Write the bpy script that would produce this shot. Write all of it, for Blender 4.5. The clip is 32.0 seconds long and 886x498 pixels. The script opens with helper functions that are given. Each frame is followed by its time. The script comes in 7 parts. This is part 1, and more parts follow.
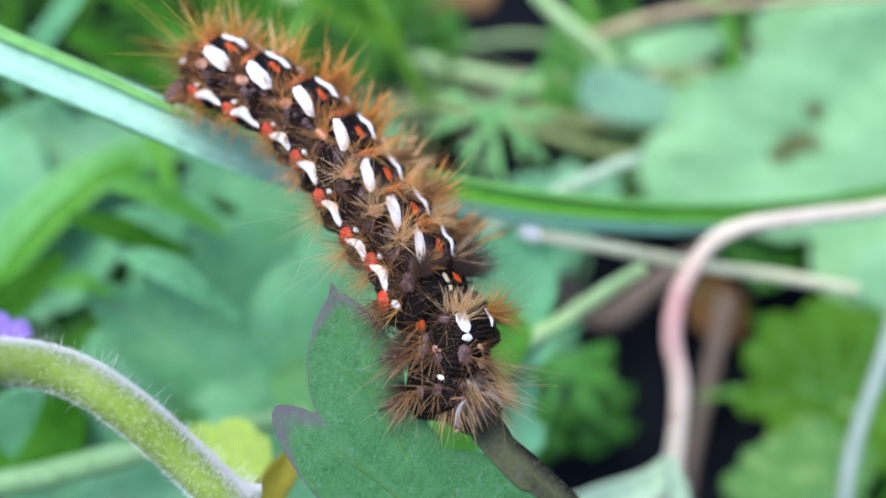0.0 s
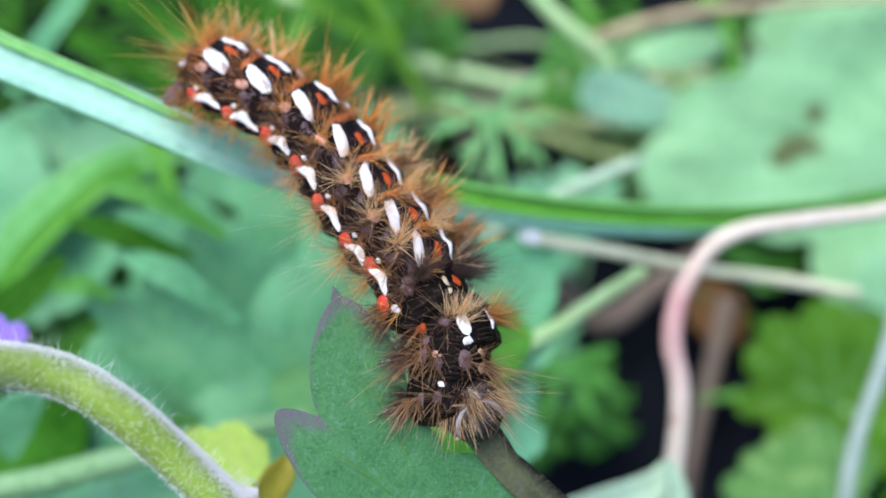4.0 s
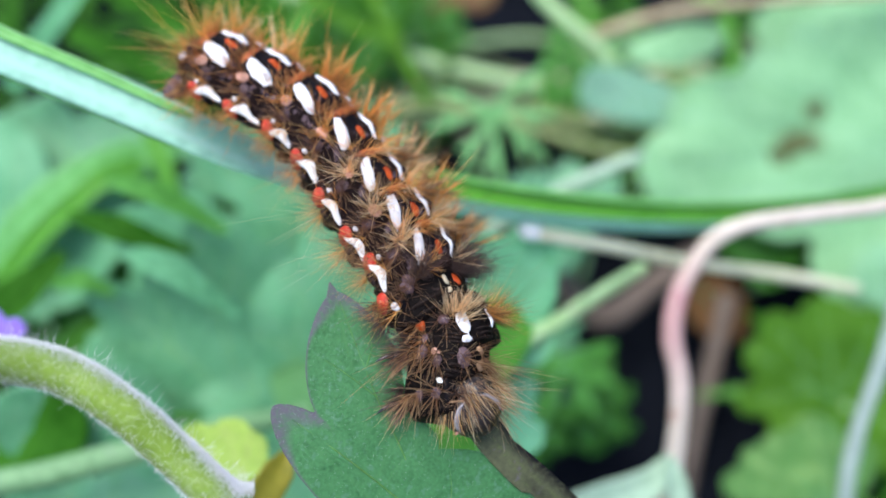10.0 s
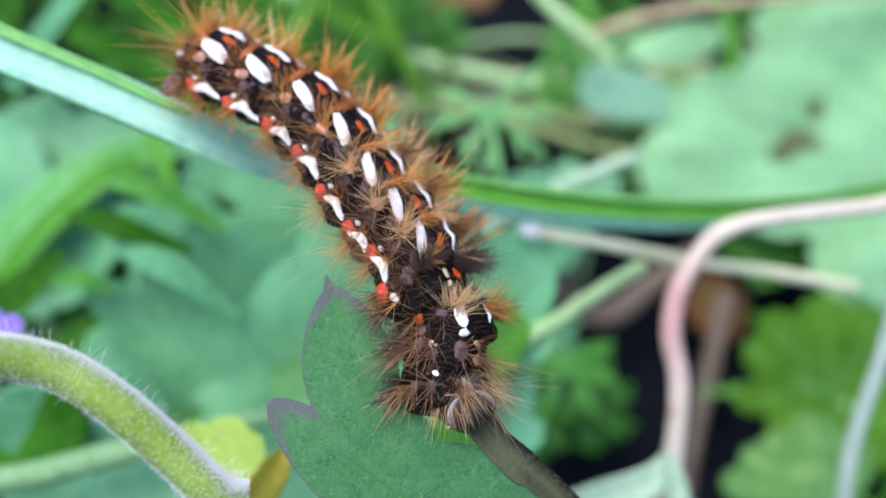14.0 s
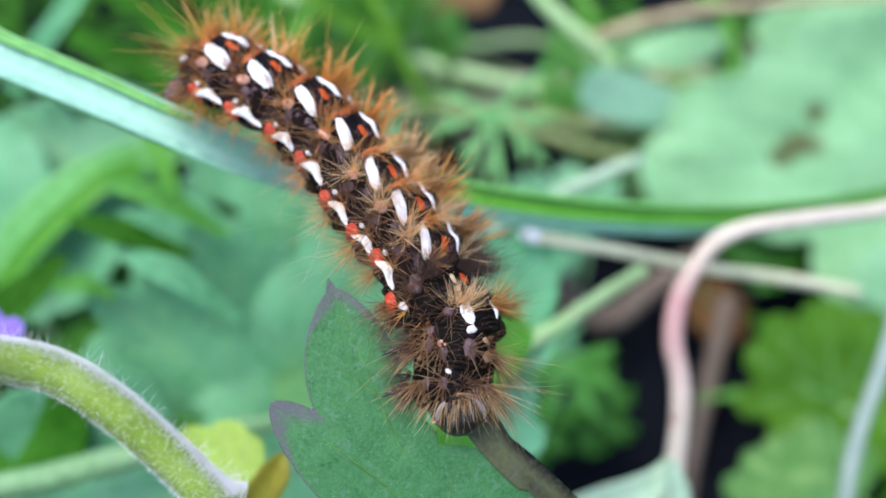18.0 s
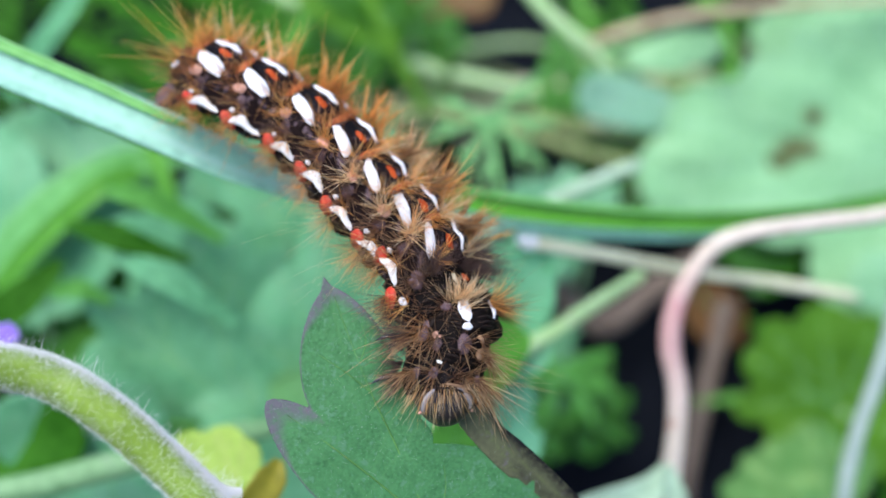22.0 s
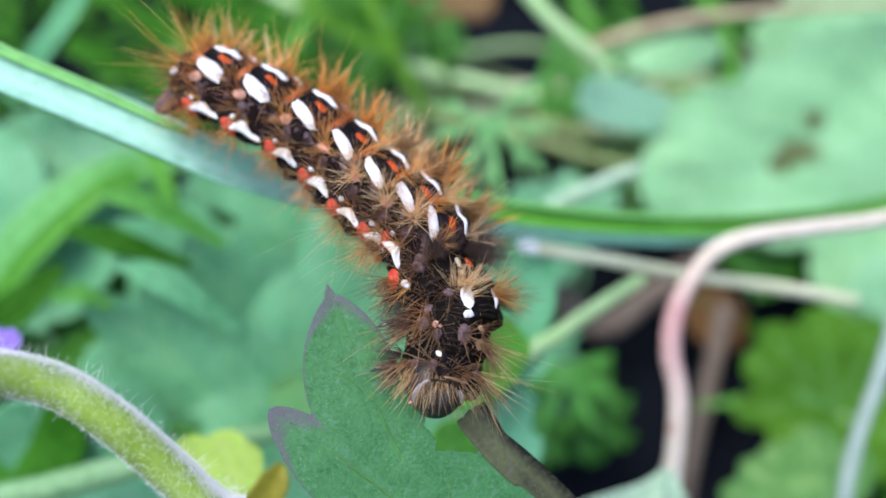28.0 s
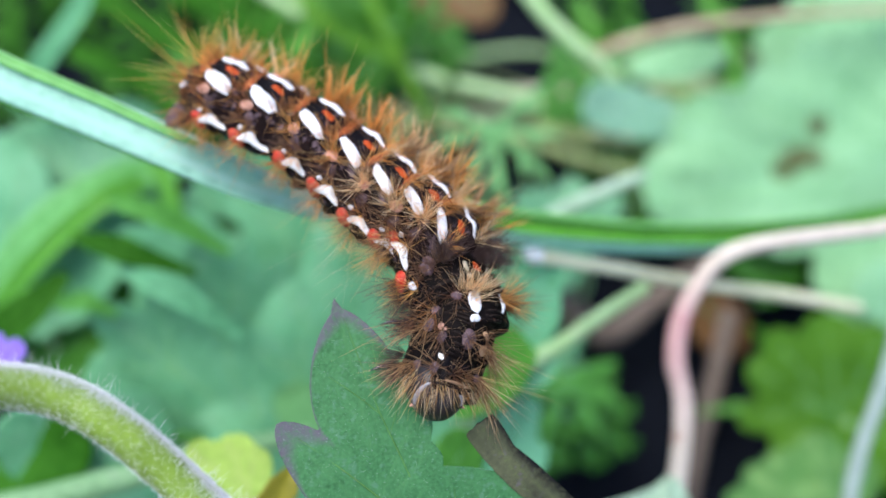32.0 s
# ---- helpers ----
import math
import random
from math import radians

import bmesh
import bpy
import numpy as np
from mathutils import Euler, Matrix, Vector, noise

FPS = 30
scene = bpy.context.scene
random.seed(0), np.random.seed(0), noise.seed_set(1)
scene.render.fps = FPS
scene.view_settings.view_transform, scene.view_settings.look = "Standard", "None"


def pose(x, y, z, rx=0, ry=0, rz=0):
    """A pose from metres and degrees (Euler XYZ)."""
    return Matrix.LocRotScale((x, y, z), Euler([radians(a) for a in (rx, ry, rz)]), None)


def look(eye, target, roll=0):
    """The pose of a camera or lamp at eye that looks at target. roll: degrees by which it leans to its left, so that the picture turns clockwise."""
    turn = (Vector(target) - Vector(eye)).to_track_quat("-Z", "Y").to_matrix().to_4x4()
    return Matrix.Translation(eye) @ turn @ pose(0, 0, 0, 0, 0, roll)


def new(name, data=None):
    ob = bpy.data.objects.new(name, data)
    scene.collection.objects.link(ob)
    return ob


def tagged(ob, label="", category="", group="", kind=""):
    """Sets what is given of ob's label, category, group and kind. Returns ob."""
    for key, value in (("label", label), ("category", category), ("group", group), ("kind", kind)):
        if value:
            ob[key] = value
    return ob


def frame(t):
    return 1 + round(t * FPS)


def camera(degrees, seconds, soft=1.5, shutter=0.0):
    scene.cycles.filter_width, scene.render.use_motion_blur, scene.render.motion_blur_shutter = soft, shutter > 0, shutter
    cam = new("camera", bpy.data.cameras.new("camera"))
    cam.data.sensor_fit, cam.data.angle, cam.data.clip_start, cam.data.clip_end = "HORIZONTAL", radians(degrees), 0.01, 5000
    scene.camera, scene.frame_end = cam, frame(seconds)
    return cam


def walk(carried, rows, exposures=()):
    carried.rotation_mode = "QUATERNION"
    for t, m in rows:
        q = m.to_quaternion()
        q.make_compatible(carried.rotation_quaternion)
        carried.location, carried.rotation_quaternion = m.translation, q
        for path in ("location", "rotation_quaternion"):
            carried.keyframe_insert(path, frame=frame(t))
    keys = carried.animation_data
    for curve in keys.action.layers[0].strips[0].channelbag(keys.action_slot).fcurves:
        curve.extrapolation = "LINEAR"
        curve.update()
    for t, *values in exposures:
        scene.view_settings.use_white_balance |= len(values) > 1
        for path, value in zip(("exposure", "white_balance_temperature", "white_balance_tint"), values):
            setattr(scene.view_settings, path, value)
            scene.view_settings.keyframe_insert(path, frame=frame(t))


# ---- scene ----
# A knot-grass caterpillar about 40 mm long on a grass blade and a wild geranium leaf, low over dark soil.
cam = camera(45, 32.0, soft=1.7)
cam.data.dof.use_dof = True
cam.data.dof.focus_distance = 0.0715
cam.data.dof.aperture_fstop = 14.5
walk(cam, [
    (0, pose(0.00000, -0.09000, 0.14420, 32)), (0.5, pose(0.00017, -0.09011, 0.14413, 32)),
    (1, pose(0.00010, -0.08990, 0.14426, 32)), (1.5, pose(0.00002, -0.09006, 0.14416, 32)),
    (2, pose(-0.00012, -0.08976, 0.14435, 32)), (2.5, pose(-0.00013, -0.08978, 0.14433, 32)),
    (3, pose(-0.00008, -0.09012, 0.14412, 32)), (3.5, pose(0.00002, -0.08991, 0.14426, 32)),
    (5.5, pose(-0.00032, -0.08954, 0.14449, 32)), (6, pose(-0.00033, -0.08958, 0.14447, 32)),
    (6.5, pose(-0.00036, -0.08951, 0.14451, 32)), (7, pose(-0.00036, -0.08960, 0.14445, 32)),
    (7.5, pose(-0.00024, -0.08973, 0.14437, 32)), (8, pose(-0.00018, -0.08966, 0.14441, 32)),
    (8.5, pose(-0.00011, -0.08951, 0.14451, 32)), (9, pose(-0.00010, -0.08990, 0.14426, 32)),
    (9.5, pose(0.00013, -0.08996, 0.14423, 32)), (10, pose(-0.00003, -0.09010, 0.14414, 32)),
    (10.5, pose(0.00012, -0.09023, 0.14405, 32)), (11, pose(0.00007, -0.09025, 0.14404, 32)),
    (11.5, pose(0.00007, -0.09016, 0.14410, 32)), (12, pose(0.00009, -0.09007, 0.14416, 32)),
    (12.5, pose(0.00028, -0.09021, 0.14407, 32)), (13, pose(0.00006, -0.09003, 0.14418, 32)),
    (13.5, pose(0.00010, -0.09016, 0.14410, 32)), (14, pose(0.00007, -0.09025, 0.14404, 32)),
    (14.5, pose(0.00003, -0.09042, 0.14394, 32)), (16.5, pose(0.00018, -0.09020, 0.14407, 32)),
    (17, pose(0.00029, -0.09010, 0.14414, 32)), (17.5, pose(0.00023, -0.08987, 0.14428, 32)),
    (18, pose(-0.00010, -0.08982, 0.14431, 32)), (18.5, pose(-0.00012, -0.08971, 0.14438, 32)),
    (19, pose(0.00003, -0.08948, 0.14453, 32)), (19.5, pose(0.00026, -0.08979, 0.14433, 32)),
    (20, pose(0.00035, -0.08978, 0.14434, 32)), (20.5, pose(0.00029, -0.08974, 0.14436, 32)),
    (21, pose(0.00021, -0.08977, 0.14434, 32)), (21.5, pose(0.00022, -0.08959, 0.14445, 32)),
    (22, pose(0.00019, -0.08934, 0.14461, 32)), (22.5, pose(0.00047, -0.08956, 0.14447, 32)),
    (23, pose(0.00040, -0.08940, 0.14458, 32)), (23.5, pose(0.00021, -0.08919, 0.14471, 32)),
    (24, pose(0.00025, -0.08920, 0.14470, 32)), (24.5, pose(0.00029, -0.08887, 0.14491, 32)),
    (25, pose(0.00045, -0.08902, 0.14481, 32)), (25.5, pose(0.00033, -0.08919, 0.14471, 32)),
    (27.5, pose(0.00007, -0.08883, 0.14493, 32)), (28, pose(0.00015, -0.08896, 0.14485, 32)),
    (28.5, pose(0.00016, -0.08888, 0.14490, 32)), (29, pose(-0.00011, -0.08851, 0.14513, 32)),
    (29.5, pose(0.00006, -0.08879, 0.14496, 32)), (30, pose(-0.00006, -0.08865, 0.14504, 32)),
    (30.5, pose(-0.00012, -0.08822, 0.14531, 32)), (31, pose(-0.00008, -0.08835, 0.14523, 32)),
    (31.5, pose(0.00003, -0.08863, 0.14506, 32)), (32, pose(-0.00036, -0.08826, 0.14529, 32))],
     exposures=((0.0, 1.21, 6400, 15), (32.0, 1.21, 6400, 15)))


# ---- light ----
world = bpy.data.worlds.new("sky")
scene.world = world
world.use_nodes = True
wn = world.node_tree
sky = wn.nodes.new("ShaderNodeTexSky")
sky.sky_type, sky.sun_disc = "NISHITA", False
sky.sun_elevation, sky.sun_rotation = radians(75), radians(-76)
wn.links.new(sky.outputs[0], wn.nodes["Background"].inputs[0])
wn.nodes["Background"].inputs[1].default_value = 0.125
sun = new("sun", bpy.data.lights.new("sun", "SUN"))
sun.data.energy, sun.data.angle, sun.data.color = 2.1, radians(40), (1.0, 0.97, 0.94)
sun.matrix_world = look((-0.25, 0.06, 0.95), (0, 0, 0))

rnd = random.Random(7)


# ---- materials ----
def link(nt, a, b):
    nt.links.new(a, b)


def material(name, base, second, size=900.0, rough=0.5, spots=None, translucent=0.0, bump=0.3, bump_size=6000.0, sheen=0.0,
             vein=None, rim=None, metal=0.0, spec=0.3, spread=0.12, stripe=None, coat=0.0, rim_grain=2600.0):
    """A procedural surface: two colours mixed by noise at two scales, random shift per object, optional spots, veins, rim and fine relief.
    Sizes are in waves per metre."""
    m = bpy.data.materials.new(name)
    m.use_nodes = True
    nt = m.node_tree
    n = nt.nodes
    bsdf = n["Principled BSDF"]
    co = n.new("ShaderNodeTexCoord").outputs["Object"]

    def noisy(scale, detail=4.0, rough_=0.6):
        t = n.new("ShaderNodeTexNoise")
        t.inputs["Scale"].default_value, t.inputs["Detail"].default_value, t.inputs["Roughness"].default_value = scale, detail, rough_
        link(nt, co, t.inputs["Vector"])
        return t.outputs["Fac"]

    def ramp(fac, lo, hi):
        r = n.new("ShaderNodeMapRange")
        r.inputs["From Min"].default_value, r.inputs["From Max"].default_value = lo, hi
        link(nt, fac, r.inputs["Value"])
        return r.outputs["Result"]

    def mix(fac, a, b, mode="MIX"):
        x = n.new("ShaderNodeMix")
        x.data_type, x.blend_type = "RGBA", mode
        for sock, v in ((x.inputs["Factor"], fac), (x.inputs["A"], a), (x.inputs["B"], b)):
            if isinstance(v, (int, float)):
                sock.default_value = v
            elif isinstance(v, tuple):
                sock.default_value = (*v, 1.0)
            else:
                link(nt, v, sock)
        return x.outputs["Result"]

    def attr(which):
        a = n.new("ShaderNodeAttribute")
        a.attribute_name = which
        return a.outputs["Fac"]

    col = mix(ramp(noisy(size), 0.36, 0.64), base, second)
    col = mix(ramp(noisy(size * 7.0, 3.0), 0.3, 0.75), col, tuple(min(1.0, v * 1.28) for v in second))
    if spots:
        col = mix(ramp(noisy(size * 2.3, 5.0, 0.7), spots[1], spots[1] + 0.06), col, spots[0])
    if stripe:
        w = n.new("ShaderNodeMath")
        w.operation = "SINE"
        sc = n.new("ShaderNodeMath")
        sc.operation = "MULTIPLY"
        sc.inputs[1].default_value = stripe[1]
        link(nt, attr("across"), sc.inputs[0])
        link(nt, sc.outputs[0], w.inputs[0])
        col = mix(ramp(w.outputs[0], 0.2, 1.0), col, stripe[0])
    if vein:
        col = mix(ramp(attr("vein"), 0.0, 1.0), col, vein)
    if rim:
        grain = n.new("ShaderNodeMath")
        grain.operation = "MULTIPLY"
        link(nt, ramp(attr("rim"), 0.0, 1.0), grain.inputs[0])
        link(nt, ramp(noisy(rim_grain, 4.0, 0.7), 0.22, 0.52), grain.inputs[1])
        col = mix(grain.outputs[0], col, rim)
    info = n.new("ShaderNodeObjectInfo")
    hsv = n.new("ShaderNodeHueSaturation")
    link(nt, col, hsv.inputs["Color"])
    rr = n.new("ShaderNodeMapRange")
    rr.inputs["To Min"].default_value, rr.inputs["To Max"].default_value = 1.0 - spread, 1.0 + spread
    link(nt, info.outputs["Random"], rr.inputs["Value"])
    link(nt, rr.outputs["Result"], hsv.inputs["Value"])
    col = hsv.outputs["Color"]
    link(nt, col, bsdf.inputs["Base Color"])
    bsdf.inputs["Metallic"].default_value, bsdf.inputs["Specular IOR Level"].default_value = metal, spec
    bsdf.inputs["Coat Weight"].default_value = coat
    rg = n.new("ShaderNodeMapRange")
    rg.inputs["To Min"].default_value, rg.inputs["To Max"].default_value = max(0.05, rough - 0.12), min(1.0, rough + 0.12)
    link(nt, noisy(size * 3.0), rg.inputs["Value"])
    link(nt, rg.outputs["Result"], bsdf.inputs["Roughness"])
    if sheen:
        bsdf.inputs["Sheen Weight"].default_value, bsdf.inputs["Sheen Roughness"].default_value = sheen, 0.4
    if bump:
        bp = n.new("ShaderNodeBump")
        bp.inputs["Strength"].default_value, bp.inputs["Distance"].default_value = bump, 0.0001
        link(nt, noisy(bump_size, 5.0, 0.65), bp.inputs["Height"])
        link(nt, bp.outputs["Normal"], bsdf.inputs["Normal"])
    if translucent:
        tr = n.new("ShaderNodeBsdfTranslucent")
        link(nt, col, tr.inputs["Color"])
        mx = n.new("ShaderNodeMixShader")
        mx.inputs[0].default_value = translucent
        link(nt, bsdf.outputs[0], mx.inputs[1])
        link(nt, tr.outputs[0], mx.inputs[2])
        link(nt, mx.outputs[0], n["Material Output"].inputs["Surface"])
    return m


# near black: the shadows between the plants are deepened in the soil's colour
M_SOIL_SHADED = material("soil", (0.0016, 0.0022, 0.0036), (0.0045, 0.006, 0.009), 160, 0.95, ((0.016, 0.019, 0.024), 0.64), bump=0.8, bump_size=900, spread=0, spec=0.06)
M_LEAF_FRONT = material("leaf_front", (0.020, 0.100, 0.030), (0.046, 0.165, 0.056), 620, 0.62, ((0.070, 0.195, 0.095), 0.56), 0.12, 1.0, 3600, 0.0, spec=0.22,
                        vein=(0.055, 0.19, 0.062), rim=(0.105, 0.100, 0.118), spread=0.02)
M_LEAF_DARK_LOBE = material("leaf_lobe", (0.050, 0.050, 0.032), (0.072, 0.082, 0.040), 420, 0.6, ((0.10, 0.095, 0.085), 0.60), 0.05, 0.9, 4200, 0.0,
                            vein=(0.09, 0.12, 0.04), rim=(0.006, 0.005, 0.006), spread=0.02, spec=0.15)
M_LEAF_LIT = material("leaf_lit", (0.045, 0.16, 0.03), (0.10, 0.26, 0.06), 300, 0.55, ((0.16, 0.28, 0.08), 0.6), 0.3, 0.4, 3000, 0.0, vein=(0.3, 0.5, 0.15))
M_LEAF_AQUA = material("leaf_aqua", (0.075, 0.32, 0.12), (0.16, 0.45, 0.23), 160, 0.45, None, 0.2, 0.3, 2500, 0.0, vein=(0.17, 0.45, 0.24))
M_LEAF_BLUE = material("leaf_blue_green", (0.036, 0.190, 0.070), (0.115, 0.350, 0.165), 160, 0.5, None, 0.2, 0.3, 2500, 0.0, vein=(0.17, 0.40, 0.22))
M_LEAF_PALE = material("leaf_pale", (0.17, 0.41, 0.18), (0.24, 0.49, 0.24), 110, 0.42, None, 0.2, 0.3, 2500, 0.0, vein=(0.24, 0.5, 0.28), rim=(0.085, 0.072, 0.014))
M_LEAF_GREY = material("leaf_grey_green", (0.14, 0.36, 0.20), (0.24, 0.47, 0.30), 130, 0.45, None, 0.2, 0.3, 2500, 0.0, vein=(0.26, 0.46, 0.33))
M_LEAF_BRIGHT = material("leaf_bright", (0.030, 0.125, 0.004), (0.085, 0.235, 0.016), 110, 0.55, None, 0.25, 0.3, 2500, 0.0, vein=(0.16, 0.36, 0.06), spec=0.15)
M_FERN = material("cut_leaf_green", (0.10, 0.32, 0.085), (0.17, 0.42, 0.15), 200, 0.5, None, 0.25, 0.3, 2500)
# darkened leaf green: the shade low among the plants is put into it
M_LEAF_DEEP_SHADE = material("leaf_deep_shade", (0.010, 0.075, 0.002), (0.030, 0.130, 0.009), 160, 0.6, None, 0.25, 0.3, 2500, 0.0, vein=(0.06, 0.2, 0.04), spec=0.08)
M_LEAF_YELLOW = material("leaf_yellow", (0.22, 0.38, 0.05), (0.36, 0.52, 0.10), 160, 0.5, None, 0.3, 0.3, 2500, 0.0, vein=(0.4, 0.5, 0.15))
M_LEAF_OCHRE = material("leaf_ochre", (0.15, 0.155, 0.010), (0.23, 0.215, 0.018), 200, 0.5, None, 0.25, 0.3, 2500)
# pale green that carries the highlight on the arching blade
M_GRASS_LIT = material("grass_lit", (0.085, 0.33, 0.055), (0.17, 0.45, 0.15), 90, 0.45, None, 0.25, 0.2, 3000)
# lower half of the large blade, paled to hold the sky light on it
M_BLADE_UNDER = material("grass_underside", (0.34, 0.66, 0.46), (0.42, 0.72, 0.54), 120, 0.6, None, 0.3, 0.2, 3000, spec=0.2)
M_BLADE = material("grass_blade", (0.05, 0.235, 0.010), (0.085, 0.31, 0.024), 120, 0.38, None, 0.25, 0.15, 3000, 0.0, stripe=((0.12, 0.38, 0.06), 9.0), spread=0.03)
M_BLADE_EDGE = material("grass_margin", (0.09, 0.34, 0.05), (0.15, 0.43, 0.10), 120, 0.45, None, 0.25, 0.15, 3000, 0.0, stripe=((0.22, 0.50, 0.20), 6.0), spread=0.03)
# the sky's reflection on the blade face is part of this pale bluish colour
M_BLADE_SHEEN = material("grass_bluish_sheen", (0.25, 0.56, 0.41), (0.34, 0.63, 0.49), 120, 0.5, None, 0.35, 0.15, 3000, 0.0, stripe=((0.42, 0.72, 0.60), 5.0), spread=0.03, spec=0.3)
M_GRASS = material("grass", (0.045, 0.19, 0.016), (0.09, 0.30, 0.035), 120, 0.45, None, 0.2, 0.2, 3000, spec=0.2)
M_GRASS_SOFT = material("grass_soft", (0.035, 0.17, 0.016), (0.075, 0.26, 0.045), 120, 0.55, None, 0.2, 0.2, 3000, spec=0.15)
M_STEM_HAIRY = material("hairy_stem", (0.115, 0.20, 0.016), (0.17, 0.27, 0.035), 420, 0.55, ((0.25, 0.34, 0.09), 0.62), 0.05, 0.5, 5000, 0.2, spread=0, spec=0.25)
M_STEM_PINK = material("pink_stem", (0.43, 0.40, 0.30), (0.51, 0.46, 0.38), 140, 0.5, ((0.40, 0.30, 0.23), 0.60), 0.05, 0.3, 3000, rim=(0.40, 0.19, 0.20), spread=0)
M_STEM_PALE = material("pale_stem", (0.24, 0.43, 0.16), (0.36, 0.53, 0.26), 160, 0.5, ((0.4, 0.42, 0.28), 0.62), 0.1, 0.3, 2500)
M_SHEATH = material("pale_sheath", (0.25, 0.40, 0.25), (0.34, 0.48, 0.34), 160, 0.5, None, 0.15, 0.3, 2500)
M_STEM_GREY = material("grey_stem", (0.21, 0.29, 0.25), (0.30, 0.38, 0.34), 160, 0.5, None, 0.1, 0.3, 2500)
M_STICK = material("dry_stick", (0.52, 0.53, 0.31), (0.66, 0.66, 0.45), 200, 0.75, ((0.33, 0.27, 0.19), 0.60), 0.0, 0.5, 2500)
M_OCHRE = material("ochre_twig", (0.26, 0.21, 0.11), (0.36, 0.30, 0.18), 200, 0.7, ((0.15, 0.1, 0.05), 0.6), 0.0, 0.5, 2500)
M_TWIG = material("brown_twig", (0.075, 0.055, 0.042), (0.14, 0.11, 0.085), 200, 0.8, ((0.12, 0.08, 0.05), 0.6), 0.0, 0.5, 2500)
M_STEM_OLIVE = material("olive_stem", (0.13, 0.19, 0.06), (0.22, 0.28, 0.11), 160, 0.6, ((0.26, 0.2, 0.12), 0.6), 0.05, 0.3, 2500)
M_DEAD = material("dead_leaf", (0.06, 0.028, 0.008), (0.13, 0.065, 0.018), 150, 0.75, ((0.07, 0.035, 0.01), 0.58), 0.1, 0.5, 2500, vein=(0.15, 0.10, 0.05))
M_STEM_MID = material("green_stem", (0.10, 0.24, 0.09), (0.16, 0.31, 0.14), 160, 0.55, ((0.22, 0.34, 0.20), 0.58), 0.1, 0.3, 2500)
M_VEIN = material("leaf_vein", (0.08, 0.27, 0.08), (0.13, 0.34, 0.12), 300, 0.5, None, 0.1, 0.2, 3000)
M_VIOLET = material("violet_petal", (0.24, 0.16, 0.62), (0.36, 0.24, 0.75), 300, 0.6, None, 0.3, 0.2, 3000, vein=(0.2, 0.1, 0.5))
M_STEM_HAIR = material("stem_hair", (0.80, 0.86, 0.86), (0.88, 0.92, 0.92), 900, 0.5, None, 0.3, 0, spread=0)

M_LEAF_HAIR = material("leaf_hair", (0.30, 0.40, 0.34), (0.42, 0.52, 0.46), 900, 0.5, None, 0.3, 0, spread=0)
M_SKIN = material("larva_skin", (0.003, 0.002, 0.002), (0.014, 0.008, 0.007), 700, 0.6, ((0.12, 0.085, 0.095), 0.57), 0, 1.0, 4000, spread=0.1, spec=0.04)
M_SKIN_GREY = material("larva_skin_grey", (0.0012, 0.001, 0.001), (0.006, 0.0045, 0.004), 1000, 0.5, ((0.05, 0.035, 0.030), 0.62), 0, 1.0, 2200, spec=0.04)
M_WHITE = material("larva_white", (0.58, 0.59, 0.60), (0.70, 0.71, 0.71), 1500, 0.5, None, 0.0, 0.4, 6000, spread=0.02, spec=0.2)
M_CREAM = material("larva_cream", (0.86, 0.86, 0.74), (0.92, 0.92, 0.84), 1500, 0.5, None, 0.0, 0.3, 6000, spread=0.02)
M_BUFF = material("larva_buff", (0.22, 0.12, 0.06), (0.40, 0.25, 0.14), 1500, 0.55, None, 0, 0.4, 6000)
M_BUFF_PALE = material("larva_straw", (0.45, 0.37, 0.22), (0.62, 0.54, 0.36), 1500, 0.55, None, 0, 0.4, 6000)
M_ORANGE = material("larva_orange", (0.24, 0.022, 0.004), (0.40, 0.065, 0.010), 1500, 0.5, None, 0, 0.4, 6000, spec=0.15)
M_RED = material("larva_red", (0.30, 0.014, 0.010), (0.46, 0.045, 0.022), 1100, 0.45, ((0.52, 0.17, 0.11), 0.57), 0, 0.9, 3000, spec=0.25)
M_RUST = material("larva_rust", (0.22, 0.045, 0.012), (0.42, 0.11, 0.03), 1200, 0.55, ((0.05, 0.02, 0.01), 0.58), 0, 0.6, 5000)
M_WART_PINK = material("wart_peach", (0.38, 0.17, 0.11), (0.60, 0.34, 0.25), 1500, 0.5, None, 0, 0.5, 6000)
M_WART_GREY = material("wart_mauve", (0.035, 0.021, 0.025), (0.11, 0.07, 0.075), 1500, 0.45, ((0.20, 0.15, 0.15), 0.60), 0, 0.7, 5000, spec=0.25)
M_CLASPER = material("larva_clasper", (0.05, 0.034, 0.036), (0.13, 0.09, 0.095), 900, 0.55, ((0.24, 0.18, 0.18), 0.60), 0, 0.8, 4000, spec=0.2)
M_FOLD = material("larva_fold", (0.004, 0.003, 0.0028), (0.016, 0.011, 0.009), 1600, 0.5, ((0.06, 0.045, 0.036), 0.62), 0, 1.0, 3000, spec=0.08)
M_BLACK = material("larva_black", (0.002, 0.002, 0.002), (0.006, 0.005, 0.006), 1500, 0.4, None, 0, 0.3, 5000, spread=0.05, spec=0.05)
M_HEAD = material("larva_head", (0.003, 0.003, 0.003), (0.016, 0.012, 0.011), 1300, 0.34, ((0.10, 0.08, 0.065), 0.60), 0, 0.5, 4000, coat=0.25, spec=0.3)
M_LEG = material("larva_leg", (0.004, 0.004, 0.004), (0.02, 0.018, 0.017), 1500, 0.25, ((0.12, 0.11, 0.10), 0.62), 0, 0.4, 4000, spec=0.6, coat=0.4)
M_CRESCENT = material("larva_crescent", (0.12, 0.115, 0.115), (0.32, 0.31, 0.32), 1300, 0.4, ((0.05, 0.04, 0.04), 0.62), 0, 0.8, 4000, spec=0.35)
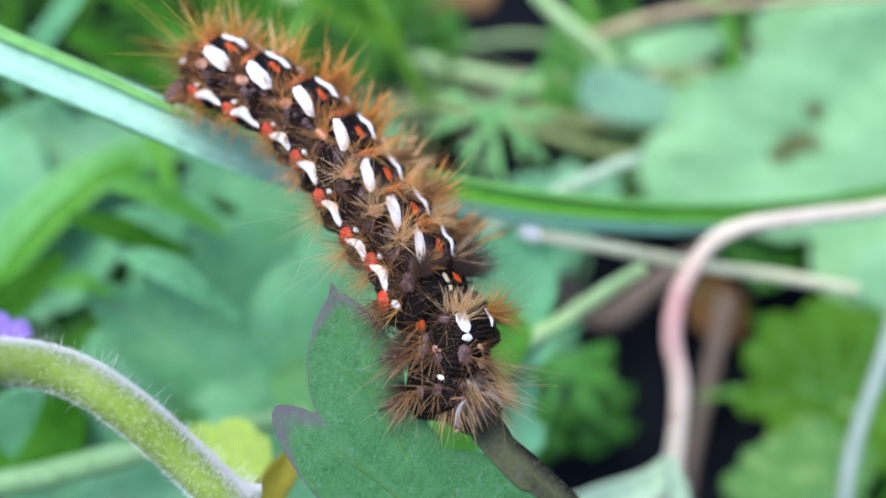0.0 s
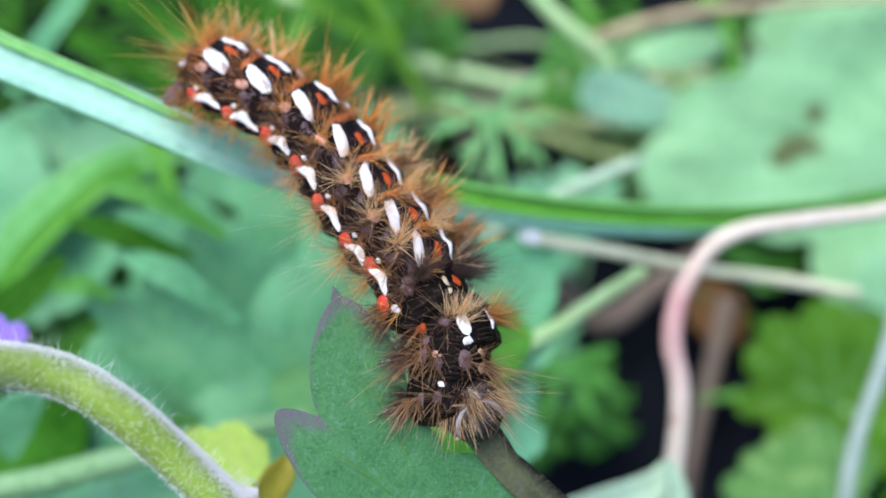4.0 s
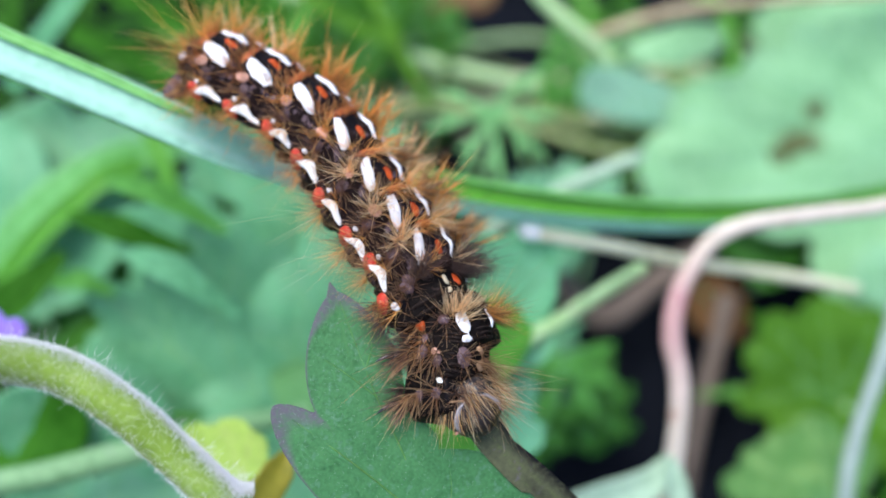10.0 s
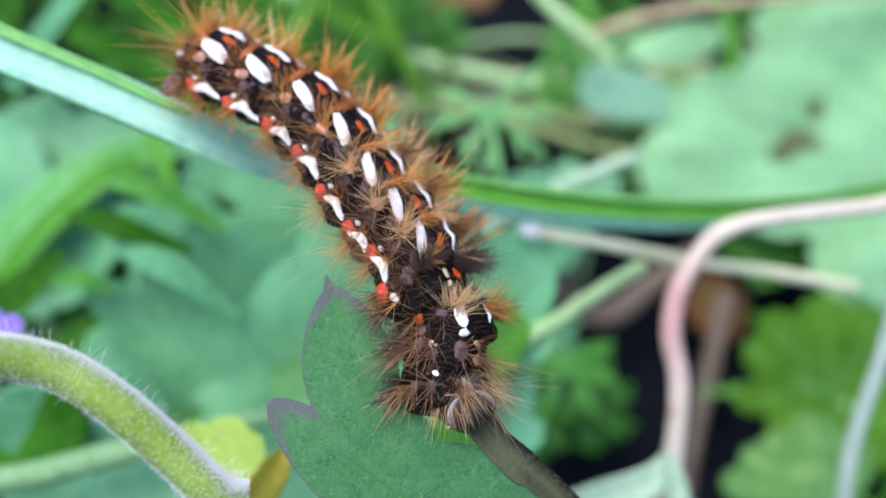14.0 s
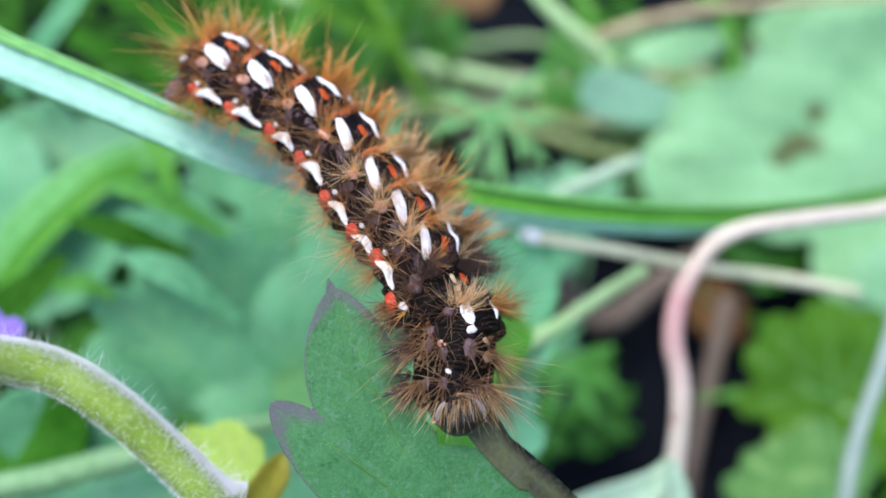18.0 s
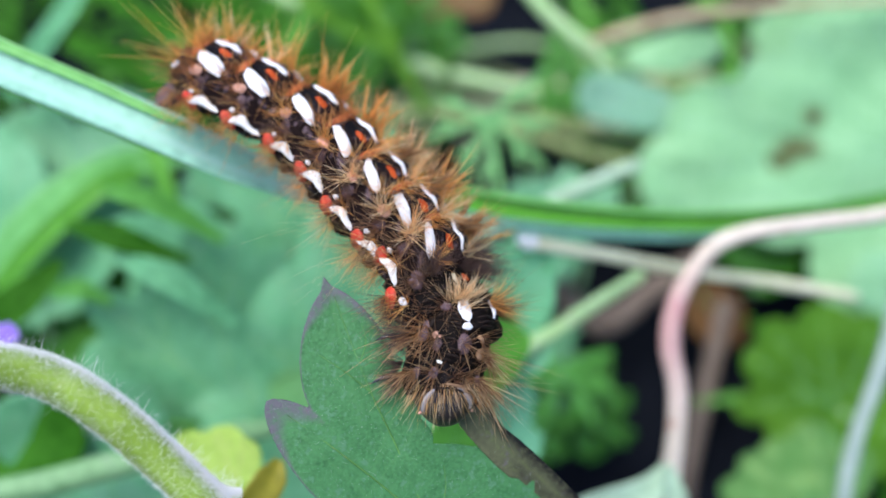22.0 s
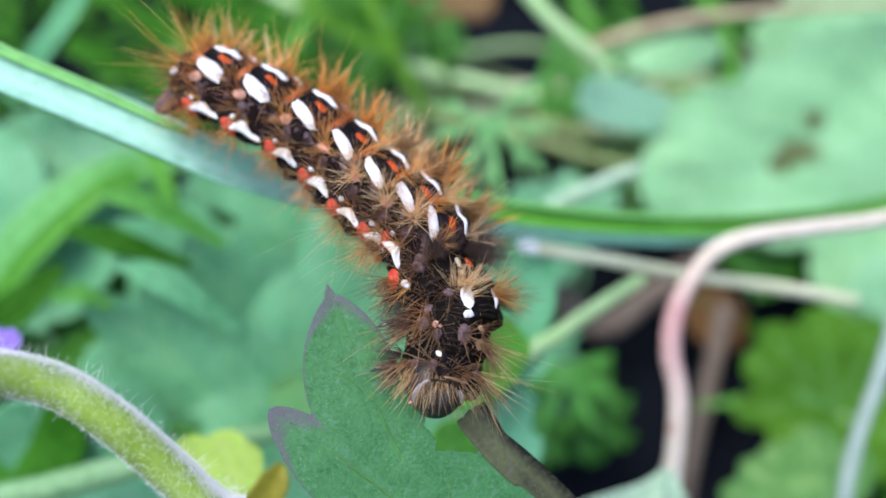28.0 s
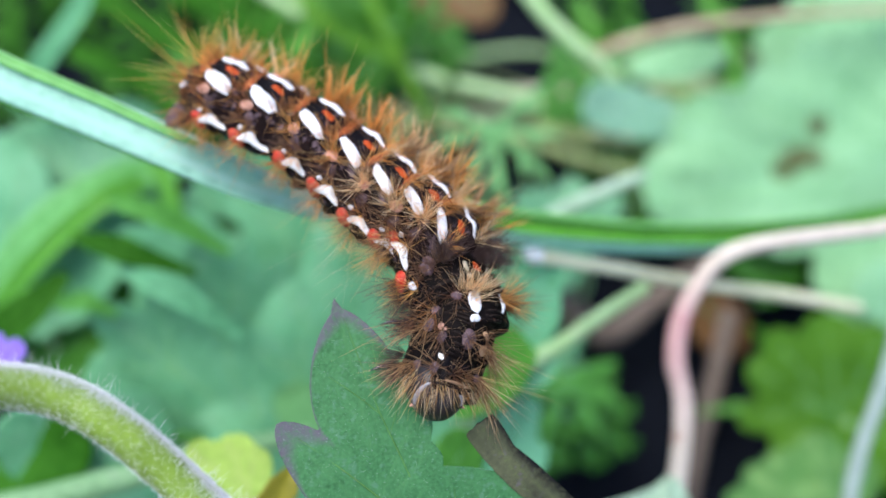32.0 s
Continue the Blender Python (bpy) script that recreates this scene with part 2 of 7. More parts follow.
M_HAIR_GOLD = material("hair_golden", (0.93, 0.49, 0.13), (0.97, 0.68, 0.28), 600, 0.4, None, 0.72, 0, spread=0.12, spec=0.25, vein=(0.97, 0.80, 0.46), rim=(0.90, 0.45, 0.12))
M_HAIR_RUST = material("hair_rust", (0.52, 0.18, 0.045), (0.72, 0.33, 0.10), 600, 0.4, None, 0.5, 0, spread=0.15, spec=0.3, vein=(0.86, 0.54, 0.22), rim=(0.44, 0.16, 0.05))
M_HAIR_BROWN = material("hair_brown", (0.07, 0.026, 0.012), (0.17, 0.07, 0.03), 600, 0.35, None, 0.3, 0, spread=0.15, spec=0.3, vein=(0.62, 0.40, 0.20), rim=(0.16, 0.07, 0.04))
M_HAIR_STRAW_BROWN = material("hair_straw_brown", (0.16, 0.07, 0.026), (0.36, 0.19, 0.075), 600, 0.4, None, 0.35, 0, spread=0.15, spec=0.3, vein=(0.84, 0.62, 0.34), rim=(0.24, 0.11, 0.05))
M_HAIR_DARK = material("hair_dark", (0.03, 0.02, 0.018), (0.085, 0.058, 0.05), 600, 0.35, None, 0.2, 0, spread=0.15, spec=0.25, vein=(0.16, 0.11, 0.10), rim=(0.07, 0.04, 0.035))
M_HAIR_PALE = material("hair_straw", (0.92, 0.68, 0.40), (0.96, 0.82, 0.56), 600, 0.4, None, 0.65, 0, spread=0.1, spec=0.3, vein=(0.96, 0.88, 0.70), rim=(0.90, 0.62, 0.33))


# ---- mesh tools (millimetres in, metres out) ----
def mesh(name, verts, faces, attrs=None, smooth=True):
    me = bpy.data.meshes.new(name)
    me.from_pydata((np.asarray(verts, dtype=float) * 0.001).tolist(), [], faces)
    for key, values in (attrs or {}).items():
        me.attributes.new(key, "FLOAT", "POINT").data.foreach_set("value", np.asarray(values, dtype=np.float32))
    if smooth:
        me.polygons.foreach_set("use_smooth", [True] * len(me.polygons))
    me.update()
    return me


def put(name, me, mat, m=None, parent=None, label=""):
    ob = new(name, me)
    if not me.materials:
        me.materials.append(mat)
    if parent:
        ob.parent = parent
    if m is not None:
        ob.matrix_basis = m
    return tagged(ob, label)


def part(name, me, mat, parent, label="", m=None):
    return put(name, me, mat, m, parent, label)


def empty(name, m, label, category, group=""):
    ob = new(name)
    ob.empty_display_size = 0.005
    ob.matrix_basis = m
    return tagged(ob, label, category, group)


def spline(points, steps):
    """Catmull-Rom through the points, with evenly many steps in each span."""
    p = [np.array(q, dtype=float) for q in points]
    p = [2 * p[0] - p[1]] + p + [2 * p[-1] - p[-2]]
    out = []
    for i in range(1, len(p) - 2):
        for k in range(steps):
            t = k / steps
            out.append(0.5 * (2 * p[i] + (p[i + 1] - p[i - 1]) * t + (2 * p[i - 1] - 5 * p[i] + 4 * p[i + 1] - p[i + 2]) * t * t
                              + (3 * p[i] - p[i - 1] - 3 * p[i + 1] + p[i + 2]) * t ** 3))
    out.append(p[-2])
    return np.array(out)


def unit(v):
    v = np.array(v, dtype=float)
    return v / (np.linalg.norm(v) + 1e-12)


def frames(line):
    tang = np.gradient(line, axis=0)
    tang /= np.linalg.norm(tang, axis=1)[:, None] + 1e-12
    ref = np.array((0.1, -0.5, 0.86))
    side = unit(np.cross(tang[0], ref))
    sides, ups = [], []
    for t in tang:
        side = unit(side - t * np.dot(side, t))
        sides.append(side)
        ups.append(np.cross(side, t))
    return tang, np.array(sides), np.array(ups)


def tube(name, points, radii, sides=12, steps=8, wobble=0.04, marks=None, seed=1):
    """A tapering stem; marks: attribute 'rim' along its length."""
    line = spline(points, steps)
    n = len(line)
    r = np.interp(np.linspace(0, 1, n), np.linspace(0, 1, len(radii)), radii)
    _, sd, up = frames(line)
    verts, faces, att, across = [], [], [], []
    mk = np.interp(np.linspace(0, 1, n), np.linspace(0, 1, len(marks)), marks) if marks else np.zeros(n)
    for i in range(n):
        for k in range(sides):
            a = 2 * math.pi * k / sides
            rr = r[i] * (1 + wobble * noise.noise(Vector((line[i] * 0.35 + seed * 9 + k * 0.4).tolist())))
            verts.append(line[i] + rr * (math.cos(a) * sd[i] + math.sin(a) * up[i]))
            att.append(mk[i])
            across.append(k / sides)
    for i in range(n - 1):
        for k in range(sides):
            k2 = (k + 1) % sides
            faces.append((i * sides + k, i * sides + k2, (i + 1) * sides + k2, (i + 1) * sides + k))
    for i, o in ((0, -1), (n - 1, 1)):
        ring = [i * sides + k for k in range(sides)]
        faces.append(tuple(ring[::-1] if o > 0 else ring))
    return mesh(name, verts, faces, {"rim": att, "across": across})


def ribbon(name, points, widths, twists, thick=0.25, fold=0.25, steps=10, seg=8):
    """A grass blade: a folded strip along the points; twists in degrees turn it about its own line; fold is the depth of its keel."""
    line = spline(points, steps)
    n = len(line)
    u = np.linspace(0, 1, n)
    w = np.interp(u, np.linspace(0, 1, len(widths)), widths)
    tw = np.radians(np.interp(u, np.linspace(0, 1, len(twists)), twists))
    _, sd, up = frames(line)
    verts, faces, across = [], [], []
    for layer in (0, 1):
        for i in range(n):
            s = math.cos(tw[i]) * sd[i] + math.sin(tw[i]) * up[i]
            z = -math.sin(tw[i]) * sd[i] + math.cos(tw[i]) * up[i]
            for k in range(seg + 1):
                x = 2 * k / seg - 1
                h = fold * w[i] * (abs(x) ** 1.3 - 0.5) - layer * thick * (1.05 - abs(x) ** 3)
                verts.append(line[i] + s * x * w[i] * 0.5 + z * h)
                across.append(x)
    s1 = seg + 1
    off = n * s1
    for i in range(n - 1):
        for k in range(seg):
            a = i * s1 + k
            faces.append((a, a + 1, a + s1 + 1, a + s1))
            faces.append((off + a, off + a + s1, off + a + s1 + 1, off + a + 1))
        for k, flip in ((0, 1), (seg, 0)):
            a, b = i * s1 + k, (i + 1) * s1 + k
            faces.append((a, b, off + b, off + a) if flip else (a, off + a, off + b, b))
    return mesh(name, verts, faces, {"across": across, "rim": np.zeros(len(verts)), "vein": np.zeros(len(verts))})


def lobe_field(x, y, lobes, teeth=0.0):
    """Depth inside the union of leaf-shaped lobes (ax, ay, bx, by, half width, blunt), and nearness to their midribs."""
    f = np.full(x.shape, -1e3)
    vein = np.full(x.shape, 1e3)
    tip = np.zeros(x.shape)
    for ax, ay, bx, by, w, blunt in lobes:
        dx, dy = bx - ax, by - ay
        ln = math.hypot(dx, dy)
        s = ((x - ax) * dx + (y - ay) * dy) / ln ** 2
        d = np.abs((x - ax) * dy - (y - ay) * dx) / ln
        c = np.clip(s, 0, 1)
        prof = (c + 0.12) ** 0.45 * (1 - c) ** blunt
        peak = ((np.linspace(0, 1, 60) + 0.12) ** 0.45 * (1 - np.linspace(0, 1, 60)) ** blunt).max()
        half = w * prof / peak * (1 + teeth * np.abs(np.sin(c * 9.5)))
        g = half - d - np.maximum(0, -s) * ln - np.maximum(0, s - 1) * ln
        tip = np.where(g > f, c if blunt > 0.41 else 0.0 * c, tip)
        f = np.maximum(f, g)
        rib = np.where((s > -0.05) & (s < 0.97), d, 1e3)
        k = (s * ln - d * 0.9) / (0.22 * ln)
        barb = np.where((s > 0) & (s < 0.95), np.abs(k - np.round(k)) * 0.22 * ln * 0.75 + 0.02 * ln, 1e3)
        vein = np.minimum(vein, np.minimum(rib, barb))
    return f, vein, tip


def leaf_mesh(name, lobes, cell, shape, holes=(), teeth=0.0, thick=0.2, rim_width=0.5, rim_tip=0.0, vein_width=0.12, seed=1, stains=(), pleat=0.0, rim_side=None):
    """A leaf blade cut out of a fine grid along its lobed outline. shape(x, y) gives its height; holes are (x, y, radius x, radius y)."""
    ext = np.array([(min(l[0], l[2]) - l[4] * 1.2, max(l[0], l[2]) + l[4] * 1.2, min(l[1], l[3]) - l[4] * 1.2, max(l[1], l[3]) + l[4] * 1.2) for l in lobes])
    x0, x1, y0, y1 = ext[:, 0].min(), ext[:, 1].max(), ext[:, 2].min(), ext[:, 3].max()
    nx, ny = int((x1 - x0) / cell) + 2, int((y1 - y0) / cell) + 2
    gx, gy = np.meshgrid(x0 + cell * np.arange(nx), y0 + cell * np.arange(ny))

    def field(x, y):
        f, v, t = lobe_field(x, y, lobes, teeth)
        f = f + 0.06 * cell * np.sin(x * 3.1 + seed) * np.cos(y * 2.7)
        whole = f
        for hx, hy, hw, hh in holes:
            q = np.hypot((x - hx) / hw, (y - hy) / hh) * (1 + 0.25 * np.sin(3 * np.arctan2(y - hy, x - hx) + hx))
            f = np.minimum(f, (q - 1) * min(hw, hh))
        return f, v, t, whole

    f, _, _, _ = field(gx, gy)
    f = np.where(np.abs(f) < 0.02 * cell, 0.02 * cell, f)
    ids, pts = {}, []

    def grid_vertex(i, j):
        key = (i, j)
        if key not in ids:
            ids[key] = len(pts)
            pts.append((gx[i, j], gy[i, j]))
        return ids[key]

    def cut_vertex(a, b):
        key = (a, b) if a < b else (b, a)
        if key not in ids:
            fa, fb = f[a], f[b]
            t = fa / (fa - fb)
            ids[key] = len(pts)
            pts.append((gx[a] + t * (gx[b] - gx[a]), gy[a] + t * (gy[b] - gy[a])))
        return ids[key]

    faces, edge = [], []
    inside = f > 0
    any4 = inside[:-1, :-1] | inside[1:, :-1] | inside[:-1, 1:] | inside[1:, 1:]
    for i, j in zip(*np.nonzero(any4)):
        q = [(i, j), (i, j + 1), (i + 1, j + 1), (i + 1, j)]
        ins = [inside[c] for c in q]
        if all(ins):
            faces.append(tuple(grid_vertex(*c) for c in q))
            continue
        for tri in ((0, 1, 2), (0, 2, 3)):
            poly, cuts = [], []
            for k in range(3):
                a, b = q[tri[k]], q[tri[(k + 1) % 3]]
                if inside[a]:
                    poly.append(grid_vertex(*a))
                if inside[a] != inside[b]:
                    v = cut_vertex(a, b)
                    poly.append(v)
                    cuts.append((v, inside[a]))
            if len(poly) > 2:
                faces.append(tuple(poly))
                if len(cuts) == 2:
                    out_first = cuts[0][1]
                    edge.append((cuts[0][0], cuts[1][0]) if out_first else (cuts[1][0], cuts[0][0]))
    p = np.array(pts)
    _, vv, tv, fv = field(p[:, 0], p[:, 1])
    rough = np.array([noise.noise(Vector((q[0] * 0.35, q[1] * 0.35, seed))) for q in p])
    vein = np.clip(1 - vv / vein_width, 0, 1)
    z = shape(p[:, 0], p[:, 1]) - 0.35 * vein * vein_width * 0.8 + 0.10 * thick * rough + pleat * np.clip(vv, 0, 3.0)
    reach = rim_width * (1 + 0.7 * rough) * (1 + rim_tip * np.clip((tv - 0.55) / 0.45, 0, 1) ** 2.2)
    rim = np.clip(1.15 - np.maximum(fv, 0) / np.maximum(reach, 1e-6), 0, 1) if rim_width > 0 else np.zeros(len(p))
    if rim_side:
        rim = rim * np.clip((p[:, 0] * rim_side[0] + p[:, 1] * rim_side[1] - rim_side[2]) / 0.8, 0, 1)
    for hx, hy, hw, hh in stains:
        q = np.hypot((p[:, 0] - hx) / hw, (p[:, 1] - hy) / hh) + 0.5 * rough
        rim = np.maximum(rim, np.clip((1.1 - q) / 0.25, 0, 1))
    n = len(p)
    verts = np.concatenate((np.c_[p, z], np.c_[p, z - thick]))
    faces = faces + [tuple(n + k for k in reversed(fc)) for fc in faces] + [(b, a, n + a, n + b) for a, b in edge]
    two = lambda a: np.concatenate((a, a))
    return mesh(name, verts, faces, {"vein": two(vein), "rim": two(rim)})


def aim(base, tip, normal=(0, -0.45, 0.9)):
    """The pose at base (mm) whose y axis points to tip and whose z axis leans to normal."""
    y = (Vector(tip) - Vector(base)).normalized()
    z = Vector(normal)
    z = (z - y * z.dot(y)).normalized()
    x = y.cross(z)
    m = Matrix((x, y, z)).transposed().to_4x4()
    m.translation = Vector(base) * 0.001
    return m


def length(a, b):
    return (Vector(a) - Vector(b)).length


def palmate(n, spread, size, width, blunt=0.45, uneven=0.2, seed=0):
    """Lobes of a hand-shaped leaf: n lobes over spread degrees round its base, the middle one along y, each with two side teeth."""
    r = random.Random(seed)
    out = []
    for k in range(n):
        a = radians(-spread / 2 + spread * k / max(1, n - 1) + r.uniform(-5, 5)) if n > 1 else 0.0
        ln = size * (1 - 0.28 * abs(k - (n - 1) / 2) / max(1, (n - 1) / 2)) * (1 + uneven * (r.random() - 0.5))
        w = width * 0.8 * (1 + uneven * (r.random() - 0.5))
        out.append((0.0, 0.0, ln * math.sin(a), ln * math.cos(a), w, blunt))
        for side in (-1, 1):
            b, at, far = a + side * radians(30 + r.uniform(-6, 6)), r.uniform(0.38, 0.5), r.uniform(0.42, 0.5)
            bx, by = ln * at * math.sin(a), ln * at * math.cos(a)
            out.append((bx, by, bx + ln * far * math.sin(b), by + ln * far * math.cos(b), w * 0.55, 0.5))
    return out


def dissected(n, spread, size, width, seed=0, branched=True):
    """Lobes of a finely cut leaf: fingers that carry side fingers."""
    r = random.Random(seed)
    out = []
    for k in range(n):
        a = radians(-spread / 2 + spread * k / max(1, n - 1) + r.uniform(-6, 6))
        ln = size * (1 - 0.22 * abs(k - (n - 1) / 2) / max(1, (n - 1) / 2)) * r.uniform(0.9, 1.08)
        out.append((0, 0, ln * math.sin(a), ln * math.cos(a), width, 0.4))
        for s, at in ((-1, 0.5), (1, 0.58), (-1, 0.72)) if branched else ((1, 0.45),):
            b = a + s * radians(38)
            bx, by = ln * at * math.sin(a), ln * at * math.cos(a)
            out.append((bx, by, bx + ln * 0.34 * math.sin(b), by + ln * 0.34 * math.cos(b), width * 0.7, 0.4))
    return out


def plant_leaf(name, base, tip, lobes, mat, label, category="leaf", group="leaves of the undergrowth", normal=(0, -0.45, 0.9), cell=0.9, cup=0.012,
               wave=0.9, holes=(), teeth=0.0, rim_width=0.0, stalk=None, vein_width=0.28, seed=1, thick=0.25, stalk_mat=None, rim_tip=0.0, stains=(), pleat=0.22):
    """A leaf with its blade and, if given, its stalk (points in mm from the blade's base)."""
    m = aim(base, tip, normal)
    shape = lambda x, y: cup * (x * x + y * y) * 0.25 + wave * np.sin(x * 0.33 + seed) * np.cos(y * 0.27 + seed * 1.7)
    me = leaf_mesh("blade", lobes, cell, shape, holes, teeth, thick, rim_width, rim_tip, vein_width, seed, stains, pleat)
    thing = empty(name, m, label, category, group)
    part("blade", me, mat, thing)
    for lb in lobes:
        if math.hypot(lb[2] - lb[0], lb[3] - lb[1]) > 7.5:
            pts = [(lb[0] + (lb[2] - lb[0]) * q, lb[1] + (lb[3] - lb[1]) * q, float(shape(lb[0] + (lb[2] - lb[0]) * q, lb[1] + (lb[3] - lb[1]) * q)) - 0.02) for q in (0.0, 0.25, 0.5, 0.75, 0.9)]
            part("vein", tube("vein", pts, (0.16, 0.13, 0.09, 0.04), 6, 3), M_VEIN, thing, "pale raised vein")
    if stalk is None and abs(base[0]) < 60:
        b = Vector(base)
        stalk = [tuple(b + (b - Vector(tip)) * 0.15 + Vector((0, 0, -0.3 * b.z))), (b.x * 1.02 + 2 * math.sin(seed), b.y + 4, -2.0)]
    if stalk:
        inv = m.inverted()
        pts = [(inv @ (Vector(q) * 0.001)) * 1000 for q in (base, *stalk)]
        pts[0] = pts[0] + Vector((0, 0.4, -0.5))
        part("stalk", tube("stalk", [tuple(q) for q in pts], (0.55, 0.6, 0.7), 8, 6), stalk_mat or M_STEM_PALE, thing)
    return thing


def hair_mesh(name, hairs, rings=4):
    """Fine tapered bristles: (root, direction, length, radius, bend); 'vein' runs to the tip, 'rim' is each bristle's own tone."""
    verts, faces, along, tone = [], [], [], []
    for root, way, ln, r0, bend in hairs:
        own = 0.5 + 0.5 * math.sin(root[0] * 37.7 + root[1] * 51.3 + root[2] * 23.9)
        root, way, bend = np.array(root), unit(way), np.array(bend)
        a = unit(np.cross(way, (0.31, 0.57, 0.76)))
        b = np.cross(way, a)
        start = len(verts)
        for i in range(rings):
            t = i / rings
            c = root + way * ln * t + bend * ln * t * t
            r = r0 * (1 - 0.75 * t)
            for k in range(3):
                q = 2.0944 * k
                verts.append(c + r * (math.cos(q) * a + math.sin(q) * b))
                along.append(t)
        verts.append(root + way * ln + bend * ln)
        along.append(1.0)
        tone += [own] * (rings * 3 + 1)
        for i in range(rings - 1):
            for k in range(3):
                k2 = (k + 1) % 3
                faces.append((start + i * 3 + k, start + i * 3 + k2, start + i * 3 + 3 + k2, start + i * 3 + 3 + k))
        last = start + (rings - 1) * 3
        for k in range(3):
            faces.append((last + k, last + (k + 1) % 3, start + rings * 3))
    return mesh(name, verts, faces, {"vein": along, "rim": tone})


# ---- ground ----
def build_ground():
    radii = np.concatenate((np.linspace(4, 200, 60), np.geomspace(215, 400000, 40)))
    turns = 120
    verts, faces = [(0.0, 30.0, 0.0)], []
    for r in radii:
        for k in range(turns):
            a = 2 * math.pi * k / turns
            x, y = r * math.cos(a), 30 + r * math.sin(a)
            h = 0.0
            if r < 2000:
                h = 3.5 * noise.noise(Vector((x * 0.05, y * 0.05, 3))) + 1.6 * noise.noise(Vector((x * 0.19, y * 0.19, 8))) + 0.7 * noise.noise(Vector((x * 0.6, y * 0.6, 5)))
            verts.append((x, y, h - 3))
    for k in range(turns):
        faces.append((0, 1 + k, 1 + (k + 1) % turns))
    for i in range(len(radii) - 1):
        for k in range(turns):
            a, b = 1 + i * turns + k, 1 + i * turns + (k + 1) % turns
            faces.append((a, a + turns, b + turns, b))
    ob = put("ground", mesh("ground", verts, faces), M_SOIL_SHADED)
    tagged(ob, "dark crumbly soil, its near-black colour including the shade under the plants", "ground", kind="structure")
    # crumbs of soil and small stones
    vs, fs = [], []
    r = random.Random(3)
    for _ in range(1500):
        cx, cy, s = r.uniform(-110, 110), r.uniform(-90, 150), r.uniform(0.3, 1.6)
        st = len(vs)
        for k in range(6):
            d = ((1, 0, 0), (0, 1, 0), (-1, 0, 0), (0, -1, 0), (0, 0, 0.8), (0, 0, -0.8))[k]
            vs.append((cx + d[0] * s * r.uniform(0.6, 1.1), cy + d[1] * s * r.uniform(0.6, 1.1), -1.5 + s * 0.4 + d[2] * s * r.uniform(0.6, 1.1)))
        for a, b in ((0, 1), (1, 2), (2, 3), (3, 0)):
            fs += [(st + a, st + b, st + 4), (st + b, st + a, st + 5)]
    tagged(put("soil_crumbs", mesh("soil_crumbs", vs, fs), M_SOIL_SHADED), "loose dark crumbs of soil", "soil", kind="stuff")


build_ground()

# ---- the large grass blade on which the tail rests ----
blade = empty("grass_blade", pose(0, 0, 0), "long arching grass blade, face coloured with a bluish sky sheen, green edge, caterpillar on it", "grass blade")
# pale bluish colour of the face stands in for its sky sheen
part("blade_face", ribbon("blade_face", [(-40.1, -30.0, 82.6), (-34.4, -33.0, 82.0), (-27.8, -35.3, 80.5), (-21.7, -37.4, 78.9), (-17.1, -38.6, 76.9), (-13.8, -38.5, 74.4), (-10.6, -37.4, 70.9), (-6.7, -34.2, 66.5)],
     (3.4, 3.5, 3.5, 3.4, 3.2, 2.9, 2.4, 1.8), (8, 8, 8, 10, 16, 20, 20, 10), 0.3, 0.03), M_BLADE_SHEEN, blade, "keeled face, bluish sky sheen put into its colour")
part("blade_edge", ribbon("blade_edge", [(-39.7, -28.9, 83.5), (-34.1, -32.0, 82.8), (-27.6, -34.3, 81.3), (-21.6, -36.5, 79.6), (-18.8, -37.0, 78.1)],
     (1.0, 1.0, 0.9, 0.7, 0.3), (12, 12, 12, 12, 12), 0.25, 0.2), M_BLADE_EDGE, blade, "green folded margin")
part("lower_edge", ribbon("lower_edge", [(-40.1, -31.5, 81.7), (-34.5, -34.3, 80.9), (-27.9, -36.6, 79.4), (-21.8, -38.6, 77.7), (-16.4, -39.0, 74.7)],
     (0.75, 0.7, 0.6, 0.45, 0.2), (-15, -15, -15, -15, -15), 0.2, 0.2), M_BLADE_EDGE, blade, "yellow-green lower margin")
part("blade_stem", ribbon("blade_stem", [(-13.1, -34.2, 68.2), (-7.2, -34.2, 67.1), (-1.2, -34.1, 65.9), (6.0, -34.4, 64.0), (14.2, -33.2, 60.6), (23.3, -30.8, 56.2), (32.0, -27.9, 52.1), (43.0, -23.9, 47.6), (54.3, -19.0, 43.5)],
     (1.9, 2.2, 2.2, 2.2, 2.2, 2.1, 2.1, 2.1), (12, 12, 10, 8, 8, 8, 8), 0.5, 0.3), M_BLADE, blade, "glossy green upper half")
# a thin paler ribbon draws the highlight along the top
part("upper_edge", ribbon("upper_edge", [(-1.0, -33.5, 66.6), (6.2, -33.8, 64.7), (14.4, -32.6, 61.3), (23.5, -30.2, 56.9), (32.2, -27.3, 52.8), (43.2, -23.3, 48.3)], (0.3, 0.5, 0.55, 0.5, 0.45, 0.3), (20, 20, 20, 20), 0.2, 0.2), M_BLADE_EDGE, blade, "pale strip standing in for the highlight on the upper margin")
# pale colour makes this half look lit
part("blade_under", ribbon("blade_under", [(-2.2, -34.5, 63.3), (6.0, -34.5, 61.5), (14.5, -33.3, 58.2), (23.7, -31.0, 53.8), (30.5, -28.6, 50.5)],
     (1.2, 1.5, 1.5, 1.3, 0.6), (-2, -2, -2, -2), 0.3, 0.05), M_BLADE_UNDER, blade, "pale bluish lower half, sky light put into its colour")

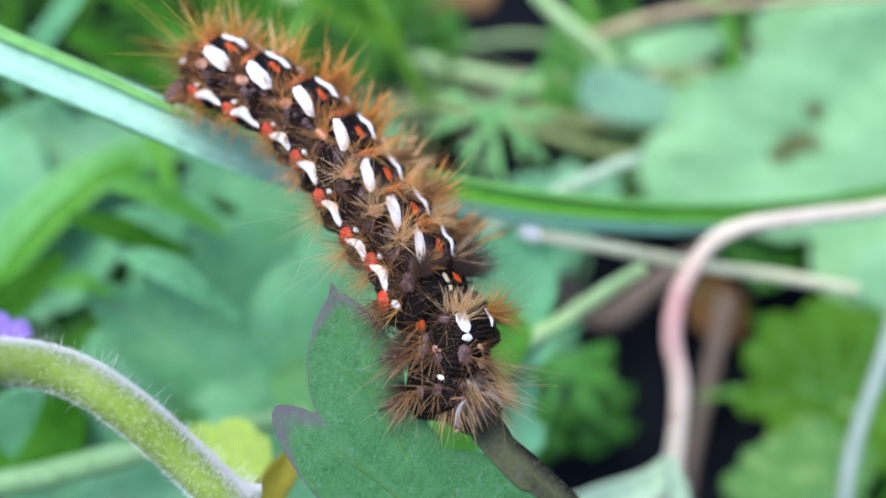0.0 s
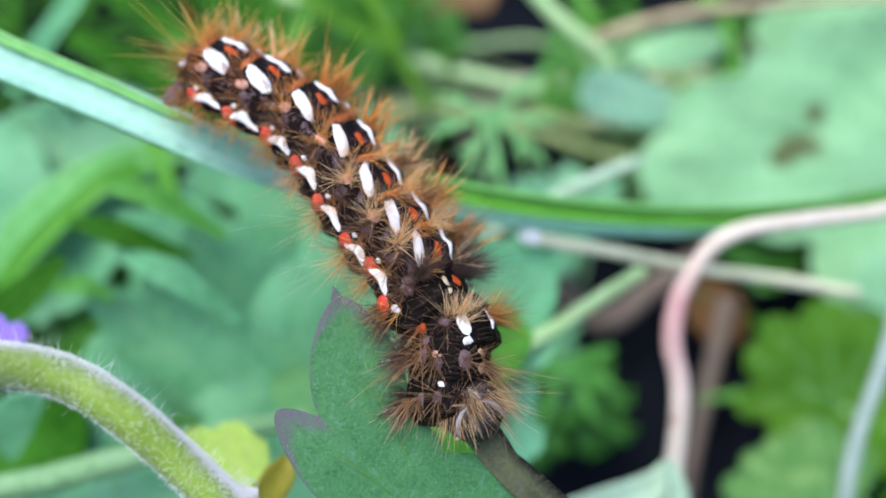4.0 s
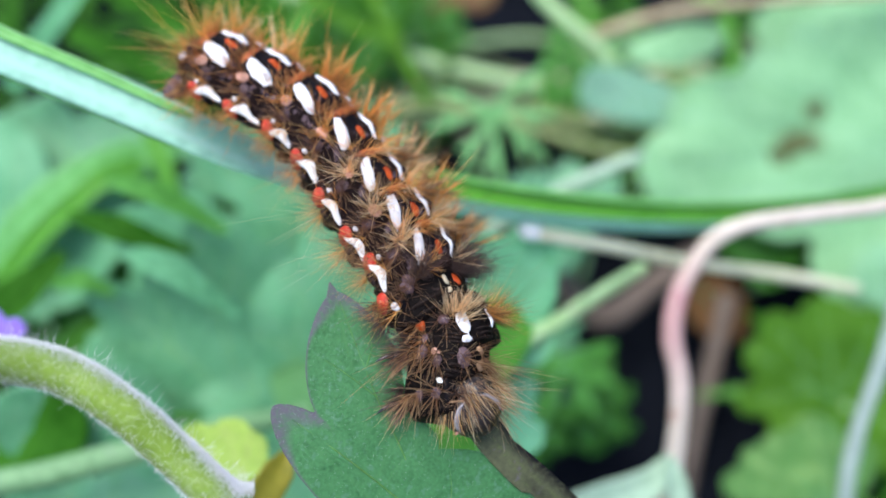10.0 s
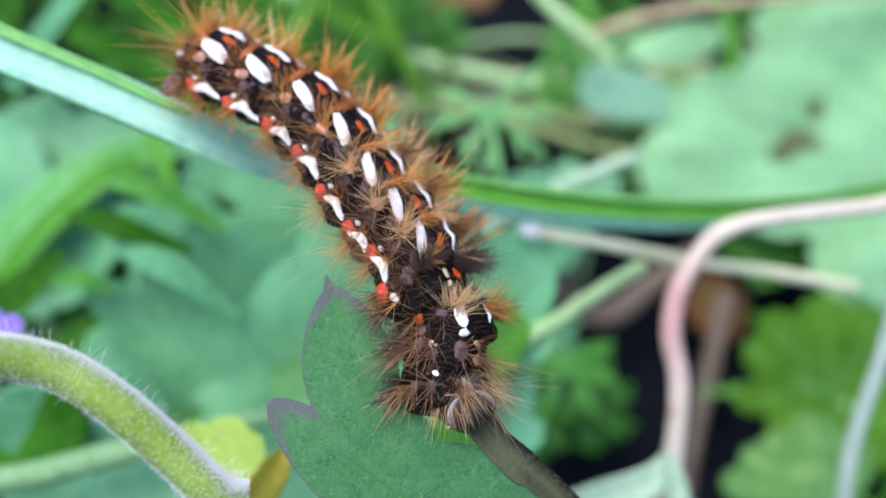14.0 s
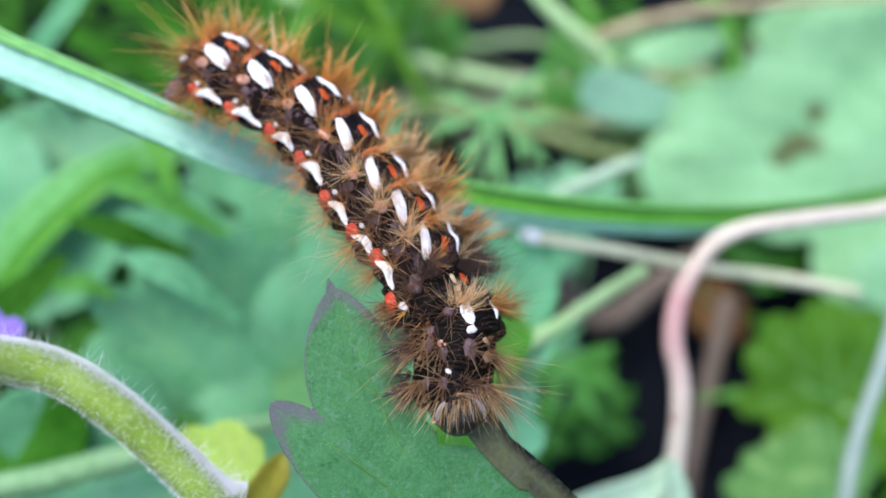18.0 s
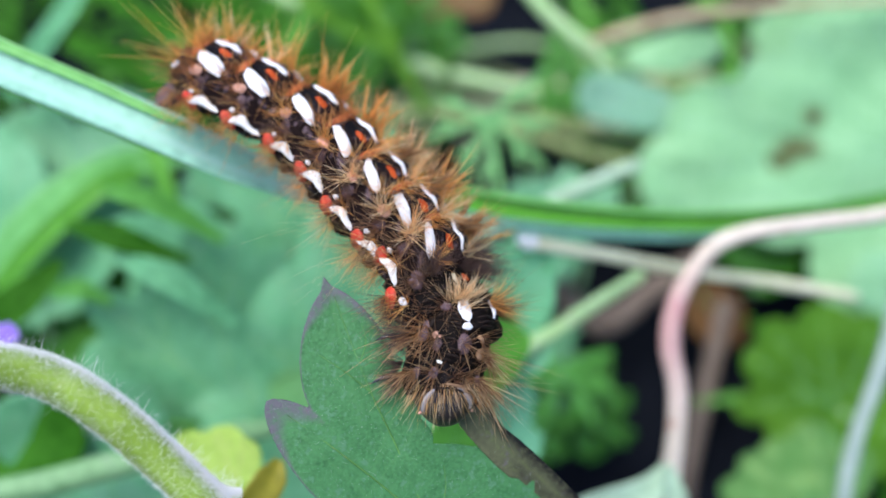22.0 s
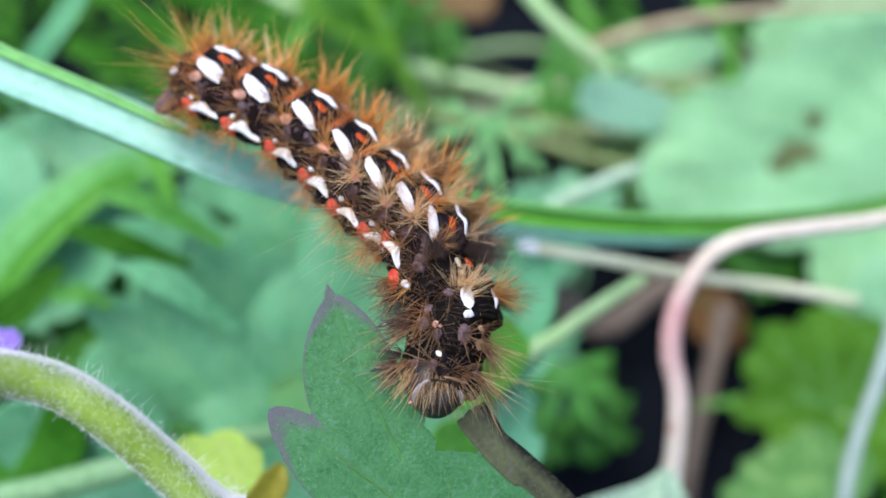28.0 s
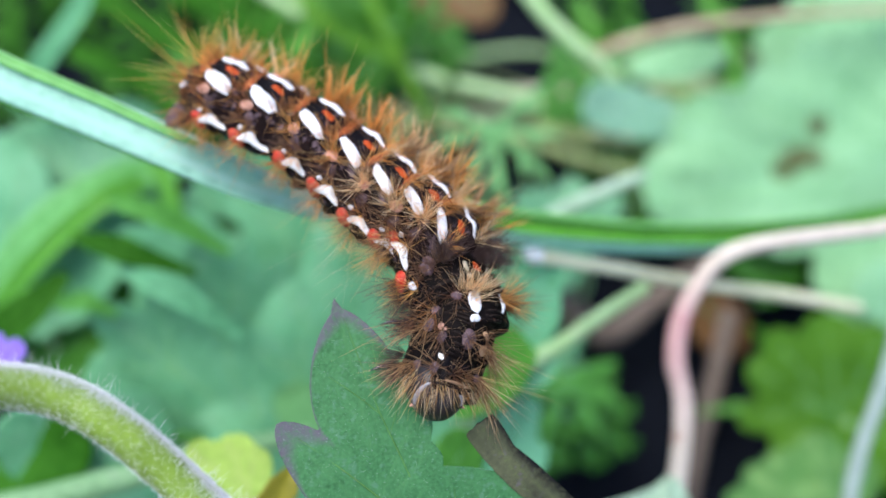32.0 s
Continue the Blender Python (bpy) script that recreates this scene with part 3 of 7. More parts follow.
# ---- the hairy stem in front ----
def build_hairy_stem():
    pts = [(-31.9, -62.3, 86.1), (-29.0, -61.4, 85.4), (-26.3, -60.6, 83.6), (-23.4, -60.9, 82.2), (-20.0, -62.7, 81.0), (-16.8, -64.9, 78.5), (-14.6, -66.7, 77.4), (-13.3, -67.5, 76.7), (-12.0, -67.5, 76.3)]
    thing = empty("hairy_stem", pose(0, 0, 0), "thick nodding green stem covered with fine white hairs", "plant stem")
    part("stem", tube("stem", pts, (1.33, 1.38, 1.38, 1.36, 1.33, 1.30, 1.25, 1.1, 0.7), 20, 12, 0.05), M_STEM_HAIRY, thing)
    line = spline(pts, 12)
    tg, sd, up = frames(line)
    r = random.Random(11)
    long_h, down = [], []
    for _ in range(24000):
        i = r.randrange(len(line) - 1)
        t = r.random()
        a = r.uniform(0, 2 * math.pi)
        out = math.cos(a) * sd[i] + math.sin(a) * up[i]
        # hairs crowd to the upper side, so their white imitates the lit rim
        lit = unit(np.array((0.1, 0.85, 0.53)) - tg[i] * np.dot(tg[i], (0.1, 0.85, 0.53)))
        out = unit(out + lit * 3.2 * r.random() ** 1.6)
        c = line[i] * (1 - t) + line[i + 1] * t + out * 1.34
        w = unit(out + tg[i] * r.uniform(-0.5, 0.5) + np.array((r.uniform(-.4, .4), r.uniform(-.4, .4), r.uniform(-.2, .5))))
        if r.random() < 0.016:
            long_h.append((c, w, r.uniform(0.7, 1.6), 0.012, np.array((r.uniform(-.2, .2), r.uniform(-.2, .2), 0.1))))
        else:
            down.append((c, w, r.uniform(0.14, 0.40), 0.011, np.array((0.0, 0.0, 0.1))))
    tagged(part("down", hair_mesh("down", down, 2), M_STEM_HAIR, thing, "short white down, massed on the upper side as a light rim"), kind="stuff")
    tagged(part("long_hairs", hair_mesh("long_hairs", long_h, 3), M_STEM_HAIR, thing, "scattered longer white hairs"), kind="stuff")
    return thing


hairy_stem = build_hairy_stem()
yellow = plant_leaf("young_leaf", (-16.1, -59.4, 54.8), (-21.2, -54.5, 56.7), [(0.1, 0.8, -0.3, 8.2, 2.0, 0.3), (0.4, 1.1, 2.6, 6.6, 2.2, 0.3), (-0.2, 1.1, 3.8, 4.2, 1.8, 0.3)], M_LEAF_YELLOW,
                    "small curled yellow-green leaf with an ochre fold", "leaf", "", (0.0, -0.45, 0.9), 0.35, 0.06, 0.2, vein_width=0.2, stalk=())
part("fold", ribbon("fold", [tuple((yellow.matrix_basis.inverted() @ (Vector(q) * 0.001)) * 1000) for q in ((-16.4, -61.9, 58.0), (-14.4, -60.9, 59.8), (-13.0, -59.1, 60.9), (-12.5, -57.7, 61.2))], (2.0, 3.0, 2.6, 0.8), (0, 8, 12, 8), 0.2, 0.15), M_LEAF_OCHRE, yellow, "ochre folded edge")

# ---- the leaf on which the caterpillar feeds ----
LEAF_POSE = Matrix.Translation(Vector((-3.2, -65.2, 74.1)) * 0.001) @ pose(0, 0, 0, 32, 0, 0) @ pose(0, 0, 0, -5, 6, 0)
feeding_leaf = empty("feeding_leaf", LEAF_POSE, "dull green lobed downy leaf with purple-black margins, partly eaten", "leaf")


def build_feeding_leaf():
    shape = lambda x, y: -0.018 * (x + 1) ** 2 + 0.12 * np.sin(x * 0.9 + 0.4) * np.cos(y * 0.5) - 0.010 * (y - 4) ** 2 + 0.16 * np.abs((x - 0.3) * 0.955 + (y + 0.5) * 0.298)
    lobes = [(-2.0, 4.3, -4.1, 13.3, 3.25, 0.72), (-3.3, 9.6, -4.4, 14.0, 0.85, 0.9), (0.8, -3.2, -8.2, 5.45, 2.4, 0.58), (-3.0, -3.5, 11.4, -4.1, 6.2, 0.42),
             (-2.2, -2.0, 2.3, 4.0, 1.9, 0.3), (-1.2, 0.5, 1.4, 6.6, 1.8, 0.35)]
    me = leaf_mesh("blade", lobes, 0.16, shape, (), 0.0, 0.16, 0.10, 34.0, 0.13, 5, rim_side=(-1.0, 0.25, 1.6))
    part("blade", me, M_LEAF_FRONT, feeding_leaf, "two green lobes with dark tips")
    m = pose(0.0, 0.0, 0.0003, 0, 0, 0)
    curl = lambda x, y: shape(x, y) - 0.12 + 0.25 * np.clip((y - 2.5) * 0.5, 0, 1) ** 2
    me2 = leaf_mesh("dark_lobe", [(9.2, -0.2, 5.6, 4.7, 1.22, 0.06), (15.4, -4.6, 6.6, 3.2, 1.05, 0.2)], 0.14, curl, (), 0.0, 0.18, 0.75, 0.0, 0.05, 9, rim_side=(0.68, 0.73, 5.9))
    for pts, r0 in (([(2.2, -1.5), (0.4, 2.6), (-1.2, 6.0), (-2.6, 9.6), (-3.7, 12.6)], 0.05), ([(2.4, -2.8), (-0.6, -0.2), (-3.6, 2.2), (-6.8, 4.5)], 0.06), ([(-1.2, 6.0), (-3.0, 7.4), (-4.8, 8.6)], 0.035), ([(-0.6, 4.6), (-0.1, 6.4), (-0.3, 8.0)], 0.03), ([(-1.9, 8.0), (-1.5, 9.4), (-1.8, 10.6)], 0.03), ([(3.4, -3.2), (3.9, -0.8), (3.8, 1.0)], 0.04)):
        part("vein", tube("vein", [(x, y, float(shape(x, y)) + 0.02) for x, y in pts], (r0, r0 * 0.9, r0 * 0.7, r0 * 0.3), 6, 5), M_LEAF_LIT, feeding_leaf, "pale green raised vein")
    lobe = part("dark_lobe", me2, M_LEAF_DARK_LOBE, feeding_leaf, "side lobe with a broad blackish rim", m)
    r = random.Random(21)
    fuzz = []
    v = np.array([q.co[:] for q in me.vertices]) * 1000
    rim = np.zeros(len(v))
    me.attributes["rim"].data.foreach_get("value", rim)
    for _ in range(1700):
        q = v[r.randrange(len(v) // 2)]
        fuzz.append((q, (r.uniform(-.9, .9), r.uniform(-.9, .9), 0.6), r.uniform(0.08, 0.24), 0.0055, (0, 0, 0.1)))
    tagged(part("down", hair_mesh("down", fuzz, 2), M_LEAF_HAIR, feeding_leaf, "fine whitish down"), kind="stuff")
    return lobe


dark_lobe = build_feeding_leaf()

# ---- stems and sticks behind ----
def stem(name, points, radii, mat, label, category="plant stem", sides=12, marks=None, seed=1, group=""):
    thing = empty(name, pose(0, 0, 0), label, category, group)
    part("shaft", tube("shaft", points, radii, sides, 8, 0.1, marks, seed), mat, thing)
    line = spline(points, 8)
    for q in (0.36, 0.71) if not marks else ():
        k = int(q * (len(line) - 3)) + 1
        r0 = float(np.interp(q, np.linspace(0, 1, len(radii)), radii))
        part("node", tube("node", [tuple(line[k - 1] * 0.5 + line[k] * 0.5), tuple(line[k]), tuple(line[k + 1] * 0.5 + line[k] * 0.5)], (r0 * 0.97, r0 * 1.13, r0 * 0.97), sides, 3, 0.05), mat, thing)
    return thing


pink = stem("pink_stem", [(53.2, -26.5, 54.2), (45.1, -28.6, 54.1), (37.3, -30.2, 54.8), (31.3, -31.4, 55.2), (27.3, -32.8, 54.9), (24.9, -35.2, 53.4), (23.2, -38.1, 51.7), (22.7, -41.4, 49.6), (23.5, -44.6, 47.2), (23.5, -48.1, 44.2), (23.2, -51.6, 40.8), (23.0, -54.7, 37.8)],
            (0.8, 0.8, 0.82, 0.85, 0.9, 0.95, 1.02, 1.05, 1.03, 1.02, 1.0, 1.05), M_STEM_PINK, "pale smooth stem with a sharp bend, flushed pink",
            marks=(0, 0, 0, 0, 0.05, 0.35, 0.95, 0.8, 0.35, 0.15, 0.05, 0))
part("sheath", ribbon("sheath", [(22.9, -50.6, 42.0), (20.9, -52.9, 40.1), (16.8, -54.1, 37.5), (9.7, -56.0, 34.6)], (0.8, 3.2, 4.6, 5.6), (-30, -20, -10, 0), 0.3, 0.2), M_SHEATH, pink, "pale green sheath at its foot")
part("sheath", ribbon("sheath", [(22.5, -51.1, 42.8), (23.0, -53.4, 41.2), (23.9, -56.6, 38.3)], (0.9, 2.8, 3.2), (20, 20, 20), 0.3, 0.3), M_SHEATH, pink, "pale green sheath at its foot")
stick = stem("dry_stick", [(7.9, -35.1, 59.4), (8.8, -35.1, 58.9), (16.5, -33.7, 54.4), (26.6, -31.5, 47.5), (36.7, -30.5, 43.4), (45.4, -30.1, 40.1), (46.6, -29.9, 39.5)], (0.75, 0.78, 0.66, 0.62, 0.68, 0.62, 0.5), M_STICK,
             "pale dry broken stalk lying across the plants", "stick", seed=4)
part("broken_end", tube("broken_end", [(7.3, -35.2, 59.8), (7.9, -35.1, 59.5), (8.9, -35.0, 59.1)], (0.55, 1.0, 0.85), 12, 6, 0.2), M_STEM_HAIR, stick, "white splintered end")
stem("green_stalk", [(21.6, -30.3, 44.7), (18.1, -33.4, 46.3), (14.5, -37.0, 48.8), (11.3, -40.3, 50.9), (7.8, -43.1, 52.1), (4.7, -45.1, 52.0), (1.8, -44.4, 46.5)], (0.7, 0.75, 0.8, 0.85, 0.9, 0.9, 0.9), M_STEM_PALE, "straight pale green leaf stalk", seed=5)
stem("green_stalk", [(22.8, -15.8, 45.5), (21.3, -16.9, 46.0), (17.0, -18.9, 46.0), (12.8, -20.5, 44.9), (6.3, -22.0, 40.5), (-1.7, -21.3, 29.1)], (0.5, 0.8, 0.8, 0.8, 0.8, 0.8), M_SHEATH, "straight pale green leaf stalk", seed=6)
stem("bent_twig", [(8.6, 11.7, 49.7), (12.5, 7.5, 47.1), (15.3, 5.4, 45.5), (17.9, 4.0, 44.0), (21.3, 2.2, 41.5)], (0.9, 0.95, 1.0, 1.0, 0.8), M_STEM_PALE, "pale green twig leaning over the soil", "twig", seed=7)
stem("brown_twig", [(17.7, 4.6, 42.9), (22.1, 6.5, 42.9), (29.7, 9.3, 42.9), (40.7, 12.2, 41.8), (52.6, 14.4, 40.8), (66.0, 17.0, 38.9)], (0.75, 0.8, 0.75, 0.65, 0.6, 0.6), M_OCHRE, "thin ochre-brown twig above the large leaf", "twig", seed=17)
stem("white_stem", [(52.1, -26.4, 43.6), (49.6, -35.4, 38.0), (48.4, -38.7, 35.9), (46.6, -43.6, 31.7), (45.7, -48.1, 27.7), (46.0, -52.9, 22.3)], (0.8, 0.85, 0.85, 0.85, 0.85, 0.85), M_STEM_GREY, "upright whitish-green smooth plant stem", seed=8)
stem("brown_stick", [(40.1, -15.8, 13.7), (38.4, -21.9, 9.9), (36.2, -30.2, 3.5), (35.0, -35.9, -1.3), (34.3, -42.1, -7.5)], (1.5, 1.3, 1.2, 1.1, 1.1), M_TWIG, "greyish brown dead stalk in the shade", "stick", seed=9)
stem("creeping_stem", [(-28.1, 23.2, 38.0), (-17.8, 17.8, 34.7), (-10.6, 13.7, 32.2), (-1.9, 12.3, 30.1), (7.7, 11.0, 28.1), (18.3, 9.8, 26.1), (29.2, 9.2, 23.4)], (0.8, 0.9, 0.95, 1.0, 1.0, 0.9, 0.9), M_STEM_PALE, "creeping greenish-brown stem over the soil", group="creeping stems", seed=10)
stem("creeping_stem", [(-7.3, 3.5, 30.4), (1.2, 3.8, 30.6), (11.3, 1.5, 29.2), (19.7, -0.9, 27.7), (28.4, -1.8, 26.0), (37.7, -1.0, 22.9)], (0.8, 0.8, 0.75, 0.75, 0.7, 0.7), M_STEM_OLIVE, "creeping dry stem over the soil", group="creeping stems", seed=11)
stem("creeping_stem", [(11.6, 6.0, 27.3), (20.3, 4.0, 26.1), (30.0, 2.9, 24.2), (40.1, 2.8, 21.8)], (1.2, 1.2, 1.2, 1.1), M_STEM_OLIVE, "creeping greenish stem over the soil", group="creeping stems", seed=12)
stem("creeping_stem", [(-44.7, -56.9, 49.3), (-37.9, -55.5, 49.0), (-30.9, -53.6, 49.0), (-24.9, -51.6, 48.5), (-19.3, -49.8, 47.9), (-13.7, -47.8, 45.6)], (1.25, 1.3, 1.3, 1.2, 1.1, 1.0), M_STEM_MID, "green leaf stalk leaning over the leaves", seed=13)
stem("brown_stick", [(13.9, -12.5, 15.8), (22.2, -17.6, 10.2), (30.4, -13.0, 11.9), (38.7, -7.6, 14.1)], (1.8, 2.0, 1.8, 1.4), M_TWIG, "greyish brown dead stalk in the shade", "stick", seed=14)

low = random.Random(29)
for k in range(16):
    a = Vector((low.uniform(-22, 34), low.uniform(20, 36), low.uniform(3, 10)))
    turn = radians(low.uniform(-24, 12))
    far = low.uniform(18, 34)
    way = Vector((math.cos(turn), math.sin(turn), 0))
    bow = Vector((-way.y, way.x, 0)) * low.uniform(-5, 5) + Vector((0, 0, low.uniform(1, 7)))
    q = [a - way * far * 0.5 + Vector((0, 0, -3)), a + bow * 0.7, a + way * far * 0.5 + bow, a + way * far + Vector((0, 0, -2))]
    stem("creeping_stem", [tuple(v) for v in q], (0.6, 0.7, 0.6, 0.4), (M_STEM_OLIVE, M_STEM_PALE, M_STICK)[k % 3], ("thin olive stem", "thin pale green stem", "thin dry straw-coloured stem")[k % 3] + " over the dark soil", group="thin stems", seed=60 + k, sides=8)

# ---- leaves behind ----
UP = (0, -0.45, 0.9)
plant_leaf("large_leaf", (69.4, 1.7, 24.6), (26.5, 0.9, 30.0), [(0, 0, 2.0, 39, 6.6, 0.3), (0, 4, -6.5, 43, 7, 0.3), (0, 0, 9, 29, 5.0, 0.3), (0, 0, 16, 21, 7, 0.3), (0, 0, 26, 14, 9, 0.35), (0, 0, -22, 15, 7.5, 0.35), (0, 0, -9, 30, 8, 0.35)],
           M_LEAF_PALE, "large pale bluish-green lobed leaf with a brown withered spot", "leaf", "", (0.05, -0.5, 0.87), 0.7, 0.0006, 0.8,
           [(3.4, 17.8, 0.5, 0.7)], 0.10, 0.0, [(76.2, 2.0, 20.1), (88.7, 5.8, 1.3)], 0.4, 2, stains=((-0.6, 20.0, 2.0, 3.0), (3.6, 18.4, 1.5, 1.3), (-2.8, 22.8, 1.7, 1.6)))
plant_leaf("large_leaf", (76.5, 22.1, 27.9), (45.3, 20.0, 27.8), palmate(5, 150, 30, 7, 0.4, seed=3), M_LEAF_PALE, "pale green lobed leaf catching the light", "leaf", "", (0, -0.4, 0.9), 0.9, 0.001, 0.5, vein_width=0.4, seed=4)
plant_leaf("round_leaf", (29.0, 4.1, 30.8), (17.6, 5.1, 33.8), [(0, -4, 0, 11, 3.6, 0.22)], M_LEAF_GREY, "small rounded grey-green leaf", normal=UP, seed=5)
for base, tip, lobes, mat, label, normal, seed in (
    ((-14.7, -29.8, 35.6), (-28.8, -25.3, 43.1), palmate(7, 210, 25, 5.0, 0.6, seed=1), M_LEAF_BLUE, "broad bluish-green lobed leaf", (0.1, -0.5, 0.86), 6),
    ((-22.1, -42.2, 34.9), (-33.4, -35.7, 43.7), palmate(7, 190, 23, 4.8, 0.6, seed=2), M_LEAF_BLUE, "broad bluish-green lobed leaf", (0.0, -0.55, 0.84), 7),
    ((-9.7, -19.8, 37.1), (-24.6, -14.1, 40.7), palmate(5, 140, 23, 4.6, 0.6, seed=3), M_LEAF_BLUE, "broad bluish-green lobed leaf", (0.1, -0.4, 0.9), 8),
    ((-11.3, -45.1, 35.5), (-13.7, -27.4, 46.5), palmate(7, 170, 25, 4.6, 0.6, seed=4), M_LEAF_BLUE, "broad green lobed leaf under the caterpillar", (-0.1, -0.5, 0.86), 9),
    ((2.0, -44.2, 50.2), (8.8, -37.9, 54.1), [(0, -1, 0, 12, 3.0, 0.3), (0, 0, -6.5, 11, 2.8, 0.3), (0, 0, -2.6, 14.4, 3.2, 0.3), (0, 0, 4.5, 8, 2.6, 0.3)], M_LEAF_AQUA, "bluish-green leaf with rounded lobes under the caterpillar", UP, 10),
    ((2.4, -46.8, 53.3), (5.9, -42.3, 56.1), [(0, -1, 0, 7.5, 3.4, 0.3)], M_GRASS, "bright green leaf lobe lit through", UP, 11),
    ((-1.5, -56.4, 50.8), (2.0, -51.3, 52.8), [(0, -1, 0, 7.5, 2.4, 0.3), (0, 0, 2.4, 5.0, 1.8, 0.3)], M_GRASS, "bright green leaf lobe below the eaten margin", UP, 29),
    ((-12.9, -47.5, 38.7), (-16.3, -41.1, 43.8), [(0, -2, 0, 9.0, 2.6, 0.3), (0, 0, 3.2, 6.0, 2.0, 0.3)], M_FERN, "light green leaf lobe beside the feeding leaf", UP, 30),
    ((4.3, -50.9, 43.7), (9.5, -42.4, 46.6), palmate(3, 80, 8, 2.4, 0.35, seed=5), M_LEAF_AQUA, "bluish-green leaf with rounded lobes", UP, 12),
    ((-49.0, -26.7, 32.8), (-58.0, -8.2, 42.0), palmate(3, 100, 24, 7.5, 0.4, seed=6), M_LEAF_BLUE, "bluish-green leaf in the undergrowth", UP, 13),
    ((-37.9, -15.3, 35.3), (-52.6, -6.4, 40.8), palmate(3, 90, 21, 6, 0.4, seed=7), M_LEAF_BLUE, "bluish-green leaf in the undergrowth", UP, 14),
    ((-31.0, -52.4, 38.0), (-41.7, -47.6, 45.7), palmate(3, 80, 17, 5.5, 0.4, seed=8), M_LEAF_BLUE, "bluish-green leaf below the hairy stem", UP, 15),
    # dark leaf colour stands in for the slanting shadow here
    ((-49.9, -51.6, 40.8), (-33.3, -47.1, 46.0), [(0, 0, 0, 16, 4.2, 0.4)], M_LEAF_DEEP_SHADE, "leaf below the hairy stem, shadow put into its dark green", UP, 16),
    ((-32.1, -59.1, 40.9), (-25.4, -52.3, 42.8), palmate(3, 90, 12, 4.6, 0.4, seed=9), M_LEAF_BLUE, "bluish-green leaf below the hairy stem", UP, 17),
    ((-20.2, -36.2, 33.9), (-30.2, -41.2, 35.6), palmate(3, 70, 14, 4.4, 0.4, seed=10), M_GRASS_SOFT, "green leaf low in the undergrowth", UP, 19),
    ((-18.1, -30.4, 28.2), (-30.7, -25.6, 33.5), palmate(5, 210, 21, 8.5, 0.4, seed=18), M_LEAF_BLUE, "broad bluish-green lobed leaf", UP, 27),
    ((52.7, -33.8, 15.4), (38.2, -27.2, 21.9), [(0.0, 0.0, -0.7, 16.8, 3.1, 0.4), (-0.9, 5.5, -7.4, 13.4, 2.5, 0.45), (1.4, 6.0, 3.7, 16.6, 2.9, 0.4), (0.5, 2.0, 9.7, 11.3, 4.5, 0.35), (1.8, 1.2, 12.5, 4.0, 4.0, 0.35), (0.0, 0.0, -1.0, 9.7, 5.5, 0.3), (-3.9, 6.2, -9.4, 5.3, 2.5, 0.4), (0, 0, 2, -12, 6, 0.3)], M_LEAF_BRIGHT, "bright green leaf with broad rounded lobes", (0.0, -0.5, 0.86), 20),
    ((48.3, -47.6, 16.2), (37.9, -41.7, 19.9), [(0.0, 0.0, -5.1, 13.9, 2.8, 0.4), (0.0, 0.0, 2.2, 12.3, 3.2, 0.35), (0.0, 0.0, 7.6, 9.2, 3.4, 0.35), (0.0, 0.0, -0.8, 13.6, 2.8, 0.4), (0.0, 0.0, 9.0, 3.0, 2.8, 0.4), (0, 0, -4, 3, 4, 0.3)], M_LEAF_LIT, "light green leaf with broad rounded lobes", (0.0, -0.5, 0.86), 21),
    ((66.0, -33.5, 7.3), (49.9, -21.4, 17.3), palmate(3, 90, 22, 7, 0.45, seed=13), M_LEAF_DEEP_SHADE, "dark green lobed leaf, shade put into its colour", UP, 22),
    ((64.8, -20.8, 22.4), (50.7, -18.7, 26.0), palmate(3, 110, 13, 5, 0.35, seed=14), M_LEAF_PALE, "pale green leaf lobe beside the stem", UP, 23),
    ((49.5, -10.1, 14.9), (40.6, -9.4, 15.3), palmate(3, 80, 11, 3.4, 0.4, seed=15), M_LEAF_DEEP_SHADE, "dark green leaf, shade put into its colour", UP, 24),
    ((-6.5, 14.9, 37.6), (-20.4, 12.3, 36.0), palmate(3, 80, 17, 4.5, 0.45, seed=16), M_LEAF_DEEP_SHADE, "dark green leaf, shade put into its colour", UP, 25),
    ((18.0, -14.0, 28.0), (9.5, -9.5, 31.0), palmate(5, 170, 11, 3.0, 0.45, seed=41), M_LEAF_BLUE, "soft green leaf below the feathery one", UP, 28),
    ((26.6, 12.4, 31.3), (37.5, 13.7, 33.3), [(0, 0, 0, 13, 2.6, 0.4)], M_LEAF_PALE, "narrow pale green leaf lobe", UP, 26),
):
    plant_leaf("lobed_leaf", base, tip, lobes, mat, label, normal=normal, seed=seed, teeth=0.08)
for base, tip, mat, seed in (((-50.5, -31.8, 24.9), (-42.8, -24.7, 29.3), M_LEAF_DEEP_SHADE, 51), ((-13.7, -55.5, 29.0), (-18.9, -48.9, 35.4), M_LEAF_BLUE, 52), ((-32.1, -30.9, 23.1), (-42.8, -29.7, 23.8), M_LEAF_DEEP_SHADE, 53), ((-10.2, -50.7, 29.6), (-13.7, -46.1, 34.8), M_LEAF_BLUE, 54), ((-55.8, -13.4, 24.6), (-43.8, -16.6, 22.6), M_LEAF_DEEP_SHADE, 55)):
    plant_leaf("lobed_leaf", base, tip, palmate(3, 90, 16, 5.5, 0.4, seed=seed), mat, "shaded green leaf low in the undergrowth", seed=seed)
plant_leaf("dead_leaf", (36.8, -11.5, 9.3), (42.5, -17.7, 5.4), [(0, 0, 0, 10, 4.0, 0.4)], M_DEAD, "withered rusty-brown leaf in the shade", seed=31, group="withered leaves")
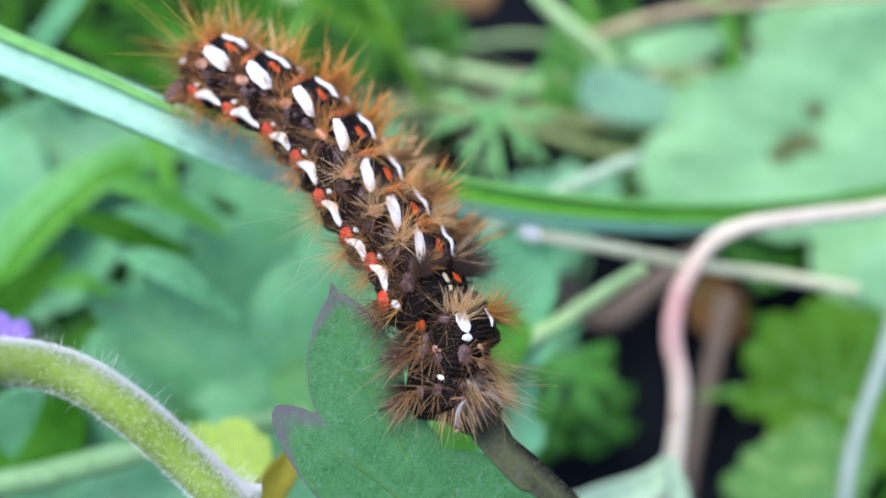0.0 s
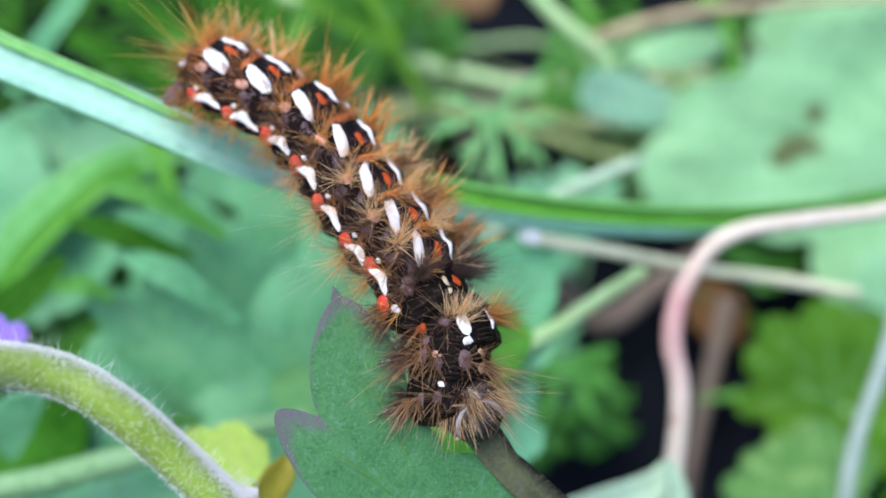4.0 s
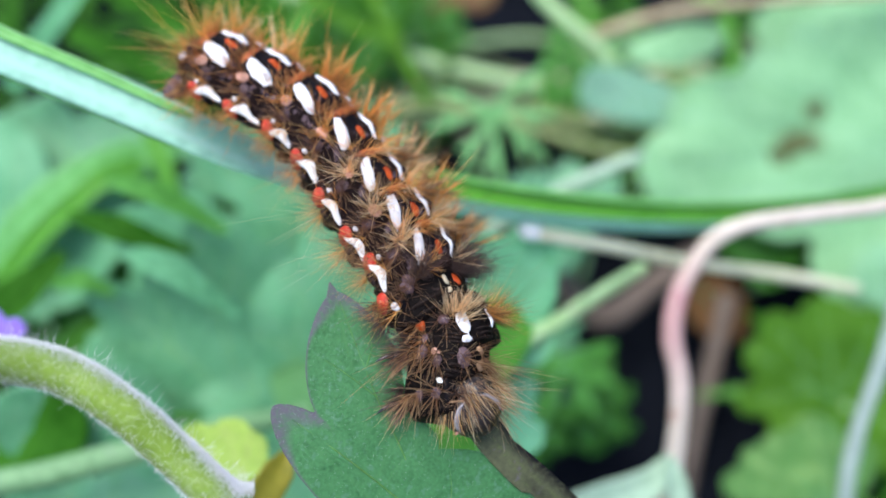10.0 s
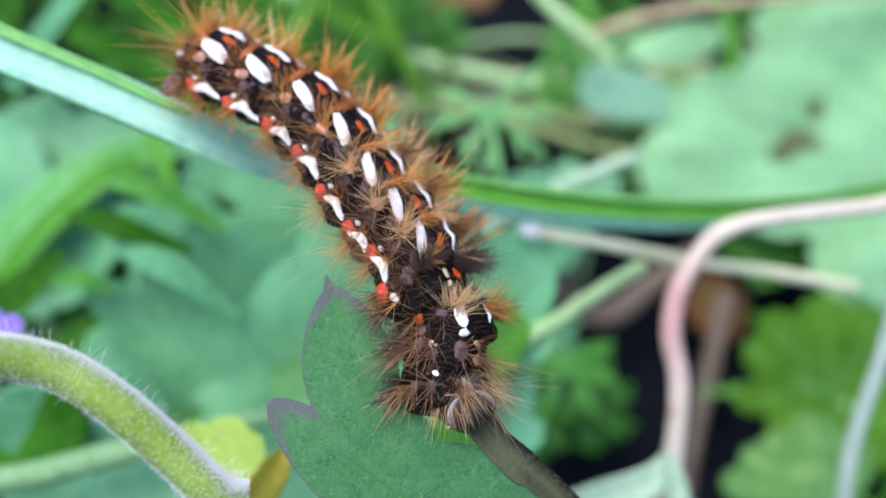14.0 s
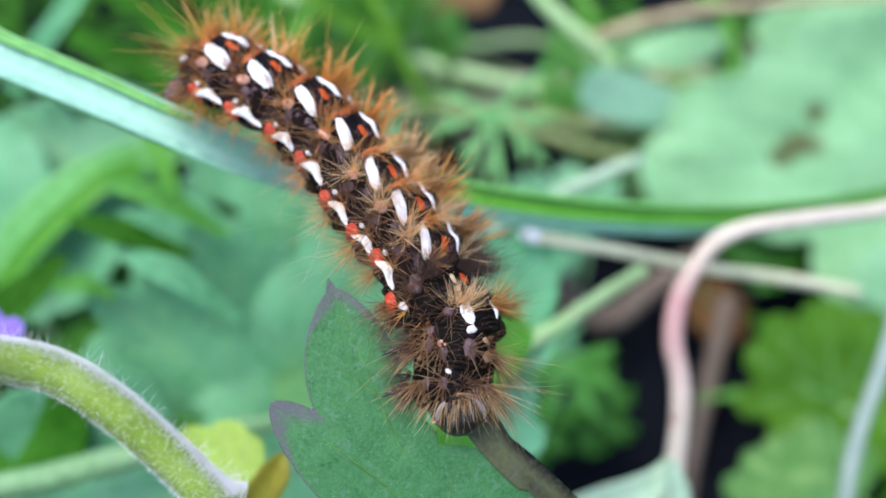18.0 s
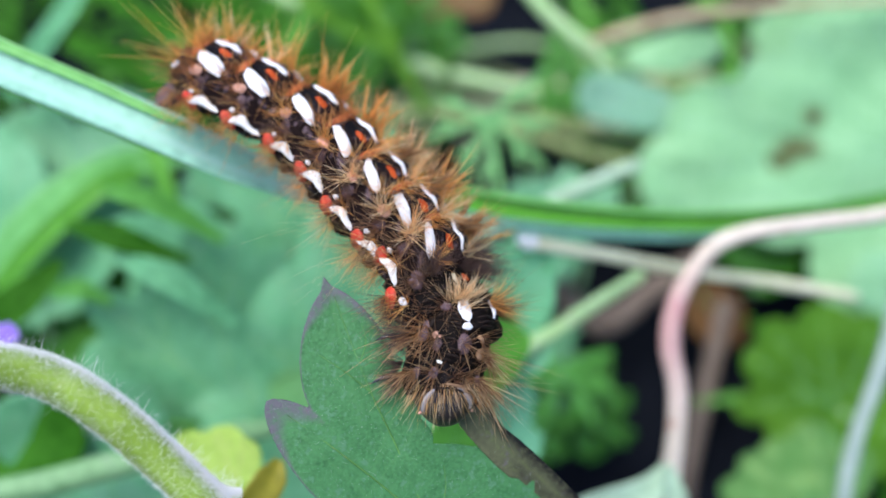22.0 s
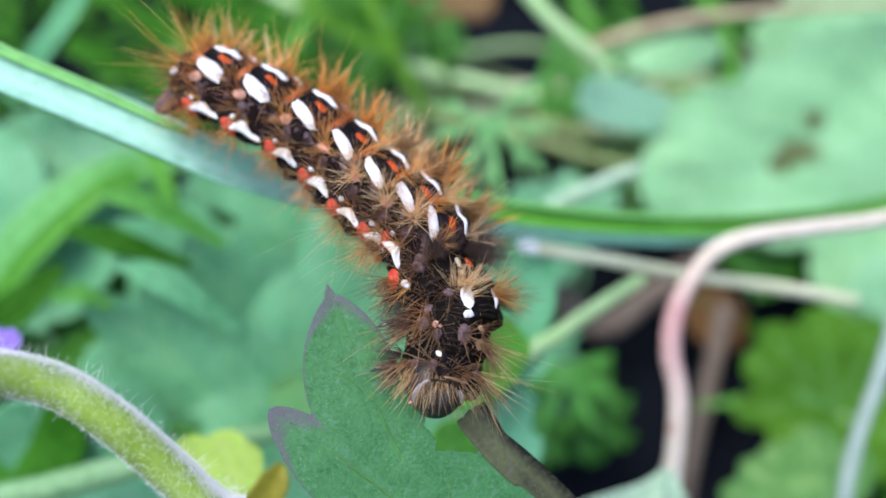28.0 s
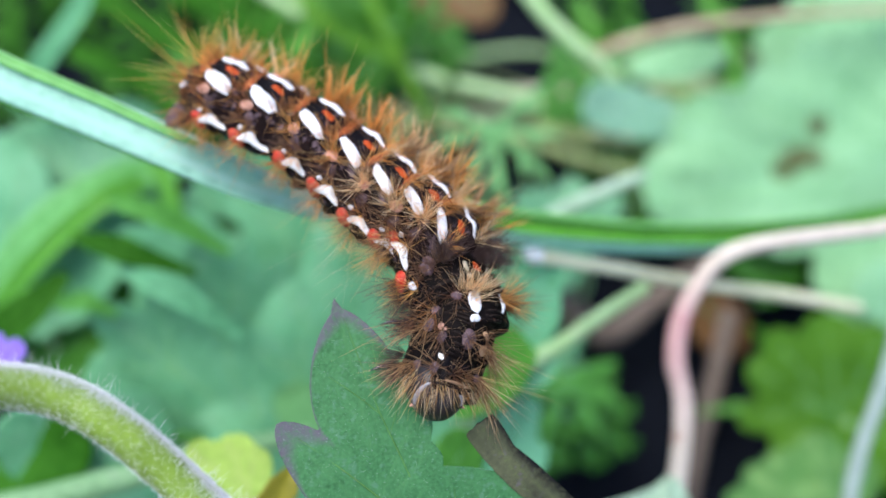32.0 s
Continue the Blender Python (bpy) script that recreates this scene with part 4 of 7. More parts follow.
plant_leaf("dead_leaf", (-3.7, 29.9, 32.8), (7.2, 24.9, 29.7), palmate(3, 80, 13, 4.5, 0.4, seed=33), M_DEAD, "withered rusty-brown leaf in the shade", seed=32, group="withered leaves")
for base, tip, n, spread, size, w, mat, seed in (
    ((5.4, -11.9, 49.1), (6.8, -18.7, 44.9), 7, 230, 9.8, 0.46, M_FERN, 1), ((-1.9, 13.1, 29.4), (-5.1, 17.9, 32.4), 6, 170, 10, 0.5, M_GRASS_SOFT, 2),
    ((-5.0, 13.7, 34.5), (-6.6, 19.7, 38.2), 6, 160, 11, 0.55, M_LEAF_DEEP_SHADE, 3), ((15.3, -30.9, 23.1), (16.0, -39.3, 17.8), 6, 200, 9.2, 0.75, M_GRASS_SOFT, 4),
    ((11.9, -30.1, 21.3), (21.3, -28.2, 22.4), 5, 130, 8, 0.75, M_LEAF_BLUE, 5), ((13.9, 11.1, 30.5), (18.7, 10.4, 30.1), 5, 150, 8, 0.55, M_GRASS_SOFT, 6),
    ((13.9, 7.0, 28.0), (21.9, 9.0, 29.2), 4, 110, 8, 0.7, M_LEAF_DEEP_SHADE, 7), ((-11.4, 11.7, 30.9), (-17.8, 13.1, 31.7), 5, 150, 10, 0.9, M_LEAF_DEEP_SHADE, 9),
    ((22.2, 14.5, 30.2), (27.8, 11.0, 28.1), 5, 150, 9, 0.5, M_FERN, 10), ((17.4, -29.6, 9.8), (23.6, -33.5, 7.3), 5, 150, 10, 0.9, M_LEAF_DEEP_SHADE, 11), ((10.3, -35.7, 20.1), (12.5, -40.5, 17.1), 4, 110, 9, 0.7, M_LEAF_DEEP_SHADE, 12),
    ((-6.7, 10.4, 27.7), (-10.0, 12.4, 29.0), 5, 150, 10, 0.6, M_LEAF_DEEP_SHADE, 13)):
    plant_leaf("cut_leaf", base, tip, dissected(n, spread, size, w, seed, seed not in (1, 4, 5)), mat, "finely cut feathery green leaf over the soil", "leaf", "finely cut leaves", UP, 0.35, 0.01, 0.3, vein_width=0.15, seed=seed + 40, thick=0.2)


def grass(name, points, widths, mat, label, twist=(0, 10, 0), fold=0.18):
    thing = empty(name, pose(0, 0, 0), label, "grass blade", "grass blades behind")
    part("blade", ribbon("blade", points, widths, twist, 0.25, fold), mat, thing)
    part("midrib", tube("midrib", [tuple(np.array(q) - np.array((0, 0, 0.25))) for q in points], [0.09 * w for w in widths], 6, 10), mat, thing)


# one blade as two ribbons: highlighted upper side, then its darker lower side
grass("grass_blade", [(-56.2, -29.9, 33.1), (-51.1, -24.3, 37.9), (-45.8, -19.2, 41.0), (-40.9, -15.6, 42.1), (-36.8, -12.7, 41.6), (-31.7, -9.9, 38.6)], (4.6, 5.0, 5.0, 4.4, 3.6, 1.8), M_GRASS_LIT, "broad blade arching over, highlight put into its bright green")
grass("grass_blade", [(-55.3, -32.4, 34.0), (-49.8, -26.5, 38.3), (-44.2, -21.5, 41.4), (-39.5, -17.5, 43.3), (-35.7, -14.2, 41.8)], (2.2, 2.4, 2.2, 2.6, 2.2), M_BLADE, "darker lower side of the arching blade, as a second ribbon")
grass("grass_blade", [(-34.4, -11.1, 49.7), (-32.5, -16.1, 47.7), (-30.9, -20.4, 45.0), (-30.6, -24.7, 41.1)], (2.0, 2.2, 2.0, 1.2), M_BLADE, "upright bright green blade")
grass("grass_blade", [(-50.5, -8.0, 48.0), (-46.8, -4.2, 51.6), (-42.8, 0.8, 54.7), (-40.9, 4.7, 57.1)], (2.6, 2.8, 2.6, 2.2), M_LEAF_BLUE, "bluish grass blade behind the others")
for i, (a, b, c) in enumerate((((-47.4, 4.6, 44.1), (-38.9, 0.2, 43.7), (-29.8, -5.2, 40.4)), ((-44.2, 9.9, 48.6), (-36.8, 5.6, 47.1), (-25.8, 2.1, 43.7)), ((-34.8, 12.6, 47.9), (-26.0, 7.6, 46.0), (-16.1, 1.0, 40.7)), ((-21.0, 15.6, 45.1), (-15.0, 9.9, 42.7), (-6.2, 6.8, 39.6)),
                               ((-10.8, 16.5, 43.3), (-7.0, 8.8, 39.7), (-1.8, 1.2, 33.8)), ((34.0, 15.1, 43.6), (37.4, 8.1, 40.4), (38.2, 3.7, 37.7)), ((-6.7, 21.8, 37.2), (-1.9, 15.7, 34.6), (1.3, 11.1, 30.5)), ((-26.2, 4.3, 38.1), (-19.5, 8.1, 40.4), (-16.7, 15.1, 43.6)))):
    grass("grass_blade", [a, b, c], (1.5, 1.9, 1.2) if i > 2 else (2.6, 3.0, 1.8), M_LEAF_BRIGHT if i in (3, 4) else M_GRASS if i in (5, 7) else M_LEAF_DEEP_SHADE, "green grass blade in the undergrowth", (0, 12 * (i % 3), 0))

for points, widths, mat, label in (
        (((-38.5, -28.9, 52.7), (-32.9, -31.1, 53.7), (-25.7, -32.1, 50.7)), (1.0, 3.0, 0.7), M_LEAF_DEEP_SHADE, "dark green"),
        (((-34.4, -26.3, 55.5), (-28.1, -28.4, 55.3), (-22.3, -30.4, 51.7)), (1.4, 2.6, 0.8), M_GRASS_SOFT, "fresh green"),
        (((-47.8, -38.4, 46.7), (-43.1, -35.4, 48.6), (-39.8, -31.2, 48.9)), (4.5, 4.0, 1.5), M_LEAF_DEEP_SHADE, "dark green"),
        (((-33.5, -32.3, 51.8), (-27.3, -35.2, 52.3), (-20.9, -38.1, 48.1)), (1.0, 3.2, 1.0), M_LEAF_BLUE, "bluish-green"),
        (((-40.2, -34.9, 48.9), (-37.0, -35.0, 50.0), (-33.9, -35.7, 48.4)), (1.0, 2.2, 0.8), M_GRASS_SOFT, "fresh green")):
    grass("grass_blade", points, widths, mat, label + " narrow blade among the lobed leaves", (0, 14, 0))


def build_violet():
    thing = empty("violet_flower", Matrix.Translation(Vector((-39.1, -46.6, 59.3)) * 0.001) @ pose(0, 0, 0, 25, 10, 0), "small violet flower behind the hairy stem", "flower")
    for k in range(5):
        me = leaf_mesh("petal", [(0, 0.1, 0, 2.6, 1.0, 0.3)], 0.25, lambda x, y: 0.1 * y * y * 0.5, (), 0, 0.12, 0, 0, 0.12, k)
        part("petal", me, M_VIOLET, thing, "", pose(0, 0, 0, 0, 0, 72 * k + 20))
    part("stalk", tube("stalk", [(0, 0, -0.2), (-2, -2, -6), (-4, -3, -18), (-5, -4, -40)], (0.4, 0.35, 0.4, 0.5), 8, 6), M_STEM_PALE, thing)
    return thing


violet = build_violet()


def build_undergrowth():
    """Small blades and leaflets close to the soil, too many to count, and an unseen ring of them that blocks low light.
    """
    r = random.Random(17)
    for mat, nm, count, spots in ((M_LEAF_DEEP_SHADE, "low_leaves", 700, ((-38, 55), (30, 25), (-20, 20))), (M_GRASS, "low_grass", 600, ((-36, 60), (-5, 72), (34, 20)))):
        vs, fs, ac = [], [], []
        for _ in range(count):
            cx, cy = spots[r.randrange(len(spots))]
            x, y = r.gauss(cx, 15), r.gauss(cy, 14)
            # three in four go to a ring out of view, added to block sky light
            if r.random() < 0.75:
                w, q = r.uniform(0, 6.283), r.uniform(75, 210)
                x, y = q * math.cos(w), 25 + q * math.sin(w)
            if abs(x - 13) < 13 and -5 < y < 34 or abs(x - 9) < 11 and 26 < y < 62:
                continue
            a, ln, w = r.uniform(0, 6.28), r.uniform(10, 24) * (1 + (abs(x) > 70)), r.uniform(0.7, 2.2)
            d, s = np.array((math.cos(a), math.sin(a), 0)), np.array((-math.sin(a), math.cos(a), 0))
            st = len(vs)
            for k in range(7):
                t = k / 6
                c = np.array((x, y, 0.5)) + d * ln * t * 0.8 + np.array((0, 0, ln * (0.75 * t - 0.55 * t * t)))
                ww = w * (t + 0.25) ** 0.4 * (1 - t) ** 0.6 + 0.05
                vs += [c - s * ww, c - np.array((0, 0, 0.3)), c + s * ww]
                ac += [-1, 0, 1]
            for k in range(6):
                q = st + k * 3
                fs += [(q, q + 1, q + 4, q + 3), (q + 1, q + 2, q + 5, q + 4)]
            if len(vs) > 30000:
                break
        z = np.zeros(len(vs))
        tagged(put(nm, mesh(nm, vs, fs, {"across": ac, "vein": z, "rim": z}), mat), "tangle of low green leaves and grass near the soil, with an added unseen outer ring against low light", "undergrowth", kind="stuff")


build_undergrowth()


# ---- the caterpillar ----
CAT_POSE = Matrix.Translation(Vector((0.0, -49.2, 78.9)) * 0.001) @ pose(0, 0, 0, 32, 0, 0)
larva = empty("caterpillar", CAT_POSE, "hairy dark brown caterpillar with white, orange and red spots, feeding", "caterpillar")
# half length and radius of each body segment, tail first
SEGMENTS = ((1.75, 2.2), (2.25, 2.95), (2.3, 3.1), (2.3, 3.25), (2.3, 3.35), (2.25, 3.45), (2.2, 3.5), (2.15, 3.35), (2.1, 3.05), (2.0, 2.76), (1.85, 2.66), (1.7, 2.5))


def flank(turn):
    """The swelling of the body along the fold between back and belly."""
    return 0.13 * math.exp(-((turn - 88) / 24) ** 2)


def surface(i, ang, y, lift=0.0):
    """A point on the skin of segment i: ang degrees from the back towards its left flank, y mm along it."""
    h, r = SEGMENTS[i]
    t = y / h
    q = r * (1 - (0.11 if i >= 8 else 0.20) * abs(t) ** 2.6 - (0.6 * max(0.0, -t) ** 3 if i == 0 else 0.0))
    a = radians(ang)
    turn = abs((ang + 180) % 360 - 180)
    low = min(1.0, max(0.0, (turn - 104) / 30))
    k = 1 + 0.02 * math.cos(3 * a) - 0.2 * low * low * (3 - 2 * low) + flank(turn)
    p = np.array((q * k * math.sin(a), y, q * 0.94 * k * math.cos(a)))
    crease = (0.022 if i >= 8 else 0.06) * math.sin(t * (10.0 if i >= 8 else 9.0) + 0.9 * math.sin(a * 4 + i)) * max(0.0, 1 - t * t)
    n = (0.26 if i >= 8 else 0.12) * noise.noise(Vector((p * 1.1 + i * 7).tolist())) + (0.07 if i >= 8 else 0.03) * noise.noise(Vector((p * 3.2 + i * 5).tolist()))
    return p + (lift + crease + n) * np.array((math.sin(a), 0.12 * t, math.cos(a)))


def skin_mesh(i):
    h, r = SEGMENTS[i]
    rows, sides = 27, 48
    verts, faces = [], []
    for j in range(rows):
        t = -1 + 2 * j / (rows - 1)
        for k in range(sides):
            p = surface(i, 360 * k / sides, t * h)
            s = 1.0
            if abs(t) > 0.95:
                s *= 0.80
            verts.append((p[0] * s, p[1], p[2] * s))
    for j in range(rows - 1):
        for k in range(sides):
            k2 = (k + 1) % sides
            faces.append((j * sides + k, j * sides + k2, (j + 1) * sides + k2, (j + 1) * sides + k))
    faces.append(tuple(range(sides))[::-1])
    faces.append(tuple((rows - 1) * sides + k for k in range(sides)))
    return mesh("skin", verts, faces)


def patch(name, i, ang, y, half_ang, half_y, lift=0.12, slant=0.0, power=2.6):
    """A slightly raised coloured patch that follows the skin."""
    n, m = 30, 5
    verts, faces = [surface(i, ang, y, lift)], []
    for a in range(1, m + 1):
        q = a / m
        for k in range(n):
            w = 2 * math.pi * k / n
            c, s = math.cos(w), math.sin(w)
            rad = 1.0 / (abs(c) ** power + abs(s) ** power) ** (1 / power) * (1 + 0.06 * math.sin(3 * w + i * 2 + ang) + 0.04 * math.sin(7 * w + i) + 0.07 * abs(s) ** 3 * math.sin(13 * w + 3 * i + ang))
            v = q * rad * s * half_y
            verts.append(surface(i, ang + q * rad * c * half_ang + slant * v, y + v, lift * (1 - q ** 3) - 0.05 * q ** 4 + 0.02))
    for k in range(n):
        faces.append((0, 1 + k, 1 + (k + 1) % n))
    for a in range(m - 1):
        for k in range(n):
            p, r = 1 + a * n + k, 1 + a * n + (k + 1) % n
            faces.append((p, p + n, r + n, r))
    return mesh(name, verts, [f[::-1] for f in faces])


def dome(name, i, ang, y, size, height=0.8):
    base = surface(i, ang, y, -0.08)
    nz = unit(surface(i, ang, y, 1.0) - surface(i, ang, y))
    nx = unit(np.cross(nz, (0, 1, 0.01)))
    ny = np.cross(nz, nx)
    verts, faces, n, m = [base + nz * size * height], [], 14, 6
    for a in range(1, m + 1):
        q = math.pi / 2 * a / m
        for k in range(n):
            w = 2 * math.pi * k / n
            v = nz * size * height * math.cos(q) + size * math.sin(q) * (math.cos(w) * nx + math.sin(w) * ny) * (1 + 0.14 * math.sin(2 * w + ang))
            verts.append(base + v * (1 + 0.22 * noise.noise(Vector((v * 1.3 / size + i * 3.1 + ang).tolist()))))
    for k in range(n):
        faces.append((0, 1 + k, 1 + (k + 1) % n))
    for a in range(m - 1):
        for k in range(n):
            p, r = 1 + a * n + k, 1 + a * n + (k + 1) % n
            faces.append((p, p + n, r + n, r))
    return mesh(name, verts, faces)


def tuft(i, ang, y, count, ln, spread, seed, lean=(0, 0, 0), r0=0.02, size=0.42, clump=7, loose=0.09):
    """Bristles that fan out of one wart, gathered in pointed locks of clump bristles each."""
    r = random.Random(seed)
    root = surface(i, ang, y, 0.1)
    nz = unit(surface(i, ang, y, 1.0) - surface(i, ang, y))
    nx = unit(np.cross(nz, (0, 1, 0.01)))
    ny = np.cross(nz, nx)
    out = []
    bundles = max(4, count // clump)
    for b in range(bundles):
        w, q = 2.4 * b + r.uniform(-0.5, 0.5), math.sqrt(r.random())
        off = math.cos(w) * nx + math.sin(w) * ny
        way = unit(nz + off * q * spread + np.array(lean))
        reach = ln * r.uniform(0.7, 1.12)
        tip = root + off * q * size * 0.7 + way * reach
        for _ in range(max(1, count // bundles)):
            jit = np.array((r.gauss(0, 1), r.gauss(0, 1), r.gauss(0, 1)))
            foot = root + off * q * size * 0.7 + jit * (0.08 if clump < 3 else 0.15)
            far = tip + np.array((r.gauss(0, 1), r.gauss(0, 1), r.gauss(0, 1))) * reach * (0.35 if r.random() < 0.15 else loose)
            long = float(np.linalg.norm(far - foot))
            out.append((foot, far - foot, long * r.uniform(0.75, 1.05), r0 * r.uniform(0.6, 1.1), -0.03 * jit + 0.05 * np.array((r.uniform(-1, 1), r.uniform(-1, 1), -0.4))))
    return hair_mesh("hair_tuft", out)


def side_mark(i, s):
    """The creamy band that runs from one red wart to the next, broad at first and then narrow."""
    h, rad = SEGMENTS[i]
    verts, faces, n = [], [], 9
    line = spline([(86, -0.35, 0.12), (83, 0.0, 0.36), (79, 0.4, 0.46), (79, 0.8, 0.40), (83, 1.2, 0.24), (87, 1.7, 0.20), (89, 2.2, 0.14)], 5)
    for ang, y, half in line:
        y, half = min(y, h * 0.97), half * (0.88 if i < 5 else 0.76)
        for k in range(n):
            x = 2 * k / (n - 1) - 1
            a = radians(s * (ang + math.degrees(half * x / rad)))
            q = rad * (1 + flank(abs(math.degrees(a))) - 0.20 * abs(y / h) ** 2.6) + 0.10 + 0.14 * math.sqrt(max(0.0, 1 - x * x)) - 0.22 * abs(x) ** 6
            verts.append(np.array((q * math.sin(a), y + 0.05 * math.sin(4 * x + i), q * 0.94 * math.cos(a))))
    for j in range(len(line) - 1):
        for k in range(n - 1):
            a = j * n + k
            f = (a, a + 1, a + n + 1, a + n)
            faces.append(f if s < 0 else f[::-1])
    top = len(verts)
    verts += [0.5 * (verts[j * n] + verts[j * n + n - 1]) * 0.95 for j in range(len(line))]
    for j in range(len(line) - 1):
        faces += [(j * n, (j + 1) * n, top + j + 1, top + j), ((j + 1) * n + n - 1, j * n + n - 1, top + j, top + j + 1)]
    return mesh("cream_mark", verts, faces)


def build_segment(i):
    h, R = SEGMENTS[i]
    thorax, tail = i >= 9, i == 0
    seg = part("body_segment", skin_mesh(i), M_SKIN_GREY if i >= 8 else M_SKIN, larva)
    hue = {0: M_HAIR_RUST, 1: M_HAIR_RUST, 2: M_HAIR_RUST, 3: M_HAIR_RUST, 4: M_HAIR_GOLD, 5: M_HAIR_GOLD, 6: M_HAIR_GOLD, 7: M_HAIR_GOLD, 8: M_HAIR_DARK, 9: M_HAIR_RUST, 10: M_HAIR_BROWN, 11: M_HAIR_BROWN}[i]
    if tail:
        part("white_spot", dome("white_spot", i, 35, -0.7, 0.32, 0.5), M_WHITE, seg, "white spot")
        part("white_spot", dome("white_spot", i, 78, 0.6, 0.42, 0.5), M_WHITE, seg, "white spot")
        part("red_wart", dome("red_wart", i, 100, 0.2, 0.4), M_RED, seg, "red wart")
    elif i <= 8:
        if i <= 7:
            wide = (12.5, 11.5, 9, 8, 7.5, 7.2, 6.5)[i - 1]
            for s in (1, -1):
                part("white_patch", patch("white_patch", i, 23 * s, 0.1, wide * (1.0 if s > 0 else 0.72), 1.3, 0.10, 6.0 if s > 0 else 1.0, 3.2), M_WHITE, seg, "white patch")
            part("orange_spot", patch("orange_spot", i, 0, 0.55, 5.5, 0.68, 0.06), M_ORANGE, seg, "orange spot")
            part("dark_spot", patch("dark_spot", i, 0, -0.1, 11, 1.0, 0.035), M_BLACK, seg, "black velvety spot")
            part("rust_bar", patch("rust_bar", i, 0, -1.5, 26, 0.36, 0.05), M_RUST, seg, "rust-coloured crossbar")
        else:
            part("buff_spot", patch("buff_spot", i, -2, 0.35, 4.5, 0.42, 0.09), M_BUFF_PALE, seg, "small cream spot")
            part("buff_spot", patch("buff_spot", i, 0, 1.1, 4.5, 0.2, 0.09), M_BUFF_PALE, seg, "small cream spot")
            part("orange_spot", patch("orange_spot", i, -24, 0.5, 5, 0.5, 0.08), M_ORANGE, seg, "orange spot")
        for s in (1, -1):
            part("red_wart", dome("red_wart", i, 88 * s, -0.5, 0.70, 0.6), M_RED, seg, "glossy red wart")
            part("dark_spot", patch("dark_spot", i, 66 * s, -0.45 if i < 8 else 0.25, 8, 0.5, 0.04), M_BLACK, seg, "black velvety spot")
            part("white_dot", dome("white_dot", i, 73 * s, -0.45 if i < 8 else 0.25, 0.24 if i < 8 else 0.33, 0.8), M_WHITE, seg, "white dot")
            if i <= 7:
                part("cream_mark", side_mark(i, s), M_CREAM, seg, "creamy side mark narrowing to a streak")
            part("peach_wart", dome("peach_wart", i, 42 * s, -0.7, 0.48, 0.5), M_WART_PINK if i < 7 else M_WART_GREY, seg, "peach-coloured wart")
            part("mauve_wart", dome("mauve_wart", i, (58 if i < 8 else 48) * s, -0.1 if i < 8 else -0.4, 0.48, 0.6), M_WART_GREY, seg, "mauve-grey wart")
    elif i == 9:
        part("white_patch", patch("white_patch", i, 10, 0.4, 9.5, 0.85, 0.09, 0.0, 2.8), M_WHITE, seg, "white patch")
        part("white_patch", patch("white_patch", i, 13, 1.55, 9, 0.26, 0.09, 0.0, 2.2), M_WHITE, seg, "small white bar")
        part("white_patch", patch("white_patch", i, -44, 0.4, 4, 0.8, 0.09), M_WHITE, seg, "white patch")
        for y, c, wd in ((-1.7, 40, 26), (-1.4, 48, 22), (0.3, 40, 14), (0.75, 44, 16), (1.1, -22, 18), (1.35, 46, 18), (1.45, -24, 16), (1.75, -22, 18), (1.85, 34, 24), (0.1, -20, 9), (0.6, -22, 10)):
            part("fold", patch("fold", i, c, y, wd, 0.11, 0.16, 5.0 * math.sin(9 * y)), M_FOLD, seg, "dark grey skin fold")
        part("orange_spot", dome("orange_spot", i, 68, -0.6, 0.42), M_ORANGE, seg, "orange wart")
        part("mauve_wart", dome("mauve_wart", i, 72, 0.5, 0.5), M_WART_GREY, seg, "mauve-grey wart")
        part("mauve_wart", dome("mauve_wart", i, 34, -0.2, 0.4), M_WART_GREY, seg, "mauve-grey wart")
    elif i == 10:
        for a, y, s, mt in ((40, 0.1, 0.34, M_WART_PINK), (36, 0.75, 0.40, M_WART_GREY), (62, 0.2, 0.5, M_WART_GREY), (-2, 0.3, 0.62, M_WART_GREY), (-30, -0.5, 0.36, M_BUFF), (-34, 0.35, 0.46, M_BUFF), (56, -0.8, 0.4, M_FOLD)):
            part("thorax_wart", dome("thorax_wart", i, a, y, s, 0.45), mt, seg)
        for y, c, wd in ((-1.5, 10, 40), (-1.22, 2, 34), (-0.95, 20, 30), (-0.66, 10, 20), (-0.2, 62, 16), (0.9, 10, 12), (1.3, 4, 36), (-1.25, -40, 14), (-0.9, -44, 14), (1.6, 30, 20), (0.2, 18, 7), (0.6, -16, 8)):
            part("fold", patch("fold", i, c, y, wd, 0.12, 0.16, 5.0 * math.sin(9 * y)), M_FOLD, seg, "dark grey skin fold")
    else:
        part("buff_wart", dome("cream_spot", i, 22, -0.55, 0.25, 0.6), M_CREAM, seg, "cream spot")
        part("collar", patch("collar", i, -14, 1.0, 24, 0.10, 0.2, 0.0), M_BUFF, seg, "pale rim of the collar")
        for a, y in ((-2, 0.0), (-22, -0.1)):
            part("collar_plate", dome("collar_plate", i, a, y, 0.42, 0.35), M_BLACK, seg, "shiny blue-black plate")
        part("dark_stripe", patch("dark_stripe", i, 12, -0.1, 7, 1.2, 0.06), M_BLACK, seg, "black stripe")
        for a, y, s in ((30, 0.3, 0.42), (62, 0.2, 0.4), (-50, 0.2, 0.36)):
            part("thorax_wart", dome("thorax_wart", i, a, y, s, 0.45), M_WART_GREY, seg)
    if i == 8:
        for y, c, wide, half in ((1.05, 30, 34, 0.20), (1.7, 44, 20, 0.13)):
            part("fold", patch("fold", i, c, y, wide, half, 0.22, -14.0), M_FOLD, seg, "dark grey skin fold")
